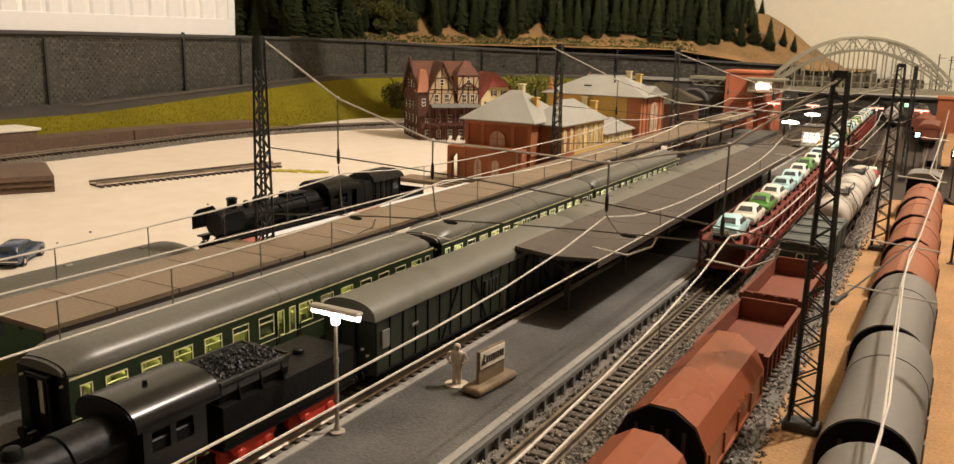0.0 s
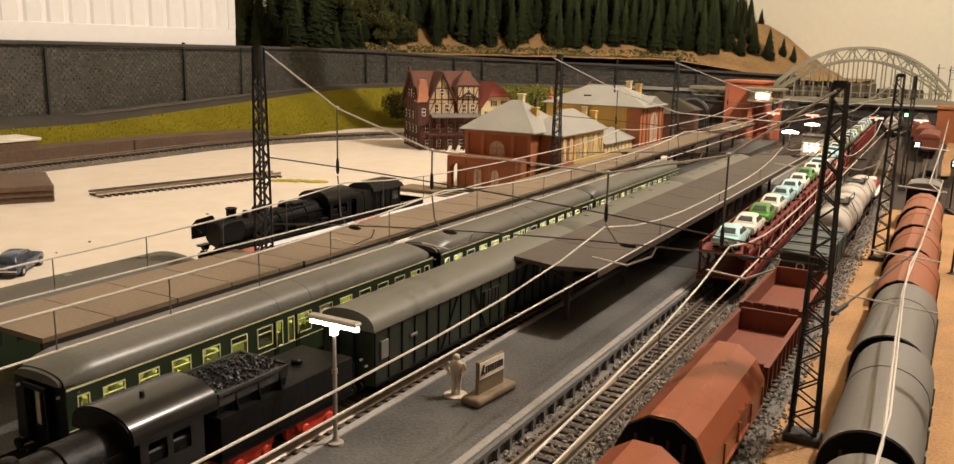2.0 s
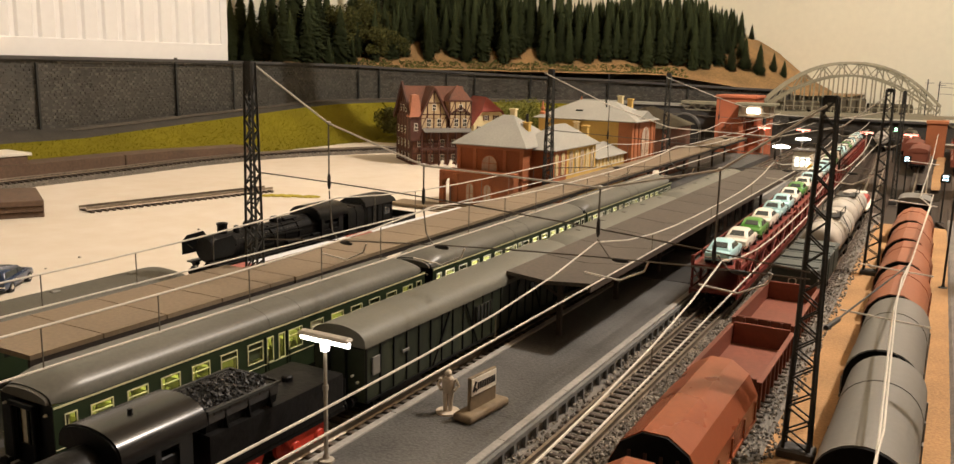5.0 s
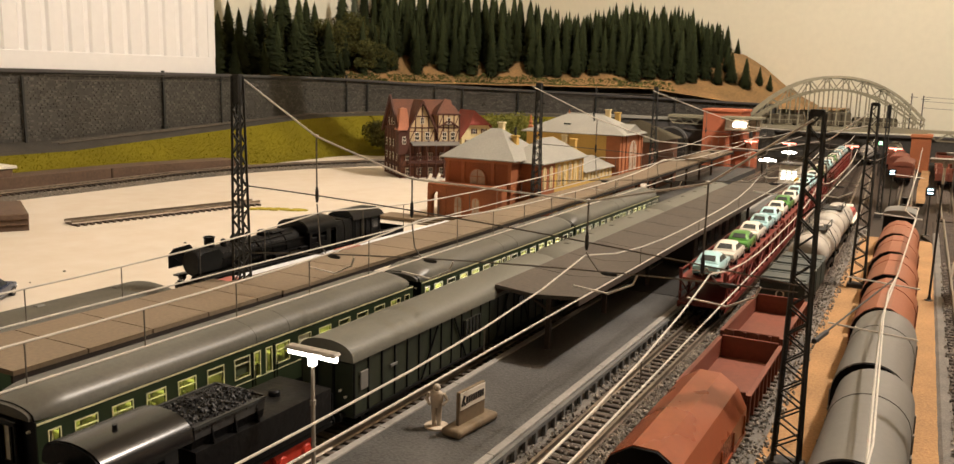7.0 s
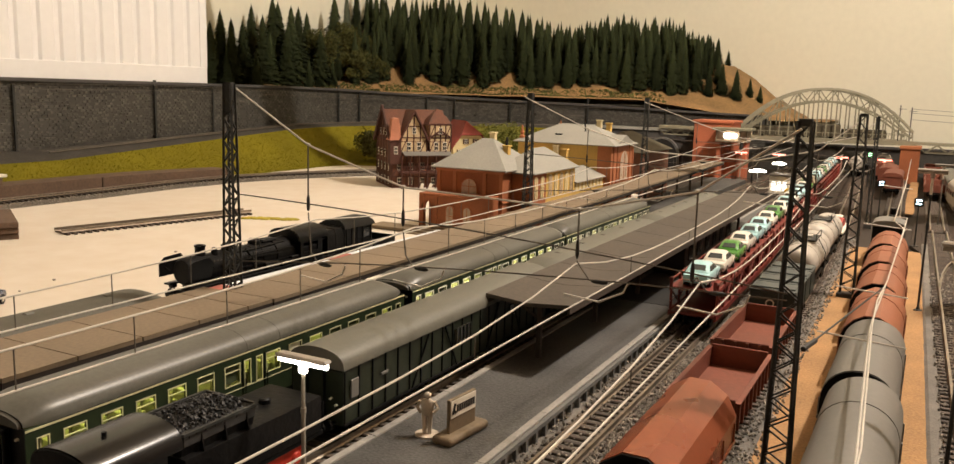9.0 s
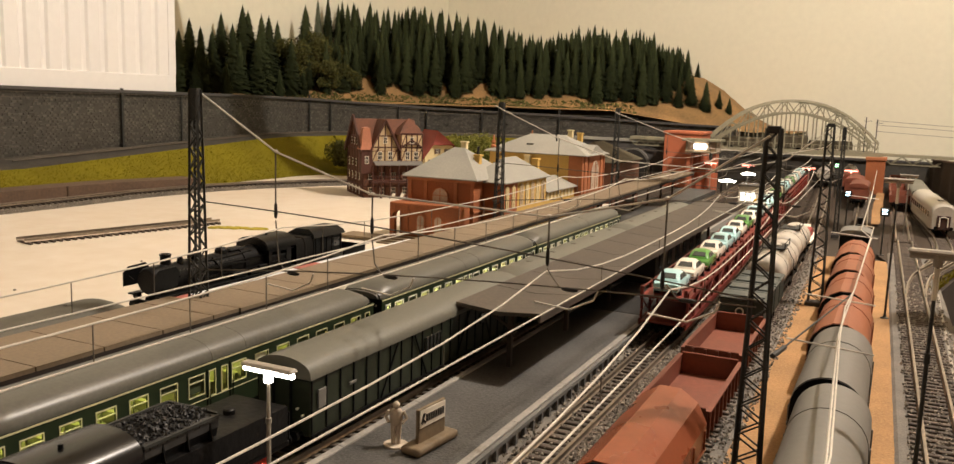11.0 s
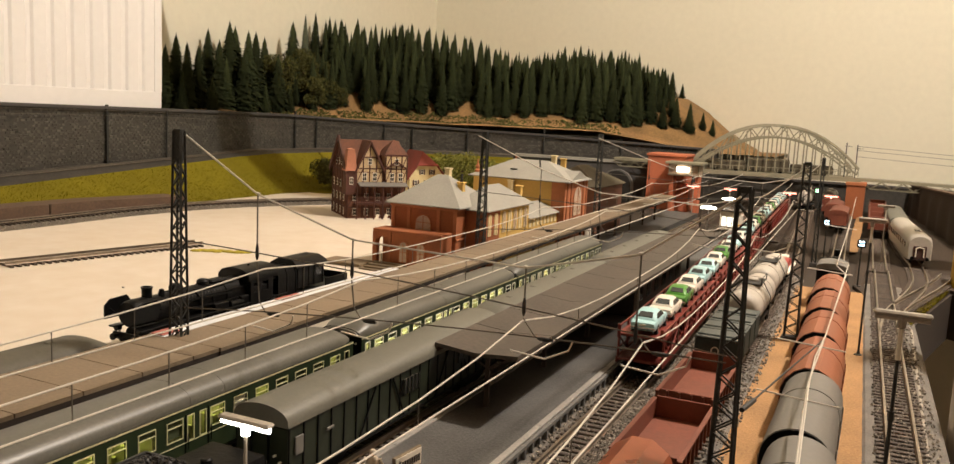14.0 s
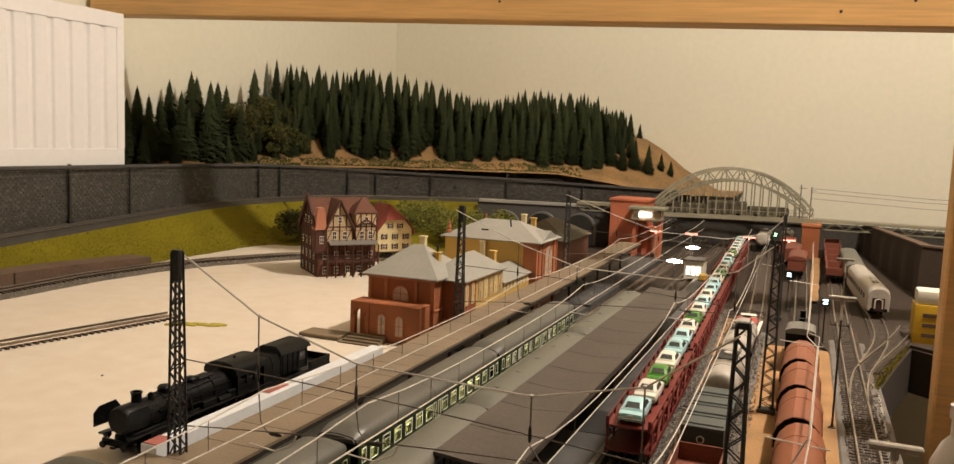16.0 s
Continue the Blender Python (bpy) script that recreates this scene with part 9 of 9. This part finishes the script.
mo = part("foam_clump", mu, M["mustard"], None, "", 60); mo.matrix_basis = pose(-0.632, 0.935, 0.012, 0, 0, 25); tagged(mo, "flattened clump of mustard yellow foam on card", "foam clump")
dk = thing("white_strip", -0.372, 0.72, 0.012, "raised white strip of card beside the black engine", "card strip")
bm = new_bm(); box(bm, 0.0010, 0.0140, -0.15, 0.165, 0, 0.0205, 0.0004); part("sheet", bm, M["strip"], dk)
bm = new_bm(); box(bm, 0.002, 0.013, -0.149, -0.133, 0.0206, 0.0214, 0.0003); box(bm, 0.002, 0.009, -0.018, 0.010, 0.0206, 0.0212, 0.0002); pieces("red_patch", bm, M["faded_red"], dk, "faded red patch")
for px, py, pr in ((-0.552, 0.589, 0.0013), (-0.565, 0.727, 0.0013), (-0.540, 0.551, 0.0009)):
    pb = new_bm(); bmesh.ops.create_icosphere(pb, subdivisions=1, radius=pr, matrix=Matrix.Diagonal((1.2, 1, 0.7, 1)))
    po = part("pebble", pb, M["stone"], None); po.matrix_basis = pose(px, py, 0.0120 + pr * 0.5); tagged(po, "tiny dark crumb lying on the card ground", "crumb", "crumbs on the card ground")
# operator's side: cloth wall, yellow tin, wooden post, bottle
bm = new_bm()
rows = []
for k in range(41):
    f = k / 40
    p = Vector((0.128, 2.43)).lerp(Vector((0.197, 1.755)), f / 0.7) if f < 0.7 else Vector((0.197, 1.755)).lerp(Vector((0.46, 1.66)), (f - 0.7) / 0.3)
    n = Vector((1.0, 0.1)) if f < 0.69 else Vector((0.35, 0.93))
    o = 0.004 * math.sin(k * 1.3) + 0.002 * math.sin(k * 3.1)
    h = 0.066 + 0.022 * min(1.0, f / 0.7)
    rows.append([(p.x + n.x * q, p.y + n.y * q, z) for q, z in ((o, -0.004), (o * 0.6, 0.050), (0.003, h - 0.004), (0.003, h), (0.016, h), (0.016, -0.004))])
loft(bm, rows)
bar_top = new_bm()
loft(bar_top, [[(r[3][0] - 0.003, r[3][1] - 0.001, r[3][2] + 0.0004), (r[4][0] + 0.003, r[4][1] + 0.001, r[3][2] + 0.0004), (r[4][0] + 0.003, r[4][1] + 0.001, r[3][2] + 0.0035), (r[3][0] - 0.003, r[3][1] - 0.001, r[3][2] + 0.0035)] for r in rows])
structure("wall_cap", bar_top, M["box_brown"], "brown wooden cap along the cloth wall", 30, "cap")
structure("cloth_wall", bm, M["curtain"], "dark brown draped cloth wall along the sidings", 60, "cloth wall")
tin = thing("yellow_tin", 0.188, 1.390, -0.005, "yellow tin box with brown label bars and a white lid", "tin")
bm = new_bm(); box(bm, -0.030, 0.030, -0.022, 0.022, 0, 0.056, 0.003, seg=2); part("body", bm, M["yellow"], tin)
bm = new_bm(); box(bm, -0.028, 0.028, -0.020, 0.020, 0.056, 0.074, 0.004, seg=2); part("lid", bm, M["paper"], tin)
for z in (0.014, 0.027, 0.040):
    bm = new_bm(); box(bm, -0.020, 0.012, -0.0228, -0.0221, z, z + 0.005); part("label_bar", bm, M["box_brown"], tin)
wp = thing("wooden_post", 0.161, 1.00, -0.32, "planed pine post carrying the beam frame", "post")
bm = new_bm(); box(bm, -0.018, 0.018, -0.018, 0.018, 0, 0.62, 0.002); part("timber", bm, M["pine"], wp)
bo = thing("white_bottle", 0.140, 0.80, -0.055, "white plastic bottle at the layout edge", "bottle")
bm = new_bm(); turned(bm, [(0.016, -0.2), (0.017, 0.0), (0.0185, 0.03), (0.0185, 0.085), (0.012, 0.100), (0.007, 0.106), (0.007, 0.118), (0.0085, 0.119), (0.0085, 0.128), (0.002, 0.130)], (0, 0, 0), 20); part("body", bm, M["bottle"], bo)
bm = new_bm(); box(bm, -0.010, 0.006, -0.0192, -0.0180, 0.050, 0.0515); box(bm, -0.004, 0.010, -0.0192, -0.0180, 0.040, 0.0415); part("label_bar", bm, M["ink"], bo)
